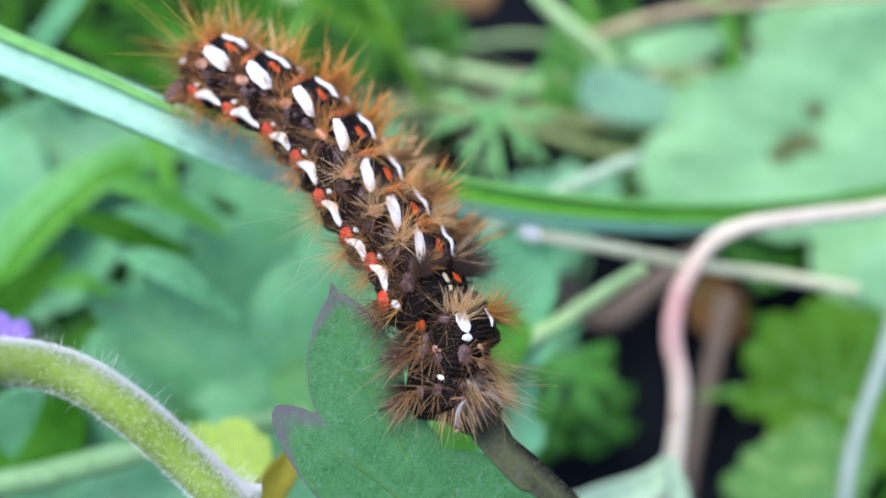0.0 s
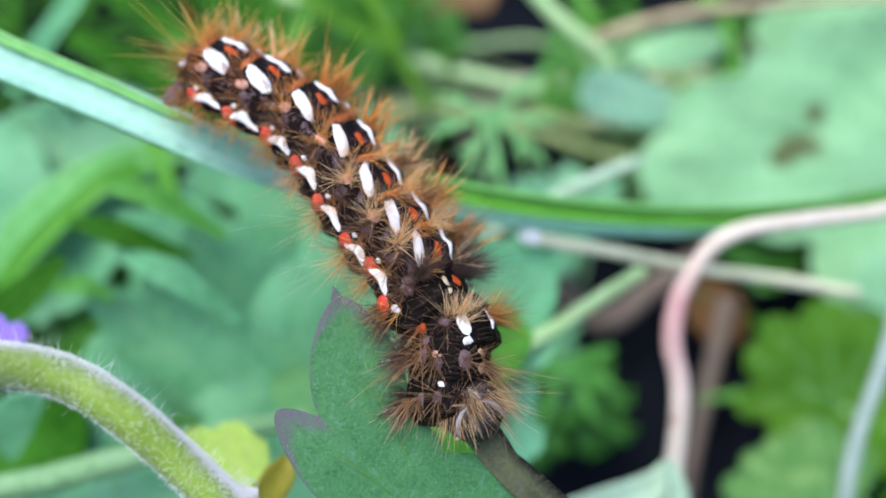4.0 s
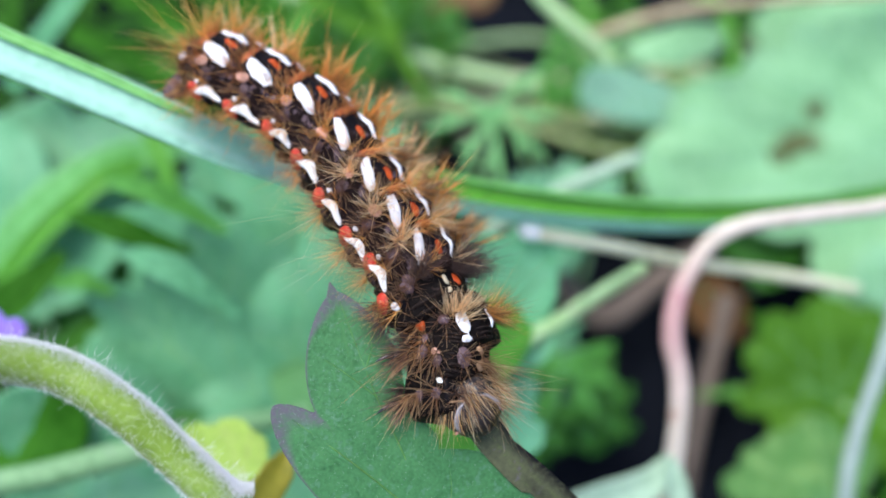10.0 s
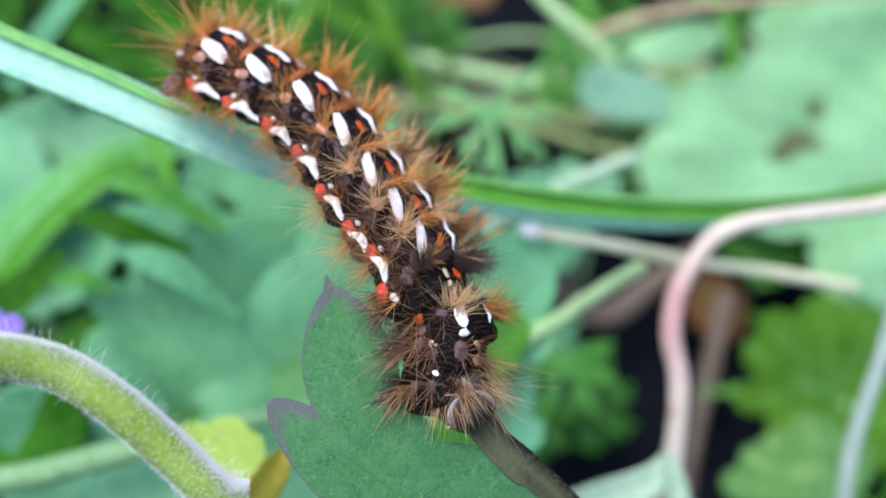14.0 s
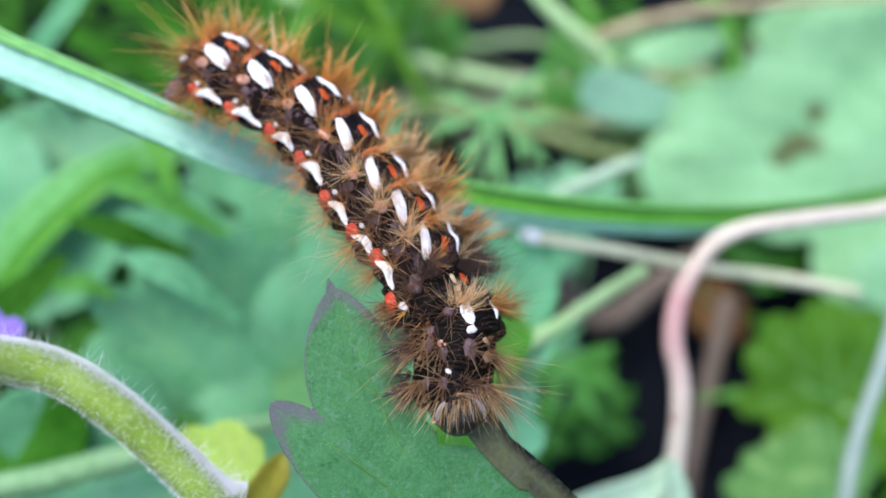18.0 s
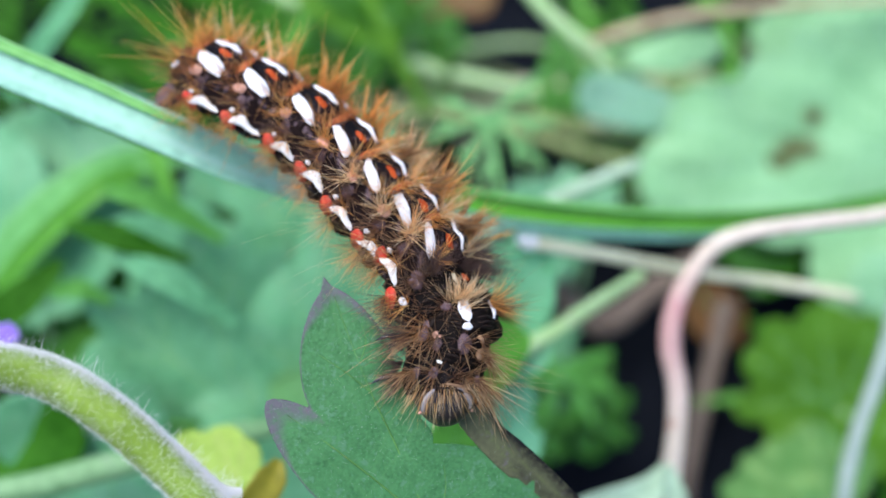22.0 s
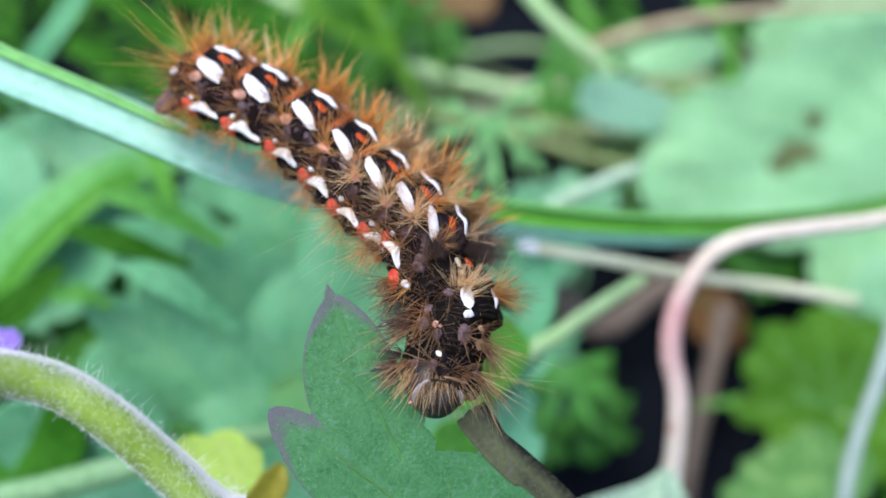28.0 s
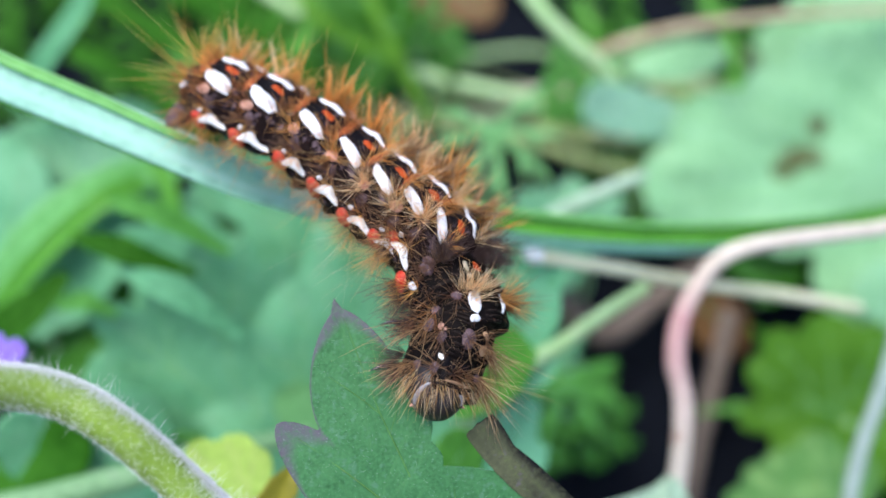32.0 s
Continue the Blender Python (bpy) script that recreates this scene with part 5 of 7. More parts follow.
    if i == 11:
        for y, c, wd in ((-1.35, 4, 40), (-1.05, 10, 44), (0.55, -12, 30), (1.3, 0, 40)):
            part("fold", patch("fold", i, c, y, wd, 0.12, 0.15, 4.0 * math.sin(7 * y)), M_FOLD, seg, "dark grey skin fold")
    # bristles: angle, place along the segment, count
    spots = [(8, -1.3, 12), (42, -0.7, 22), (58, -0.1, 20), (72, 0.6, 10), (88, -0.3, 18), (112, 0.0, 16), (135, 0.0, 10), (-8, -1.3, 14), (-42, -0.7, 26), (-58, -0.1, 28), (-80, 0.2, 22), (-100, -0.3, 14), (28, 1.5, 7), (-28, 1.5, 9), (24, -1.5, 10), (-24, -1.5, 12)]
    base_len = {0: 2.6, 1: 2.3, 2: 2.3, 3: 2.4, 4: 2.6, 5: 2.8, 6: 2.9, 7: 2.9, 8: 2.5, 9: 2.6, 10: 2.3, 11: 2.3}[i]
    if i == 8:
        spots = [(22, -0.6, 26), (-36, -0.4, 34), (42, -0.4, 16), (-54, -0.2, 20), (58, 0.1, 9), (72, 0.5, 9), (88, -0.3, 14), (112, 0, 14), (135, 0, 10), (-80, 0.2, 16), (-100, -0.3, 14), (4, -0.9, 12)]
    elif i == 9:
        spots = [(34, -0.2, 8), (72, 0.5, 11), (68, -0.6, 10), (22, -0.5, 10), (10, -0.45, 12), (-6, -0.5, 8), (12, 0.15, 5), (-22, -0.4, 9), (-45, 0.0, 16), (-62, 0.2, 16), (-84, 0, 14), (96, 0.2, 12), (115, 0, 12), (-100, 0, 12)]
    elif i == 10:
        spots = [(40, 0.1, 8), (36, 0.75, 12), (-2, 0.3, 12), (-30, -0.5, 7), (-34, 0.35, 11), (66, 0.3, 11), (84, 0.2, 12), (104, 0.1, 12), (-52, 0.3, 12), (-72, 0.2, 14), (-95, 0.1, 12)]
    elif i == 11:
        spots = [(30, 0.3, 12), (-2, 0.5, 12), (-24, 0.4, 12), (62, 0.2, 10), (-50, 0.2, 11), (84, 0.2, 12), (-74, 0.2, 14), (105, 0.1, 12), (-98, 0.1, 12)]
    if i >= 8:
        spots = spots + [(96, -0.6, 14), (98, 0.6, 14)]
    for k, (a, y, cnt) in enumerate(spots):
        seed = i * 100 + k
        side = math.sin(radians(a))
        # hue, length, bristles, lean, bristles to a lock, looseness, thickness
        mat, ln, count, lean, clump, loose, thick = hue, base_len, cnt * 2, (0, -0.25, 0.1), 8, 0.05, 0.022
        if i <= 7:
            if a >= 72:
                mat, ln, lean, clump, loose = M_HAIR_GOLD if k % 2 else M_HAIR_RUST, base_len * 0.9, (0, 0, 0), 4, 0.12
                if i >= 4:
                    mat, count, clump, loose, thick = (M_HAIR_STRAW_BROWN, M_HAIR_GOLD)[k % 2], int(cnt * 1.9), 2, 0.2, 0.017
            elif a == 58:
                mat, count, clump, loose, lean = M_HAIR_BROWN, cnt * 2, 3, 0.12, (0, 0.1, 0)
            elif abs(a) <= 24:
                ln, count, mat, clump = base_len * 0.5, cnt * 2, M_HAIR_RUST if i < 5 else M_HAIR_GOLD, 5
            elif a == 42:
                mat, count, clump, loose = (M_HAIR_RUST, M_HAIR_GOLD, M_HAIR_PALE)[min(2, i // 3)], int(cnt * 1.7), 3, 0.18
                if i >= 4:
                    mat, count, clump, loose, ln, lean = (M_HAIR_GOLD, M_HAIR_PALE)[i % 2], int(cnt * 2.2), 6, 0.09, base_len * 1.05, (-0.15, 0.1, 0.35)
            elif a < -30:
                mat, count, ln, lean, clump, loose = (M_HAIR_GOLD, M_HAIR_GOLD, M_HAIR_PALE, M_HAIR_GOLD)[(k + i) % 4], int(cnt * (2.1 if i > 4 else 1.8 if i > 2 else 1.5)), base_len * (1.3 if i > 2 else 1.15), (-0.12, -0.2, 0.3), 14, 0.035
                thick = 0.03
            if i >= 5 and abs(a) <= 42:
                mat, ln, count, lean = (M_HAIR_GOLD, M_HAIR_PALE, M_HAIR_STRAW_BROWN)[k % 3], base_len * 1.0, int(cnt * 3.0), (0, 0.05, 0.3)
                if y < -1.0:
                    ln, count, lean, clump, loose, thick = base_len * 0.95, cnt * 2, (0, 0.75, 0.1), 3, 0.12, 0.018
            if i <= 2:
                count, ln = int(count * 0.6), ln * 1.2
        elif i == 8:
            mat, ln, count, lean, clump, loose = M_HAIR_BROWN, base_len, cnt * 2, (0, 0.1, 0), 2, 0.15
            if a in (22, 4):
                mat, ln, count, lean, clump, loose = M_HAIR_DARK, base_len * 0.9, cnt * 5, (0, -0.35, 0.3), 3, 0.12
            elif a in (-36, -54):
                mat, ln, count, lean, clump, loose = M_HAIR_DARK, base_len * 1.4, cnt * 5, (-0.5, 0.05, 0), 3, 0.12
            elif a >= 72:
                mat, ln = M_HAIR_GOLD if k % 2 else M_HAIR_RUST, base_len * 0.9
        elif i == 9:
            mat, ln, count, lean, clump, loose, thick = M_HAIR_BROWN, base_len * 1.1, cnt * 2, (0, 0.35, 0), 1, 0.1, 0.02
            if a in (10, 22, -6, 12):
                mat, ln, count, lean, clump, loose = M_HAIR_PALE, base_len * 0.8, cnt * 5, (-0.45, -0.6, 0.1), 5, 0.09
            elif -80 < a < -30:
                mat, ln, count, lean, clump = (M_HAIR_GOLD, M_HAIR_RUST)[k % 2], base_len * 1.1, cnt * 4, (-0.4, 0.0, 0), 2
            elif a >= 66:
                mat, ln, count, lean = (M_HAIR_STRAW_BROWN, M_HAIR_RUST)[k % 2], base_len * 1.05, cnt * 2, (0.1, 0.7, 0)
        else:
            lean = (0.15 * side, 1.25, 0.0)
            mat = (M_HAIR_BROWN, M_HAIR_STRAW_BROWN)[k % 2]
            count, clump, loose, thick = int(cnt * 1.5), 1, 0.1, 0.026
            if abs(a) < 45:
                lean, mat, count = (0.2 * side, 0.5, 0.3), (M_HAIR_STRAW_BROWN, M_HAIR_BROWN)[k % 2], int(cnt * 1.7)
            ln = base_len * (1.25 + 0.4 * (k % 3 == 0))
        if i >= 8 and a in (96, 98):
            mat, ln, count, lean = M_HAIR_DARK, base_len * 1.1, cnt * 3, (0.3, 0.5, 0.2)
        part("hair_tuft", tuft(i, a, y, int(count * (1.6 if i < 9 else 1.3)), ln, 0.95 if i < 9 else 1.25, seed, lean, thick, 0.42, clump, loose), mat, seg)
        if k % 2 == 0 and i > 0:
            part("hair_tuft", tuft(i, a + 4, y + 0.2, max(7, cnt // 2), ln * 1.3, 0.9, seed + 50, lean, 0.018, 0.42, 2, 0.16), M_HAIR_BROWN if i > 3 else M_HAIR_GOLD, seg, "longer dark bristles" if i > 3 else "longer golden bristles")
    if i in (0, 1):
        part("long_hairs", tuft(i, 20, -0.6, 14, 7.0, 0.9, 900 + i, (0, -0.9, 0), 0.018), M_HAIR_GOLD, seg, "sparse long golden hairs")
    if i in (10, 11):
        part("long_hairs", tuft(i, -60, 0.2, 20, 5.5, 0.8, 910 + i, (0, 0.8, 0), 0.016, 0.42, 1), M_HAIR_PALE, seg, "sparse long pale hairs")
    if i in (5, 6):
        part("long_hairs", tuft(i, 110, 0.2, 8, 5.5, 0.8, 920 + i, (0.2, 0.0, -0.2), 0.012), M_HAIR_PALE, seg, "sparse long fine hairs")
    if i >= 8:
        r = random.Random(700 + i)
        nap = []
        for _ in range(90):
            a, y = r.uniform(-115, 115), r.uniform(-0.92, 0.92) * h
            c = surface(i, a, y)
            w = unit(surface(i, a, y, 1.0) - c) + np.array((r.uniform(-.7, .7), r.uniform(-0.2, 1.3), r.uniform(-.3, .3)))
            nap.append((c, w, r.uniform(0.35, 1.0), 0.014, np.array((r.uniform(-.2, .2), 0.2, -0.2))))
        tagged(part("nap", hair_mesh("nap", nap, 3), M_HAIR_BROWN if i != 8 else M_HAIR_DARK, seg, "short dark brown nap"), kind="stuff")
    # legs
    if i >= 9:
        for s in (1, -1):
            b = surface(i, 108 if s > 0 else -128, 0.2)
            reach = [(0, 0, 0), (0.7, 0.15, 0.25), (1.4, 0.25, 0.30), (1.9, 0.5, 0.15), (2.25, 0.75, -0.1)] if s > 0 else [(0, 0, 0), (-0.5, 0.3, -0.3), (-0.9, 0.6, -0.6), (-1.2, 0.9, -1.0)]
            me = tube("leg", [tuple(b + np.array(q)) for q in reach], (0.34, 0.26, 0.18, 0.11, 0.03), 10, 5, 0.2)
            part("leg", me, M_LEG, seg, "jointed black walking leg")
    if tail:
        for s in (1, -1):
            b = surface(i, 98 * s, -0.7)
            me = tube("clasper", [tuple(b * 0.8), tuple(b + np.array((0.4 * s, -0.3, -0.1))), tuple(b + np.array((0.9 * s, -0.5, -0.3))), tuple(b + np.array((1.2 * s, -0.55, -0.5)))], (0.9, 0.8, 0.62, 0.35), 14, 6, 0.3)
            part("clasper", me, M_CLASPER, seg, "mauve-grey hind proleg gripping the blade")
    elif i in (3, 4, 5, 6):
        for s in (1, -1):
            b = surface(i, 166 * s, 0.0)
            me = tube("proleg", [tuple(b * 0.9), tuple(b + np.array((0.3 * s, 0, -0.6))), tuple(b + np.array((0.4 * s, 0, -1.3)))], (0.8, 0.7, 0.85), 10, 4, 0.1)
            part("proleg", me, M_SKIN_GREY, seg, "stubby greyish proleg")
    return seg


def build_head():
    verts, faces, rows, sides = [], [], 18, 32
    for j in range(rows + 1):
        q = math.pi * j / rows
        for k in range(sides):
            w = 2 * math.pi * k / sides
            x, z, y = 2.1 * math.sin(q) * math.sin(w), 1.75 * math.sin(q) * math.cos(w), -1.9 * math.cos(q)
            if z > 0:
                z -= 0.38 * math.exp(-(x / 0.35) ** 2) * math.sin(q)
            verts.append((x * (1 - 0.1 * max(0, y)), y, z))
    for j in range(rows):
        for k in range(sides):
            k2 = (k + 1) % sides
            faces.append((j * sides + k, j * sides + k2, (j + 1) * sides + k2, (j + 1) * sides + k))
    head = part("head", mesh("head", np.array(verts) * np.array((1.06, 1.2, 1.08)) + np.array((0, -0.1, 0)), faces), M_HEAD, larva, "glossy black head capsule with pale crescents")
    for s in (1, -1):
        arc = [(0.5, -0.95), (0.95, -0.75), (1.38, -0.2), (1.55, 0.4), (1.45, 0.9), (1.2, 1.2)]
        pts = [(s * x, y, 1.89 * math.sqrt(max(0.02, 1 - (x / 2.27) ** 2 - ((y + 0.3) / 2.05) ** 2)) - 0.12) for x, y in arc]
        part("crescent", tube("crescent", pts, (0.04, 0.15, 0.20, 0.19, 0.14, 0.05) if s > 0 else (0.03, 0.14, 0.20, 0.18, 0.10, 0.03), 12, 6, 0.5), M_CRESCENT, head, "pale grey crescent on the cheek")
        part("mandible", tube("mandible", [(s * 0.5, 1.3, 0.1), (s * 0.45, 1.65, 0.0), (s * 0.1, 1.85, -0.05)], (0.35, 0.3, 0.1), 8, 4), M_BLACK, head, "dark jaw")
        part("antenna", tube("antenna", [(s * 1.4, 0.75, 0.6), (s * 1.7, 0.95, 0.6), (s * 1.85, 1.05, 0.55)], (0.16, 0.12, 0.06), 8, 4), M_WART_PINK, head, "short pale antenna")
        for k in range(4):
            a = radians(20 + 34 * k)
            me = mesh("eye", *ball((s * (1.45 + 0.22 * math.cos(a)), 0.62 + 0.24 * math.sin(a), 1.16 - 0.2 * math.cos(a)), 0.07))
            part("eye", me, M_BLACK, head, "tiny bead eye")
    r = random.Random(77)
    for mat, count in ((M_HAIR_GOLD, 60), (M_HAIR_PALE, 120), (M_HAIR_STRAW_BROWN, 60)):
        hs = []
        for _ in range(count):
            w, q = r.uniform(-1.7, 1.7), r.uniform(0.35, 1.7)
            p = np.array((2.1 * math.sin(q) * math.sin(w), -0.3 - 1.9 * math.cos(q), 1.65 * math.sin(q) * math.cos(w)))
            hs.append((p * 1.05, unit(p) * 0.6 + np.array((r.uniform(-.25, .25), 1.0, 0.2)), r.uniform(1.0, 2.6), 0.018, np.array((r.uniform(-.2, .2), 0.2, -0.25))))
        part("head_hair", hair_mesh("head_hair", hs), mat, head)
    return head


def ball(c, r, n=8):
    vs, fs = [], []
    for j in range(n + 1):
        q = math.pi * j / n
        for k in range(n):
            w = 2 * math.pi * k / n
            vs.append((c[0] + r * math.sin(q) * math.cos(w), c[1] + r * math.sin(q) * math.sin(w), c[2] + r * math.cos(q)))
    for j in range(n):
        for k in range(n):
            k2 = (k + 1) % n
            fs.append((j * n + k, (j + 1) * n + k, (j + 1) * n + k2, j * n + k2))
    return vs, fs


segments = [build_segment(i) for i in range(12)]
head = build_head()


def rows_mm(rows):
    """Rows of seconds, millimetres and degrees as rows for walk()."""
    return [(t, pose(x * 0.001, y * 0.001, z * 0.001, rx, ry, rz)) for t, x, y, z, rx, ry, rz in rows]


def sway(base, rows):
    """Rows of a thing that sways by millimetres to the side, up and towards the light, about its resting pose."""
    turn = pose(0, 0, 0, 32).to_3x3()
    return [(t, Matrix.Translation(turn @ Vector((x, y, 0)) * 0.001) @ base @ pose(0, 0, 0, 0, 0, a)) for t, x, y, a in rows]


def motions():
    walk(segments[0], rows_mm([(0, -18.00, 13.65, -4.50, 33.1, -32.2, -126.4), (1, -18.02, 13.68, -4.50, 33.0, -32.3, -126.5), (2, -18.02, 13.69, -4.50, 33.3, -32.2, -126.6), (3, -18.10, 13.76, -4.50, 32.9, -32.4, -126.9), (6, -18.05, 13.82, -4.50, 32.8, -32.5, -127.3), (7, -17.95, 13.75, -4.50, 33.5, -32.1, -127.0), (8, -18.02, 13.84, -4.50, 32.9, -32.5, -127.4), (9, -18.02, 13.83, -4.50, 32.9, -32.4, -126.9), (10, -18.11, 13.85, -4.50, 32.4, -32.6, -127.0), (11, -18.11, 13.82, -4.50, 32.7, -32.3, -126.3), (12, -18.16, 13.92, -4.50, 32.0, -32.7, -126.5), (13, -18.25, 13.97, -4.50, 31.4, -33.1, -127.0), (14, -18.20, 13.91, -4.50, 31.8, -32.6, -126.0), (17, -18.20, 14.02, -4.50, 31.9, -32.6, -126.3), (18, -18.11, 14.02, -4.50, 32.4, -32.4, -126.7), (19, -18.16, 14.09, -4.50, 32.0, -32.6, -126.9), (20, -18.33, 14.13, -4.50, 31.0, -33.0, -126.4), (21, -18.39, 14.14, -4.50, 30.9, -33.0, -126.3), (22, -18.48, 14.13, -4.50, 30.3, -33.2, -125.8), (23, -18.46, 14.03, -4.50, 30.5, -32.9, -124.9), (24, -18.46, 14.03, -4.50, 30.6, -33.0, -125.1), (25, -18.51, 13.99, -4.50, 30.5, -32.9, -124.4), (28, -18.61, 14.11, -4.50, 30.0, -33.1, -124.7), (29, -18.62, 14.02, -4.50, 29.9, -32.9, -123.6), (30, -18.55, 14.02, -4.50, 30.1, -32.7, -123.2), (31, -18.50, 14.05, -4.50, 30.2, -32.7, -123.5), (32, -18.39, 13.99, -4.50, 31.0, -32.3, -123.5)]))
    walk(segments[1], rows_mm([(0, -16.17, 13.08, -3.50, 23.4, -37.2, -128.5), (1, -16.17, 13.11, -3.50, 23.3, -37.2, -128.5), (2, -16.20, 13.13, -3.50, 23.6, -37.1, -128.7), (3, -16.25, 13.17, -3.50, 23.2, -37.3, -128.8), (6, -16.20, 13.21, -3.50, 23.1, -37.3, -129.1), (7, -16.15, 13.18, -3.50, 23.7, -37.1, -129.1), (8, -16.18, 13.23, -3.50, 23.2, -37.3, -129.2), (9, -16.17, 13.23, -3.50, 23.2, -37.2, -128.8), (10, -16.23, 13.24, -3.50, 22.9, -37.4, -128.8), (11, -16.25, 13.24, -3.50, 23.1, -37.2, -128.3), (12, -16.25, 13.30, -3.50, 22.6, -37.3, -128.3), (13, -16.29, 13.32, -3.50, 22.1, -37.6, -128.5), (14, -16.28, 13.30, -3.50, 22.4, -37.2, -127.8), (17, -16.28, 13.41, -3.50, 22.5, -37.2, -128.1), (18, -16.24, 13.41, -3.50, 22.9, -37.2, -128.5), (19, -16.25, 13.47, -3.50, 22.6, -37.3, -128.6), (20, -16.34, 13.48, -3.50, 21.8, -37.4, -128.0), (21, -16.39, 13.49, -3.50, 21.8, -37.4, -127.8), (22, -16.44, 13.46, -3.50, 21.3, -37.5, -127.2), (23, -16.43, 13.41, -3.50, 21.5, -37.3, -126.5), (24, -16.44, 13.40, -3.50, 21.5, -37.3, -126.7), (25, -16.47, 13.38, -3.50, 21.5, -37.2, -126.2), (28, -16.53, 13.47, -3.50, 21.1, -37.3, -126.3), (29, -16.54, 13.41, -3.50, 21.1, -37.1, -125.3), (30, -16.49, 13.44, -3.50, 21.3, -37.0, -125.1), (31, -16.44, 13.45, -3.50, 21.3, -37.0, -125.3), (32, -16.39, 13.43, -3.50, 21.9, -36.8, -125.5)]))
    walk(segments[2], rows_mm([(0, -13.34, 11.60, -2.80, 16.0, -40.4, -130.9), (1, -13.34, 11.61, -2.80, 15.9, -40.4, -131.1), (2, -13.40, 11.64, -2.80, 16.0, -40.4, -131.1), (3, -13.41, 11.66, -2.80, 15.9, -40.4, -131.2), (6, -13.35, 11.67, -2.80, 16.1, -40.4, -131.3), (7, -13.37, 11.68, -2.80, 16.0, -40.5, -131.6), (8, -13.34, 11.69, -2.80, 16.0, -40.5, -131.6), (9, -13.33, 11.72, -2.80, 15.9, -40.5, -131.5), (10, -13.35, 11.69, -2.80, 15.8, -40.4, -131.1), (11, -13.38, 11.73, -2.80, 15.8, -40.4, -130.9), (12, -13.32, 11.75, -2.80, 15.7, -40.3, -130.8), (13, -13.31, 11.71, -2.80, 15.5, -40.4, -130.7), (14, -13.32, 11.76, -2.80, 15.5, -40.3, -130.5), (17, -13.35, 11.86, -2.80, 15.5, -40.3, -130.6), (18, -13.35, 11.88, -2.80, 15.6, -40.3, -130.5), (19, -13.33, 11.90, -2.80, 15.3, -40.3, -130.6), (20, -13.31, 11.87, -2.80, 15.2, -40.2, -129.9), (21, -13.35, 11.88, -2.80, 14.9, -40.3, -129.8), (22, -13.33, 11.85, -2.80, 14.8, -40.2, -129.3), (23, -13.33, 11.84, -2.80, 14.9, -40.1, -128.8), (24, -13.35, 11.83, -2.80, 14.9, -40.0, -128.4), (25, -13.38, 11.84, -2.80, 14.8, -40.0, -128.3), (28, -13.38, 11.88, -2.80, 14.7, -40.0, -128.3), (29, -13.36, 11.87, -2.80, 14.8, -39.8, -127.4), (30, -13.34, 11.93, -2.80, 14.9, -39.6, -126.9), (31, -13.30, 11.94, -2.80, 14.8, -39.6, -127.0), (32, -13.34, 11.96, -2.80, 14.9, -39.6, -127.1)]))
    walk(segments[3], rows_mm([(0, -10.13, 9.55, -2.00, 16.8, -42.0, -140.5), (1, -10.12, 9.52, -2.00, 16.7, -42.0, -140.6), (2, -10.19, 9.58, -2.00, 16.5, -42.1, -140.8), (3, -10.22, 9.59, -2.00, 16.7, -42.1, -141.1), (6, -10.23, 9.67, -2.00, 16.7, -42.1, -141.5), (7, -10.16, 9.58, -2.00, 16.7, -42.2, -141.4), (8, -10.18, 9.61, -2.00, 16.8, -42.1, -141.4), (9, -10.15, 9.61, -2.00, 16.7, -42.1, -141.4), (10, -10.16, 9.63, -2.00, 16.6, -42.1, -141.3), (11, -10.15, 9.64, -2.00, 16.5, -42.1, -141.0), (12, -10.11, 9.69, -2.00, 16.5, -42.0, -140.8), (13, -10.09, 9.66, -2.00, 16.5, -41.9, -140.2), (14, -10.06, 9.66, -2.00, 16.5, -41.9, -140.1), (17, -10.06, 9.75, -2.00, 16.4, -41.8, -139.8), (18, -10.05, 9.79, -2.00, 16.4, -41.7, -139.5), (19, -9.99, 9.77, -2.00, 16.3, -41.7, -139.3), (20, -10.00, 9.82, -2.00, 16.3, -41.6, -138.9), (21, -9.91, 9.74, -2.00, 16.2, -41.4, -137.8), (22, -9.90, 9.74, -2.00, 16.0, -41.4, -137.5), (23, -9.91, 9.78, -2.00, 15.9, -41.3, -136.7), (24, -9.91, 9.83, -2.00, 15.8, -41.2, -136.3), (25, -9.90, 9.79, -2.00, 15.8, -41.2, -135.8), (28, -9.89, 9.82, -2.00, 15.7, -41.0, -135.2), (29, -9.91, 9.92, -2.00, 15.9, -40.8, -134.4), (30, -9.89, 10.04, -2.00, 15.9, -40.7, -134.1), (31, -9.83, 10.02, -2.00, 15.9, -40.6, -133.9), (32, -9.80, 10.00, -2.00, 15.8, -40.6, -133.5)]))
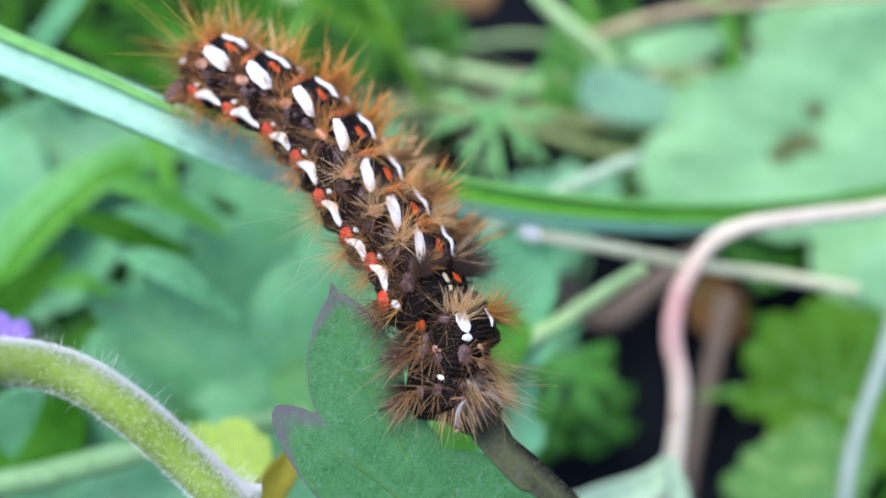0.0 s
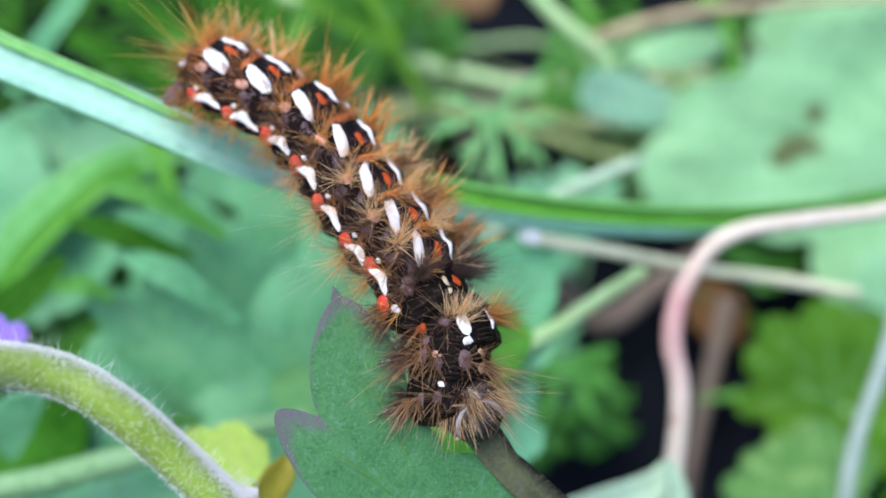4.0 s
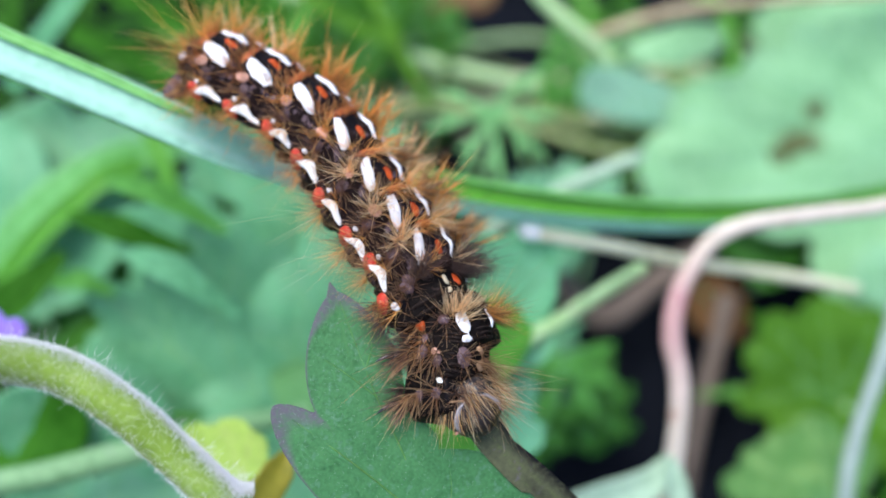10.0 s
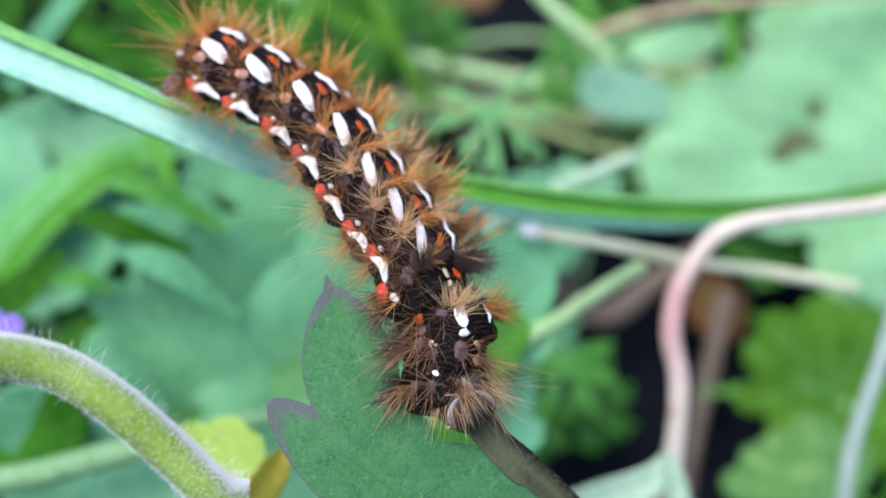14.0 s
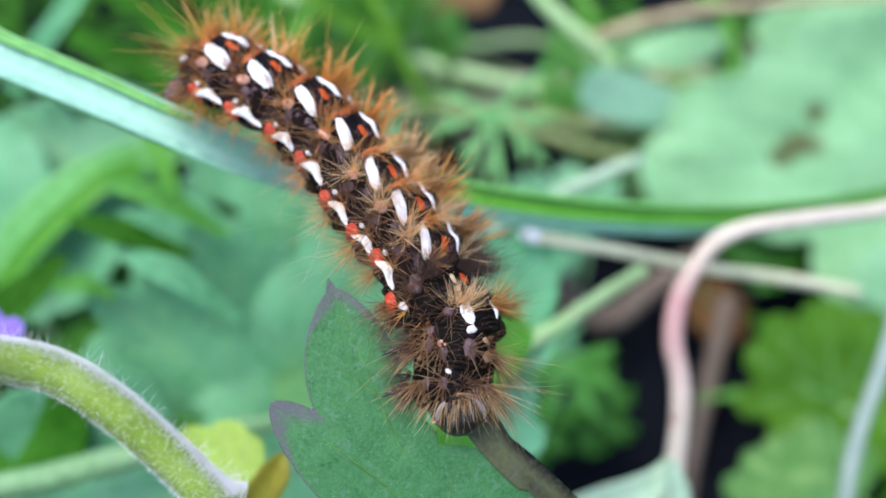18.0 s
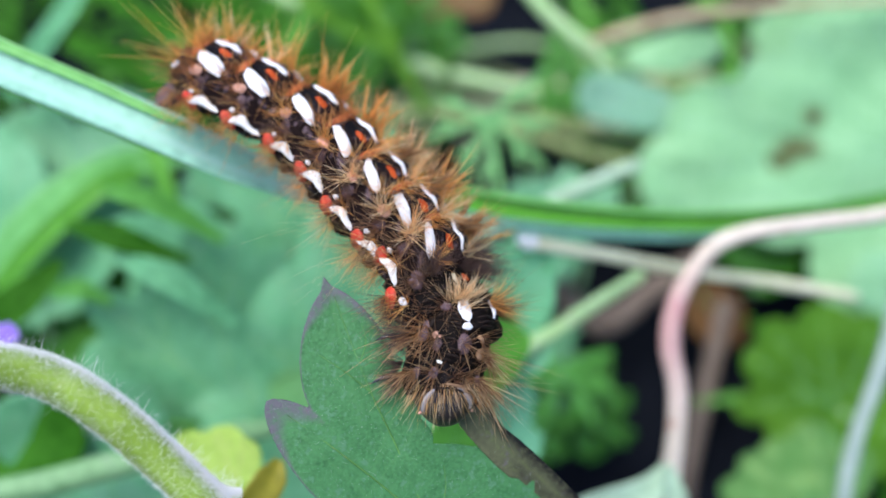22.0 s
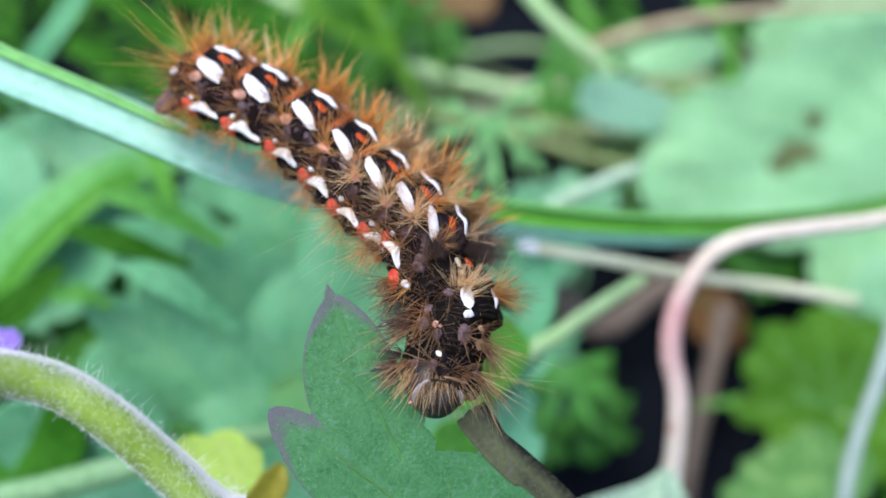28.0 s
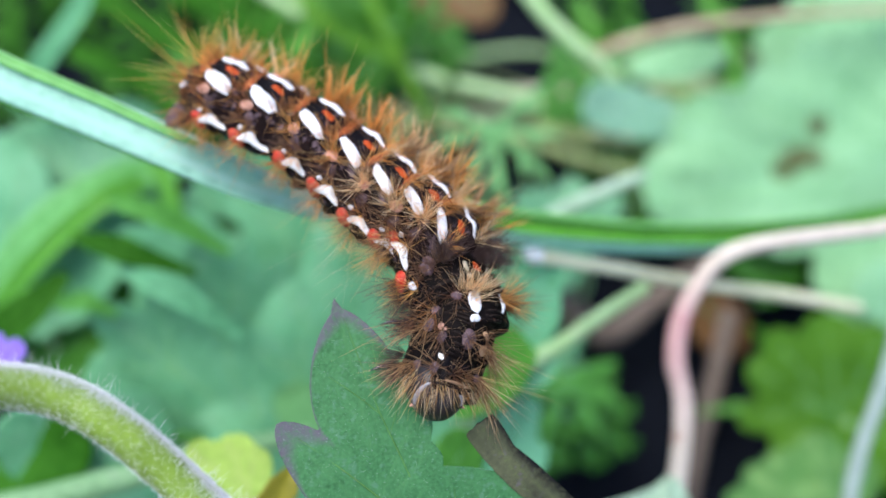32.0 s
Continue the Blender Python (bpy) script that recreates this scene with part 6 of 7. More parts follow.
    walk(segments[4], rows_mm([(0, -7.69, 7.00, -1.20, 17.8, -42.9, -153.8), (1, -7.66, 6.96, -1.20, 17.9, -42.8, -153.4), (2, -7.69, 6.93, -1.20, 17.8, -42.9, -153.5), (3, -7.76, 6.96, -1.20, 17.8, -43.0, -154.0), (6, -7.75, 6.96, -1.20, 17.7, -43.0, -154.1), (7, -7.74, 6.96, -1.20, 17.9, -43.0, -154.2), (8, -7.74, 7.00, -1.20, 17.8, -43.0, -154.3), (9, -7.70, 6.98, -1.20, 17.7, -43.0, -154.3), (10, -7.70, 6.95, -1.20, 17.6, -43.0, -154.4), (11, -7.68, 6.99, -1.20, 17.5, -43.0, -154.1), (12, -7.60, 7.03, -1.20, 17.5, -42.8, -153.4), (13, -7.56, 7.06, -1.20, 17.6, -42.7, -152.7), (14, -7.56, 7.10, -1.20, 17.6, -42.7, -152.7), (17, -7.54, 7.21, -1.20, 17.5, -42.5, -151.7), (18, -7.53, 7.26, -1.20, 17.4, -42.5, -151.6), (19, -7.48, 7.28, -1.20, 17.6, -42.4, -151.5), (20, -7.44, 7.30, -1.20, 17.4, -42.3, -150.7), (21, -7.36, 7.37, -1.20, 17.7, -41.9, -149.4), (22, -7.24, 7.31, -1.20, 17.7, -41.7, -147.9), (23, -7.20, 7.39, -1.20, 17.6, -41.4, -146.0), (24, -7.15, 7.37, -1.20, 17.5, -41.3, -145.2), (25, -7.14, 7.42, -1.20, 17.6, -41.1, -144.1), (28, -7.08, 7.52, -1.20, 17.8, -40.8, -142.5), (29, -7.10, 7.68, -1.20, 17.7, -40.6, -141.8), (30, -7.06, 7.75, -1.20, 17.6, -40.5, -141.5), (31, -7.02, 7.79, -1.20, 17.7, -40.4, -141.2), (32, -6.99, 7.82, -1.20, 17.8, -40.3, -141.0)]))
    walk(segments[5], rows_mm([(0, -5.80, 4.11, -0.40, 17.3, -42.6, -157.2), (1, -5.77, 4.14, -0.40, 17.5, -42.5, -157.1), (2, -5.83, 4.16, -0.40, 17.6, -42.5, -156.9), (3, -5.90, 4.12, -0.40, 17.4, -42.6, -157.2), (6, -5.90, 4.15, -0.40, 17.6, -42.6, -157.4), (7, -5.88, 4.13, -0.40, 17.5, -42.6, -157.4), (8, -5.88, 4.12, -0.40, 17.4, -42.6, -157.6), (9, -5.83, 4.09, -0.40, 17.3, -42.6, -157.8), (10, -5.82, 4.05, -0.40, 17.3, -42.7, -157.9), (11, -5.78, 4.06, -0.40, 17.2, -42.6, -157.9), (12, -5.68, 4.17, -0.40, 17.3, -42.4, -157.0), (13, -5.63, 4.22, -0.40, 17.4, -42.3, -156.4), (14, -5.60, 4.23, -0.40, 17.2, -42.3, -156.1), (17, -5.51, 4.40, -0.40, 17.4, -42.0, -154.9), (18, -5.47, 4.39, -0.40, 17.4, -42.0, -154.5), (19, -5.46, 4.48, -0.40, 17.5, -41.9, -154.5), (20, -5.35, 4.52, -0.40, 17.3, -41.7, -153.0), (21, -5.24, 4.67, -0.40, 17.0, -41.6, -152.4), (22, -5.12, 4.81, -0.40, 17.3, -41.2, -150.3), (23, -4.98, 5.00, -0.40, 17.6, -40.7, -147.6), (24, -4.90, 5.08, -0.40, 17.7, -40.5, -146.4), (25, -4.85, 5.20, -0.40, 18.0, -40.2, -145.0), (28, -4.79, 5.44, -0.40, 18.4, -39.8, -143.0), (29, -4.76, 5.59, -0.40, 18.4, -39.6, -142.1), (30, -4.68, 5.69, -0.40, 18.4, -39.4, -141.0), (31, -4.64, 5.74, -0.40, 18.3, -39.3, -140.6), (32, -4.63, 5.77, -0.40, 18.4, -39.3, -140.6)]))
    walk(segments[6], rows_mm([(0, -3.89, 1.50, 0.30, 17.6, -42.4, -155.7), (1, -3.88, 1.57, 0.30, 17.8, -42.3, -155.5), (2, -3.92, 1.57, 0.30, 17.8, -42.3, -155.2), (3, -3.96, 1.49, 0.30, 17.8, -42.4, -155.4), (6, -4.01, 1.56, 0.30, 17.8, -42.3, -155.2), (7, -3.98, 1.53, 0.30, 17.8, -42.3, -155.2), (8, -3.98, 1.52, 0.30, 17.8, -42.4, -155.2), (9, -3.95, 1.45, 0.30, 17.6, -42.4, -156.0), (10, -3.95, 1.40, 0.30, 17.6, -42.5, -156.9), (11, -3.92, 1.42, 0.30, 17.5, -42.5, -157.1), (12, -3.79, 1.54, 0.30, 17.6, -42.3, -156.9), (13, -3.72, 1.66, 0.30, 17.7, -42.2, -156.2), (14, -3.67, 1.68, 0.30, 17.8, -42.1, -156.0), (17, -3.59, 1.97, 0.30, 18.0, -41.9, -155.2), (18, -3.54, 2.03, 0.30, 18.1, -41.8, -155.3), (19, -3.52, 2.09, 0.30, 18.1, -41.7, -154.8), (20, -3.33, 2.18, 0.30, 18.1, -41.5, -153.2), (21, -3.14, 2.18, 0.30, 17.7, -41.4, -152.6), (22, -2.92, 2.38, 0.30, 17.9, -41.1, -151.3), (23, -2.76, 2.80, 0.30, 18.6, -40.6, -149.1), (24, -2.67, 2.94, 0.30, 18.8, -40.4, -148.9), (25, -2.62, 3.19, 0.30, 19.2, -40.1, -147.8), (28, -2.55, 3.58, 0.30, 19.9, -39.6, -146.4), (29, -2.52, 3.82, 0.30, 20.0, -39.4, -145.9), (30, -2.43, 3.99, 0.30, 20.7, -39.1, -145.4), (31, -2.36, 4.06, 0.30, 20.8, -38.9, -144.8), (32, -2.34, 4.09, 0.30, 20.8, -38.9, -144.5)]))
    walk(segments[7], rows_mm([(0, -2.18, -0.81, 1.00, 21.2, -41.8, -166.2), (1, -2.17, -0.71, 1.00, 21.3, -41.7, -165.8), (2, -2.21, -0.65, 1.00, 21.5, -41.7, -165.4), (3, -2.27, -0.72, 1.00, 21.7, -41.7, -165.7), (6, -2.28, -0.66, 1.00, 21.4, -41.8, -165.1), (7, -2.24, -0.69, 1.00, 21.4, -41.8, -165.5), (8, -2.24, -0.72, 1.00, 21.2, -41.8, -165.3), (9, -2.24, -0.85, 1.00, 21.0, -41.9, -166.2), (10, -2.29, -0.97, 1.00, 20.8, -42.0, -166.8), (11, -2.27, -0.98, 1.00, 20.8, -42.0, -167.4), (12, -2.17, -0.82, 1.00, 21.0, -41.9, -167.7), (13, -2.07, -0.69, 1.00, 21.1, -41.7, -167.9), (14, -2.05, -0.64, 1.00, 21.2, -41.7, -168.6), (17, -1.95, -0.31, 1.00, 19.8, -41.7, -167.9), (18, -1.92, -0.32, 1.00, 19.7, -41.7, -166.5), (19, -1.89, -0.18, 1.00, 20.0, -41.6, -166.3), (20, -1.67, -0.03, 1.00, 20.2, -41.4, -166.0), (21, -1.45, 0.04, 1.00, 20.2, -41.2, -166.3), (22, -1.29, 0.36, 1.00, 21.0, -40.8, -167.9), (23, -1.13, 0.90, 1.00, 21.7, -40.4, -167.6), (24, -1.08, 1.06, 1.00, 21.9, -40.3, -168.4), (25, -1.05, 1.38, 1.00, 22.2, -40.1, -168.4), (28, -1.05, 1.91, 1.00, 22.5, -39.8, -168.9), (29, -1.02, 2.13, 1.00, 22.8, -39.7, -169.0), (30, -1.04, 2.40, 1.00, 22.5, -39.7, -170.8), (31, -1.00, 2.52, 1.00, 23.0, -39.6, -171.5), (32, -0.97, 2.58, 1.00, 23.3, -39.5, -171.2)]))
    walk(segments[8], rows_mm([(0, -1.35, -3.22, 1.80, 20.5, -38.4, -161.3), (0.5, -1.36, -3.16, 1.80, 20.7, -38.3, -161.2), (1, -1.32, -3.09, 1.80, 20.8, -38.3, -161.1), (1.5, -1.28, -3.08, 1.80, 20.8, -38.3, -160.6), (2, -1.34, -3.02, 1.80, 20.8, -38.3, -160.4), (2.5, -1.44, -3.01, 1.80, 20.9, -38.3, -160.5), (3, -1.41, -3.08, 1.80, 20.8, -38.4, -160.2), (3.5, -1.39, -3.12, 1.80, 20.7, -38.4, -160.0), (5.5, -1.38, -3.06, 1.80, 20.5, -38.4, -159.8), (6, -1.40, -3.05, 1.80, 20.5, -38.4, -159.9), (6.5, -1.41, -3.07, 1.80, 20.6, -38.4, -160.1), (7, -1.40, -3.09, 1.80, 20.7, -38.4, -160.2), (7.5, -1.37, -3.13, 1.80, 20.6, -38.4, -160.1), (8, -1.37, -3.14, 1.80, 20.6, -38.4, -160.0), (8.5, -1.39, -3.20, 1.80, 20.6, -38.4, -160.5), (9, -1.39, -3.32, 1.80, 20.5, -38.5, -160.7), (9.5, -1.41, -3.40, 1.80, 20.4, -38.5, -160.4), (10, -1.43, -3.47, 1.80, 20.4, -38.6, -160.7), (10.5, -1.44, -3.49, 1.80, 20.5, -38.6, -161.4), (11, -1.44, -3.47, 1.80, 20.7, -38.5, -161.6), (11.5, -1.41, -3.40, 1.80, 20.9, -38.4, -162.0), (12, -1.35, -3.31, 1.80, 21.0, -38.3, -162.7), (12.5, -1.32, -3.21, 1.80, 20.9, -38.2, -163.2), (13, -1.32, -3.16, 1.80, 20.8, -38.2, -163.4), (13.5, -1.33, -3.15, 1.80, 20.8, -38.3, -163.7), (14, -1.34, -3.13, 1.80, 20.6, -38.3, -163.8), (14.5, -1.32, -3.11, 1.80, 20.4, -38.3, -164.0), (16.5, -1.20, -3.26, 1.80, 20.4, -38.3, -162.8), (17, -1.11, -3.20, 1.80, 20.6, -38.2, -162.7), (17.5, -0.99, -3.15, 1.80, 20.9, -38.1, -161.5), (18, -0.93, -3.11, 1.80, 20.9, -38.0, -160.5), (18.5, -0.93, -3.04, 1.80, 20.9, -38.0, -160.4), (19, -0.92, -2.95, 1.80, 21.0, -37.9, -160.5), (19.5, -0.83, -2.86, 1.80, 21.1, -37.8, -160.7), (20, -0.73, -2.78, 1.80, 21.2, -37.7, -161.5), (20.5, -0.65, -2.78, 1.80, 21.2, -37.6, -162.8), (21, -0.59, -2.77, 1.80, 21.3, -37.5, -163.9), (21.5, -0.59, -2.61, 1.80, 21.6, -37.4, -164.4), (22, -0.58, -2.40, 1.80, 22.0, -37.2, -165.7), (22.5, -0.49, -2.07, 1.80, 22.4, -36.9, -166.5), (23, -0.45, -1.75, 1.80, 22.4, -36.8, -166.4), (23.5, -0.45, -1.66, 1.80, 22.3, -36.8, -166.9), (24, -0.44, -1.58, 1.80, 22.4, -36.7, -167.6), (24.5, -0.45, -1.37, 1.80, 22.5, -36.6, -167.7), (25, -0.42, -1.25, 1.80, 22.4, -36.6, -167.7), (25.5, -0.36, -1.20, 1.80, 22.3, -36.5, -167.3), (27.5, -0.42, -0.88, 1.80, 21.7, -36.6, -167.8), (28, -0.41, -0.81, 1.80, 21.7, -36.5, -167.5), (28.5, -0.41, -0.60, 1.80, 21.8, -36.4, -167.8), (29, -0.41, -0.50, 1.80, 21.8, -36.4, -167.8), (29.5, -0.44, -0.53, 1.80, 21.6, -36.5, -167.7), (30, -0.44, -0.47, 1.80, 21.4, -36.5, -167.3), (30.5, -0.45, -0.38, 1.80, 21.3, -36.5, -167.3), (31, -0.46, -0.29, 1.80, 21.3, -36.5, -168.1), (31.5, -0.42, -0.21, 1.80, 21.4, -36.4, -168.4), (32, -0.43, -0.18, 1.80, 21.5, -36.4, -168.9)]))
    walk(segments[9], rows_mm([(0, 0.77, -5.57, 2.60, 21.6, -27.4, -167.4), (0.5, 0.74, -5.47, 2.60, 22.0, -27.4, -167.4), (1, 0.76, -5.37, 2.60, 22.1, -27.3, -167.7), (1.5, 0.82, -5.35, 2.60, 22.0, -27.2, -167.7), (2, 0.79, -5.29, 2.60, 21.8, -27.3, -167.4), (2.5, 0.70, -5.28, 2.60, 21.5, -27.4, -167.4), (3, 0.74, -5.34, 2.60, 21.4, -27.4, -167.1), (3.5, 0.79, -5.39, 2.60, 21.4, -27.4, -166.8), (5.5, 0.80, -5.35, 2.60, 21.1, -27.4, -167.1), (6, 0.79, -5.35, 2.60, 21.0, -27.4, -167.3), (6.5, 0.78, -5.35, 2.60, 21.1, -27.4, -167.2), (7, 0.78, -5.35, 2.60, 21.0, -27.4, -167.2), (7.5, 0.81, -5.39, 2.60, 21.0, -27.4, -167.1), (8, 0.80, -5.38, 2.60, 21.0, -27.4, -167.2), (8.5, 0.76, -5.46, 2.60, 21.0, -27.4, -167.7), (9, 0.77, -5.59, 2.60, 21.1, -27.5, -167.5), (9.5, 0.78, -5.66, 2.60, 21.2, -27.5, -167.1), (10, 0.73, -5.73, 2.60, 21.6, -27.5, -167.4), (10.5, 0.66, -5.76, 2.60, 22.1, -27.5, -167.9), (11, 0.65, -5.71, 2.60, 22.4, -27.4, -168.2), (11.5, 0.63, -5.62, 2.60, 22.8, -27.2, -169.5), (12, 0.62, -5.52, 2.60, 23.3, -27.0, -171.7), (12.5, 0.63, -5.46, 2.60, 23.3, -26.9, -172.8), (13, 0.66, -5.46, 2.60, 22.6, -27.0, -172.3), (13.5, 0.67, -5.48, 2.60, 22.1, -27.1, -171.2), (14, 0.67, -5.48, 2.60, 21.7, -27.3, -170.1), (14.5, 0.70, -5.52, 2.60, 21.3, -27.3, -169.3), (16.5, 0.82, -5.22, 2.60, 22.8, -27.1, -167.7), (17, 0.86, -5.12, 2.60, 23.3, -26.9, -168.1), (17.5, 0.95, -4.99, 2.60, 23.9, -26.8, -168.1), (18, 1.03, -4.90, 2.60, 24.0, -26.7, -167.3), (18.5, 1.06, -4.84, 2.60, 23.8, -26.7, -166.7), (19, 1.06, -4.76, 2.60, 23.7, -26.7, -167.0), (19.5, 1.11, -4.68, 2.60, 23.6, -26.6, -167.8), (20, 1.16, -4.59, 2.60, 23.8, -26.5, -168.7), (20.5, 1.17, -4.61, 2.60, 24.2, -26.3, -170.3), (21, 1.17, -4.60, 2.60, 24.8, -26.1, -171.8), (21.5, 1.17, -4.38, 2.60, 25.4, -25.9, -172.4), (22, 1.12, -4.15, 2.60, 26.2, -25.7, -173.5), (22.5, 1.13, -3.82, 2.60, 26.5, -25.5, -175.3), (23, 1.17, -3.54, 2.60, 26.1, -25.4, -176.2), (23.5, 1.14, -3.48, 2.60, 25.7, -25.4, -176.8), (24, 1.13, -3.42, 2.60, 25.6, -25.4, -177.0), (24.5, 1.12, -3.21, 2.60, 25.6, -25.4, -176.9), (25, 1.14, -3.09, 2.60, 25.4, -25.4, -177.1), (25.5, 1.21, -3.04, 2.60, 25.2, -25.4, -177.0), (27.5, 1.15, -2.82, 2.60, 24.3, -25.5, -177.3), (28, 1.19, -2.72, 2.60, 24.3, -25.5, -176.9), (28.5, 1.18, -2.60, 2.60, 23.8, -25.5, -177.4), (29, 1.18, -2.47, 2.60, 23.8, -25.5, -177.4), (29.5, 1.19, -2.39, 2.60, 24.3, -25.4, -177.3), (30, 1.23, -2.30, 2.60, 24.4, -25.3, -177.1), (30.5, 1.26, -2.25, 2.60, 24.4, -25.3, -176.9), (31, 1.21, -2.22, 2.60, 24.2, -25.3, -177.7), (31.5, 1.21, -2.17, 2.60, 24.1, -25.3, -178.7), (32, 1.16, -2.14, 2.60, 24.3, -25.3, -179.9)]))
    walk(segments[10], rows_mm([(0, 0.46, -7.49, 3.40, 20.6, -17.9, 167.6), (0.5, 0.42, -7.34, 3.40, 21.0, -17.8, 167.0), (1, 0.43, -7.25, 3.40, 21.0, -17.8, 166.6), (1.5, 0.48, -7.26, 3.40, 20.6, -17.8, 166.5), (2, 0.45, -7.25, 3.40, 20.2, -17.9, 166.9), (2.5, 0.37, -7.30, 3.40, 19.7, -18.0, 167.3), (3, 0.42, -7.38, 3.40, 19.5, -18.0, 167.9), (3.5, 0.47, -7.41, 3.40, 19.6, -18.0, 167.8), (5.5, 0.47, -7.44, 3.40, 19.1, -18.0, 167.7), (6, 0.45, -7.44, 3.40, 19.1, -18.0, 167.6), (6.5, 0.44, -7.45, 3.40, 19.0, -18.0, 167.7), (7, 0.44, -7.48, 3.40, 18.8, -18.1, 167.8), (7.5, 0.49, -7.53, 3.40, 18.7, -18.1, 168.2), (8, 0.48, -7.54, 3.40, 18.6, -18.1, 168.3), (8.5, 0.42, -7.61, 3.40, 18.6, -18.1, 167.8), (9, 0.44, -7.71, 3.40, 18.9, -18.1, 167.8), (9.5, 0.44, -7.74, 3.40, 19.2, -18.0, 167.8), (10, 0.38, -7.72, 3.40, 19.9, -17.9, 166.9), (10.5, 0.30, -7.66, 3.40, 20.7, -17.8, 166.0), (11, 0.26, -7.59, 3.40, 20.9, -17.8, 165.1), (11.5, 0.18, -7.46, 3.40, 21.1, -17.6, 163.0), (12, 0.05, -7.31, 3.40, 21.4, -17.4, 159.4), (12.5, 0.00, -7.25, 3.40, 21.2, -17.3, 157.8), (13, 0.07, -7.31, 3.40, 20.6, -17.4, 159.5), (13.5, 0.15, -7.40, 3.40, 20.2, -17.6, 162.1), (14, 0.25, -7.45, 3.40, 20.0, -17.8, 164.8), (14.5, 0.35, -7.49, 3.40, 20.0, -17.9, 166.6), (16.5, 0.51, -7.27, 3.40, 19.4, -18.0, 168.2), (17, 0.55, -7.12, 3.40, 19.8, -17.9, 167.9), (17.5, 0.63, -6.95, 3.40, 20.2, -17.8, 167.5), (18, 0.74, -6.86, 3.40, 20.2, -17.8, 168.2), (18.5, 0.79, -6.82, 3.40, 20.0, -17.8, 168.9), (19, 0.78, -6.75, 3.40, 20.0, -17.9, 168.9), (19.5, 0.81, -6.68, 3.40, 19.8, -17.8, 168.5), (20, 0.84, -6.59, 3.40, 19.8, -17.7, 167.6), (20.5, 0.80, -6.56, 3.40, 20.2, -17.6, 166.1), (21, 0.74, -6.48, 3.40, 20.7, -17.4, 164.0), (21.5, 0.68, -6.21, 3.40, 21.1, -17.3, 162.3), (22, 0.60, -5.91, 3.40, 21.7, -17.2, 160.5), (22.5, 0.56, -5.54, 3.40, 22.0, -17.2, 158.6), (23, 0.55, -5.31, 3.40, 21.3, -17.2, 157.8), (23.5, 0.51, -5.29, 3.40, 20.9, -17.3, 158.0), (24, 0.51, -5.23, 3.40, 21.0, -17.3, 158.4), (24.5, 0.51, -5.02, 3.40, 21.0, -17.4, 158.5), (25, 0.53, -4.93, 3.40, 20.7, -17.4, 158.7), (25.5, 0.59, -4.92, 3.40, 20.3, -17.5, 159.1), (27.5, 0.53, -4.77, 3.40, 19.8, -17.6, 159.6), (28, 0.56, -4.69, 3.40, 19.5, -17.6, 159.7), (28.5, 0.53, -4.59, 3.40, 19.3, -17.7, 159.4), (29, 0.53, -4.48, 3.40, 19.2, -17.7, 159.4), (29.5, 0.50, -4.42, 3.40, 19.0, -17.7, 158.6), (30, 0.51, -4.32, 3.40, 19.0, -17.7, 157.7), (30.5, 0.51, -4.23, 3.40, 19.2, -17.6, 156.7), (31, 0.45, -4.19, 3.40, 19.3, -17.7, 156.3), (31.5, 0.43, -4.15, 3.40, 19.2, -17.7, 155.8), (32, 0.33, -4.09, 3.40, 19.3, -17.7, 154.3)]))
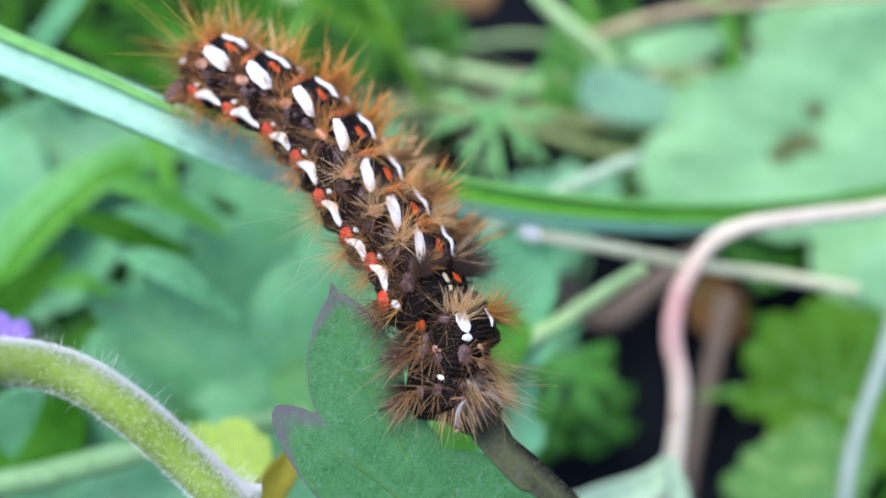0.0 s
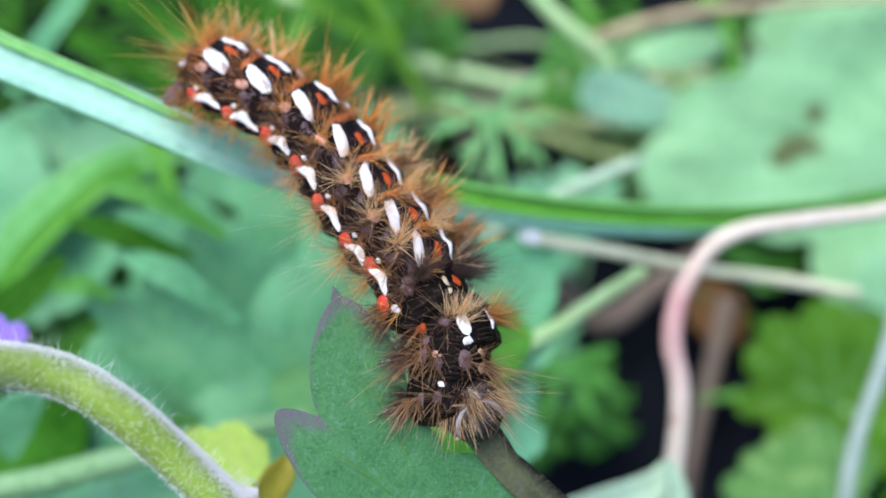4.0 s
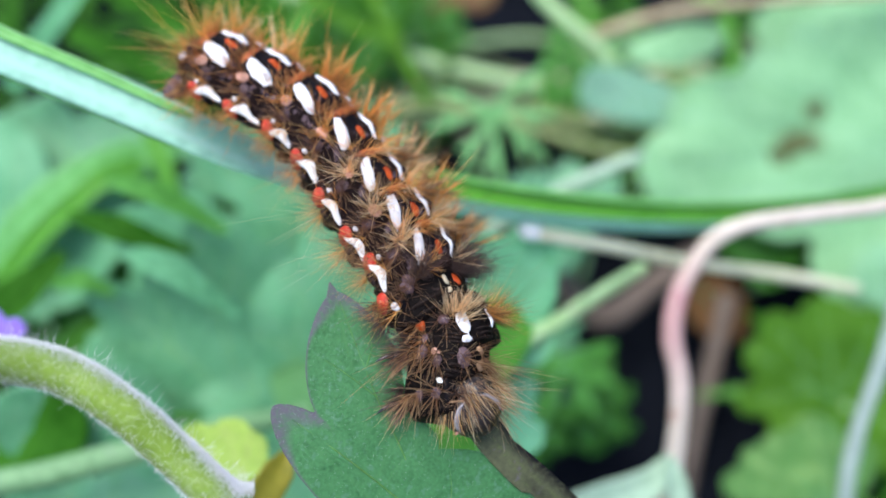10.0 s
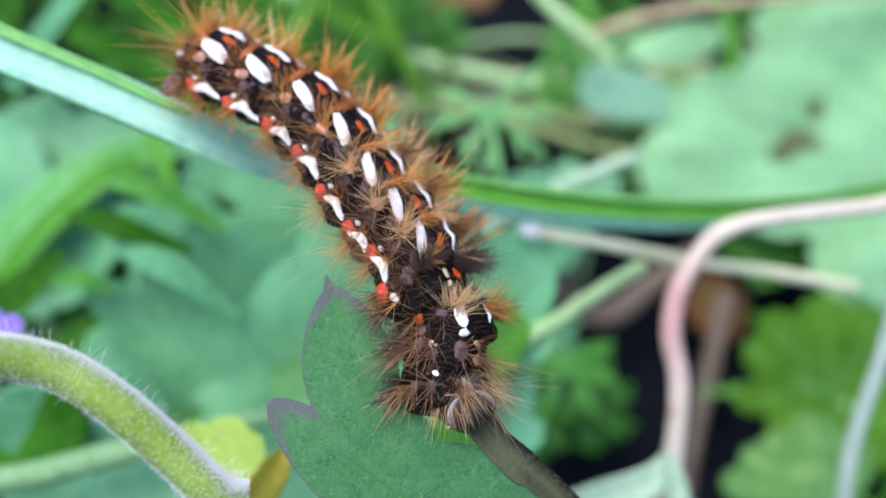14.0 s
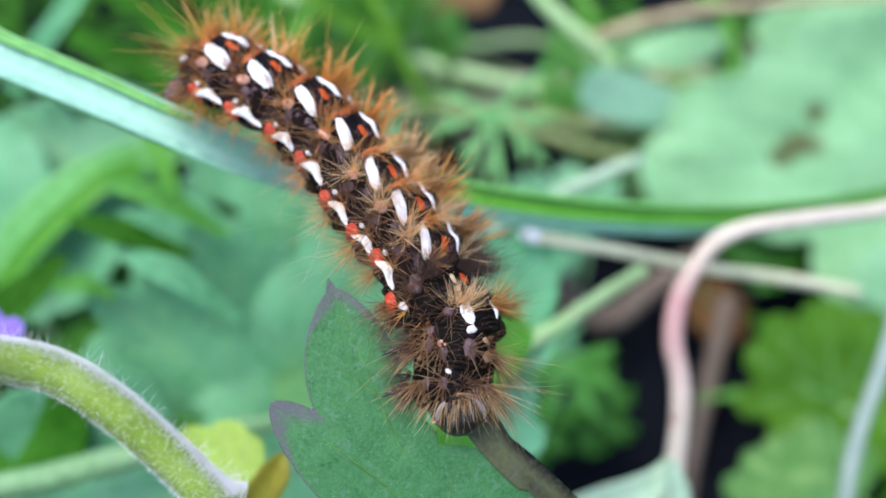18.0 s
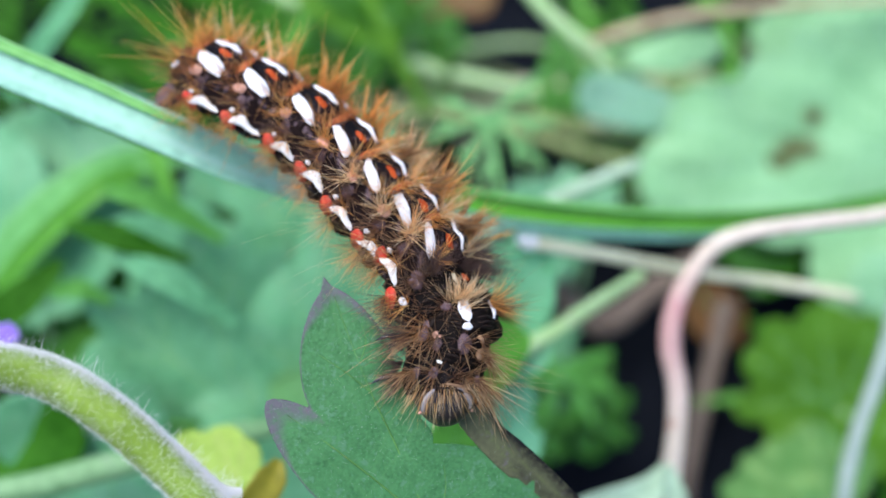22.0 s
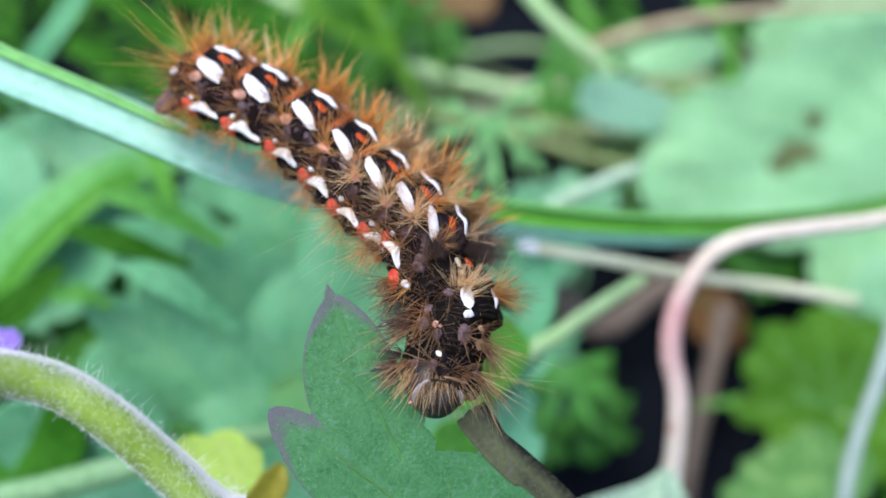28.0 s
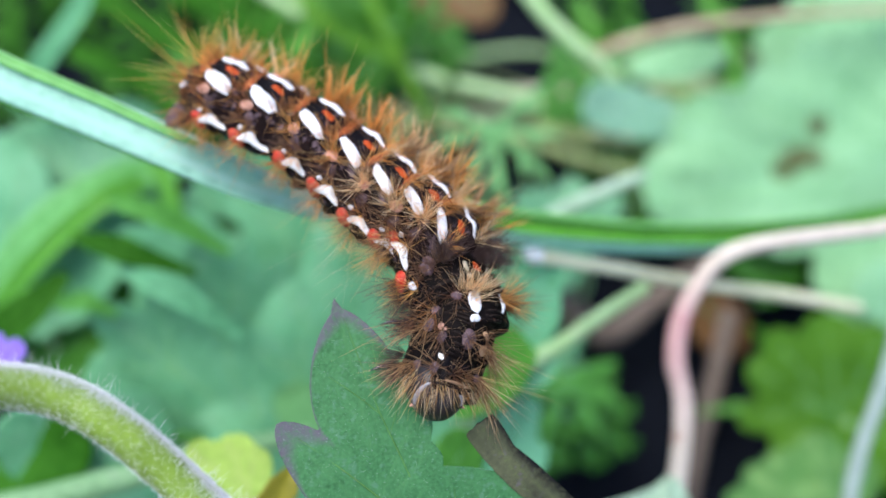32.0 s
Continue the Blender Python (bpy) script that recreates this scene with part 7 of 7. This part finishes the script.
    walk(segments[11], rows_mm([(0, 0.34, -9.77, 4.10, 21.5, -13.6, -179.4), (0.5, 0.29, -9.58, 4.10, 21.7, -13.5, -179.6), (1, 0.27, -9.49, 4.10, 21.6, -13.5, -179.8), (1.5, 0.31, -9.54, 4.10, 21.3, -13.5, -179.9), (2, 0.28, -9.58, 4.10, 20.9, -13.6, -179.8), (2.5, 0.21, -9.69, 4.10, 20.5, -13.7, -179.7), (3, 0.28, -9.79, 4.10, 20.3, -13.7, -179.4), (3.5, 0.33, -9.81, 4.10, 20.3, -13.6, -179.3), (5.5, 0.31, -9.91, 4.10, 19.7, -13.7, -179.4), (6, 0.29, -9.91, 4.10, 19.6, -13.7, -179.4), (6.5, 0.27, -9.93, 4.10, 19.7, -13.7, -179.5), (7, 0.28, -9.98, 4.10, 19.7, -13.7, -179.7), (7.5, 0.34, -10.06, 4.10, 19.8, -13.6, -179.6), (8, 0.34, -10.07, 4.10, 19.9, -13.6, -179.7), (8.5, 0.25, -10.14, 4.10, 20.1, -13.6, 179.8), (9, 0.28, -10.21, 4.10, 20.4, -13.6, 179.8), (9.5, 0.29, -10.20, 4.10, 20.7, -13.6, -179.9), (10, 0.22, -10.09, 4.10, 21.3, -13.6, -179.9), (10.5, 0.12, -9.93, 4.10, 22.0, -13.7, -179.8), (11, 0.05, -9.83, 4.10, 22.3, -13.7, 179.9), (11.5, -0.10, -9.66, 4.10, 22.0, -13.6, 178.5), (12, -0.35, -9.45, 4.10, 21.9, -13.5, 176.3), (12.5, -0.47, -9.39, 4.10, 21.5, -13.4, 175.0), (13, -0.36, -9.53, 4.10, 20.6, -13.5, 175.5), (13.5, -0.20, -9.70, 4.10, 20.5, -13.5, 176.6), (14, 0.00, -9.79, 4.10, 20.6, -13.5, 177.9), (14.5, 0.17, -9.84, 4.10, 20.8, -13.5, 178.8), (16.5, 0.38, -9.70, 4.10, 20.9, -12.8, 174.8), (17, 0.42, -9.49, 4.10, 21.3, -12.6, 173.5), (17.5, 0.50, -9.27, 4.10, 21.6, -12.4, 173.2), (18, 0.62, -9.19, 4.10, 21.5, -12.4, 173.3), (18.5, 0.70, -9.17, 4.10, 21.4, -12.3, 173.5), (19, 0.70, -9.11, 4.10, 21.3, -12.3, 173.2), (19.5, 0.71, -9.07, 4.10, 21.2, -12.2, 172.7), (20, 0.69, -8.97, 4.10, 21.2, -12.2, 171.9), (20.5, 0.60, -8.89, 4.10, 21.4, -12.2, 171.3), (21, 0.48, -8.72, 4.10, 21.8, -12.1, 170.5), (21.5, 0.37, -8.41, 4.10, 22.0, -12.2, 169.9), (22, 0.24, -8.02, 4.10, 22.3, -12.2, 169.4), (22.5, 0.14, -7.61, 4.10, 22.5, -12.2, 168.6), (23, 0.09, -7.44, 4.10, 22.1, -12.3, 168.4), (23.5, 0.04, -7.47, 4.10, 21.8, -12.3, 168.4), (24, 0.06, -7.40, 4.10, 21.8, -12.4, 168.8), (24.5, 0.05, -7.20, 4.10, 21.8, -12.4, 168.9), (25, 0.07, -7.14, 4.10, 21.6, -12.4, 169.1), (25.5, 0.13, -7.18, 4.10, 21.3, -12.4, 168.7), (27.5, 0.07, -7.09, 4.10, 20.9, -12.2, 166.7), (28, 0.09, -7.04, 4.10, 20.8, -12.2, 166.7), (28.5, 0.05, -6.96, 4.10, 20.7, -12.3, 166.5), (29, 0.04, -6.86, 4.10, 20.6, -12.3, 166.5), (29.5, -0.04, -6.82, 4.10, 20.5, -12.3, 165.9), (30, -0.06, -6.71, 4.10, 20.5, -12.3, 165.4), (30.5, -0.09, -6.58, 4.10, 20.7, -12.3, 164.8), (31, -0.16, -6.54, 4.10, 20.7, -12.3, 164.5), (31.5, -0.21, -6.49, 4.10, 20.7, -12.3, 164.2), (32, -0.36, -6.41, 4.10, 20.8, -12.4, 163.2)]))
    walk(head, rows_mm([(0, 1.98, -10.49, 4.80, -8.7, -10.7, -155.9), (0.5, 1.94, -10.32, 4.80, -8.7, -10.7, -156.0), (1, 1.93, -10.24, 4.80, -8.7, -10.7, -156.1), (1.5, 1.97, -10.31, 4.80, -8.7, -10.6, -156.2), (2, 1.95, -10.36, 4.80, -8.7, -10.7, -156.3), (2.5, 1.88, -10.50, 4.80, -8.7, -10.7, -156.4), (3, 1.95, -10.61, 4.80, -8.7, -10.7, -156.5), (3.5, 2.01, -10.65, 4.80, -8.7, -10.7, -156.6), (5.5, 2.00, -10.81, 4.80, -8.7, -10.7, -157.0), (6, 1.98, -10.83, 4.80, -8.7, -10.7, -157.1), (6.5, 1.96, -10.82, 4.80, -8.7, -10.7, -157.0), (7, 1.96, -10.84, 4.80, -8.7, -10.7, -156.9), (7.5, 2.00, -10.89, 4.80, -8.7, -10.7, -156.9), (8, 1.99, -10.87, 4.80, -8.7, -10.7, -156.8), (8.5, 1.89, -10.90, 4.80, -8.7, -10.8, -156.7), (9, 1.91, -10.94, 4.80, -8.7, -10.8, -156.6), (9.5, 1.94, -10.91, 4.80, -8.7, -11.0, -155.5), (10, 1.88, -10.77, 4.80, -8.7, -11.1, -154.4), (10.5, 1.80, -10.59, 4.80, -8.7, -11.3, -153.2), (11, 1.75, -10.46, 4.80, -8.7, -11.5, -152.0), (11.5, 1.57, -10.37, 4.80, -8.7, -11.2, -154.5), (12, 1.31, -10.25, 4.80, -8.7, -11.1, -156.7), (12.5, 1.17, -10.28, 4.80, -8.7, -10.9, -158.6), (13, 1.26, -10.51, 4.80, -8.7, -10.6, -160.4), (13.5, 1.41, -10.61, 4.80, -8.7, -10.6, -160.2), (14, 1.60, -10.64, 4.80, -8.7, -10.5, -160.0), (14.5, 1.62, -10.71, 4.80, -8.7, -10.4, -159.7), (16.5, 0.97, -10.78, 4.80, -8.7, -8.3, -173.5), (17, 0.79, -10.61, 4.80, -8.6, -7.7, -177.6), (17.5, 0.84, -10.38, 4.80, -8.6, -7.6, -178.4), (18, 0.95, -10.29, 4.80, -8.6, -7.3, -179.3), (18.5, 1.00, -10.27, 4.80, -8.6, -7.2, 179.8), (19, 0.97, -10.20, 4.80, -8.6, -7.1, 179.0), (19.5, 0.96, -10.14, 4.80, -8.6, -7.0, 178.1), (20, 0.92, -10.03, 4.80, -8.6, -6.9, 177.2), (20.5, 0.77, -9.95, 4.80, -8.6, -7.1, 178.4), (21, 0.61, -9.79, 4.80, -8.6, -7.3, 179.5), (21.5, 0.46, -9.46, 4.80, -8.6, -7.5, -179.5), (22, 0.28, -9.07, 4.80, -8.6, -7.8, -178.4), (22.5, 0.14, -8.66, 4.80, -8.6, -7.9, -177.4), (23, 0.04, -8.48, 4.80, -8.6, -8.1, -176.4), (23.5, -0.06, -8.51, 4.80, -8.6, -8.2, -176.1), (24, -0.08, -8.45, 4.80, -8.6, -8.2, -175.8), (24.5, -0.13, -8.25, 4.80, -8.6, -8.2, -175.5), (25, -0.16, -8.20, 4.80, -8.6, -8.2, -175.2), (25.5, -0.13, -8.23, 4.80, -8.6, -8.0, -176.9), (27.5, -0.33, -8.13, 4.80, -8.6, -7.4, 176.4), (28, -0.31, -8.08, 4.80, -8.6, -7.4, 176.4), (28.5, -0.36, -8.00, 4.80, -8.6, -7.4, 176.4), (29, -0.36, -7.90, 4.80, -8.6, -7.4, 176.4), (29.5, -0.44, -7.86, 4.80, -8.6, -7.5, 176.4), (30, -0.46, -7.75, 4.80, -8.6, -7.5, 176.4), (30.5, -0.49, -7.61, 4.80, -8.6, -7.5, 176.4), (31, -0.56, -7.57, 4.80, -8.6, -7.6, 176.4), (31.5, -0.61, -7.53, 4.80, -8.6, -7.6, 176.4), (32, -0.76, -7.44, 4.80, -8.6, -7.8, 176.4)]))
    walk(hairy_stem, sway(Matrix(), [(0, 0.00, 0.00, 0.00), (1, 0.02, 0.12, 0.00), (2, -0.09, 0.17, 0.00), (3, -0.26, 0.02, 0.00), (6, -0.22, 0.35, 0.00), (7, -0.30, 0.32, 0.00), (8, -0.31, 0.29, 0.00), (9, -0.35, 0.15, 0.00), (10, -0.49, 0.01, 0.00), (11, -0.51, -0.04, 0.00), (12, -0.49, 0.13, 0.00), (13, -0.59, 0.17, 0.00), (14, -0.70, 0.05, 0.00), (17, -0.93, 0.25, 0.00), (18, -1.01, 0.36, 0.00), (19, -0.92, 0.50, 0.00), (20, -1.02, 0.37, 0.00), (21, -1.12, 0.33, 0.00), (22, -1.07, 0.54, 0.00), (23, -1.02, 0.51, 0.00), (24, -0.91, 0.57, 0.00), (25, -0.81, 0.59, 0.00), (28, -0.85, 0.53, 0.00), (29, -0.74, 0.72, 0.00), (30, -0.72, 0.61, 0.00), (31, -0.62, 0.61, 0.00), (32, -0.60, 0.52, 0.00)]))
    walk(violet, sway(violet.matrix_basis.copy(), [(0, 0.00, 0.00, 0.00), (1, 0.05, 0.14, 0.00), (2, -0.03, 0.18, 0.00), (3, -0.31, 0.08, 0.00), (6, -0.20, 0.37, 0.00), (7, -0.24, 0.31, 0.00), (8, -0.24, 0.32, 0.00), (9, -0.37, 0.23, 0.00), (10, -0.46, 0.05, 0.00), (11, -0.47, 0.04, 0.00), (12, -0.54, 0.21, 0.00), (13, -0.51, 0.25, 0.00), (14, -0.59, 0.19, 0.00), (17, -0.53, 0.30, 0.00), (18, -0.65, 0.45, 0.00), (19, -0.69, 0.61, 0.00), (20, -0.75, 0.40, 0.00), (21, -0.82, 0.32, 0.00), (22, -0.83, 0.50, 0.00), (23, -0.64, 0.36, 0.00), (24, -0.67, 0.45, 0.00), (25, -0.63, 0.47, 0.00), (28, -0.70, 0.42, 0.00), (29, -0.62, 0.55, 0.00), (30, -0.70, 0.50, 0.00), (31, -0.73, 0.57, 0.00), (32, -0.76, 0.37, 0.00)]))
    walk(yellow, sway(yellow.matrix_basis.copy(), [(0, 0.00, 0.00, 0.00), (1, 0.01, 0.11, 0.00), (2, -0.16, 0.14, 0.00), (3, -0.23, -0.06, 0.00), (6, -0.32, 0.27, 0.00), (7, -0.30, 0.25, 0.00), (8, -0.30, 0.20, 0.00), (9, -0.33, 0.06, 0.00), (10, -0.36, -0.11, 0.00), (11, -0.37, -0.19, 0.00), (12, -0.40, -0.04, 0.00), (13, -0.46, -0.02, 0.00), (14, -0.53, -0.17, 0.00), (17, -0.61, -0.09, 0.00), (18, -0.74, 0.03, 0.00), (19, -0.76, 0.17, 0.00), (20, -0.72, -0.01, 0.00), (21, -0.78, -0.06, 0.00), (22, -0.74, 0.16, 0.00), (23, -0.61, 0.16, 0.00), (24, -0.55, 0.28, 0.00), (25, -0.51, 0.34, 0.00), (28, -0.58, 0.23, 0.00), (29, -0.54, 0.46, 0.00), (30, -0.57, 0.45, 0.00), (31, -0.46, 0.67, 0.00), (32, -0.32, 0.72, 0.00)]))
    walk(feeding_leaf, sway(LEAF_POSE, [(0, 0.00, 0.00, 0.00), (0.5, 0.01, -0.00, 0.00), (1, 0.11, 0.08, 0.00), (1.5, 0.20, 0.03, 0.00), (2, 0.22, 0.09, 0.00), (2.5, 0.16, 0.06, 0.00), (3, 0.14, 0.03, 0.00), (3.5, 0.14, 0.06, 0.00), (5.5, 0.11, 0.28, 0.00), (6, 0.12, 0.29, 0.00), (6.5, 0.08, 0.31, 0.00), (7, 0.07, 0.31, 0.00), (7.5, 0.04, 0.27, 0.00), (8, 0.05, 0.31, 0.00), (8.5, -0.02, 0.29, 0.00), (9, -0.04, 0.10, 0.00), (9.5, -0.04, 0.02, 0.00), (10, -0.13, -0.06, 0.00), (10.5, -0.17, -0.13, 0.00), (11, -0.14, -0.13, 0.00), (11.5, -0.13, -0.06, 0.00), (12, -0.17, 0.02, 0.00), (12.5, -0.22, 0.09, 0.00), (13, -0.22, 0.19, 0.00), (13.5, -0.25, 0.17, 0.00), (14, -0.28, 0.20, 0.00), (14.5, -0.29, 0.21, 0.00), (16.5, -0.38, 0.33, 0.00), (17, -0.36, 0.42, 0.00), (17.5, -0.30, 0.49, 0.00), (18, -0.29, 0.50, 0.00), (18.5, -0.23, 0.57, 0.00), (19, -0.22, 0.66, 0.00), (19.5, -0.21, 0.64, 0.00), (20, -0.23, 0.75, 0.00), (20.5, -0.24, 0.81, 0.00), (21, -0.25, 0.89, 0.00), (21.5, -0.27, 1.10, 0.00), (22, -0.31, 1.18, 0.00), (22.5, -0.27, 1.15, 0.00), (23, -0.20, 1.19, 0.00), (23.5, -0.19, 1.15, 0.00), (24, -0.16, 1.20, 0.00), (24.5, -0.16, 1.36, 0.00), (25, -0.16, 1.28, 0.00), (25.5, -0.13, 1.23, 0.00), (27.5, -0.15, 1.08, 0.00), (28, -0.13, 1.13, 0.00), (28.5, -0.17, 1.10, 0.00), (29, -0.11, 1.22, 0.00), (29.5, -0.14, 1.11, 0.00), (30, -0.10, 1.12, 0.00), (30.5, -0.09, 1.18, 0.00), (31, -0.13, 1.03, 0.00), (31.5, -0.11, 0.98, 0.00), (32, -0.17, 0.92, 0.00)]))
    rest = dark_lobe.matrix_basis.copy()
    walk(dark_lobe, [(t, Matrix.Translation((x * 0.001, y * 0.001, 0)) @ rest) for t, x, y in ((0, 0.00, 0.00), (1, -0.11, -0.36), (2, -0.10, -0.89), (3, 0.01, -0.81), (6, -0.06, -0.70), (7, -0.02, -0.62), (8, -0.07, -0.55), (9, -0.02, -0.41), (10, 0.09, -0.20), (11, 0.12, -0.27), (12, -0.03, -0.30), (13, -0.07, -0.14), (14, -0.04, -0.08), (17, -0.09, -0.02), (18, -0.04, -0.22), (19, -0.13, -0.26), (20, -0.21, -0.02), (21, -0.24, 0.25), (22, -0.34, 0.48), (23, -0.33, 0.51), (24, -0.31, 0.56), (25, -0.37, 0.65), (28, -0.28, 0.43), (29, -0.24, 0.53), (30, -0.21, 0.44), (31, -0.19, 0.41), (32, -0.13, 0.61))])


motions()
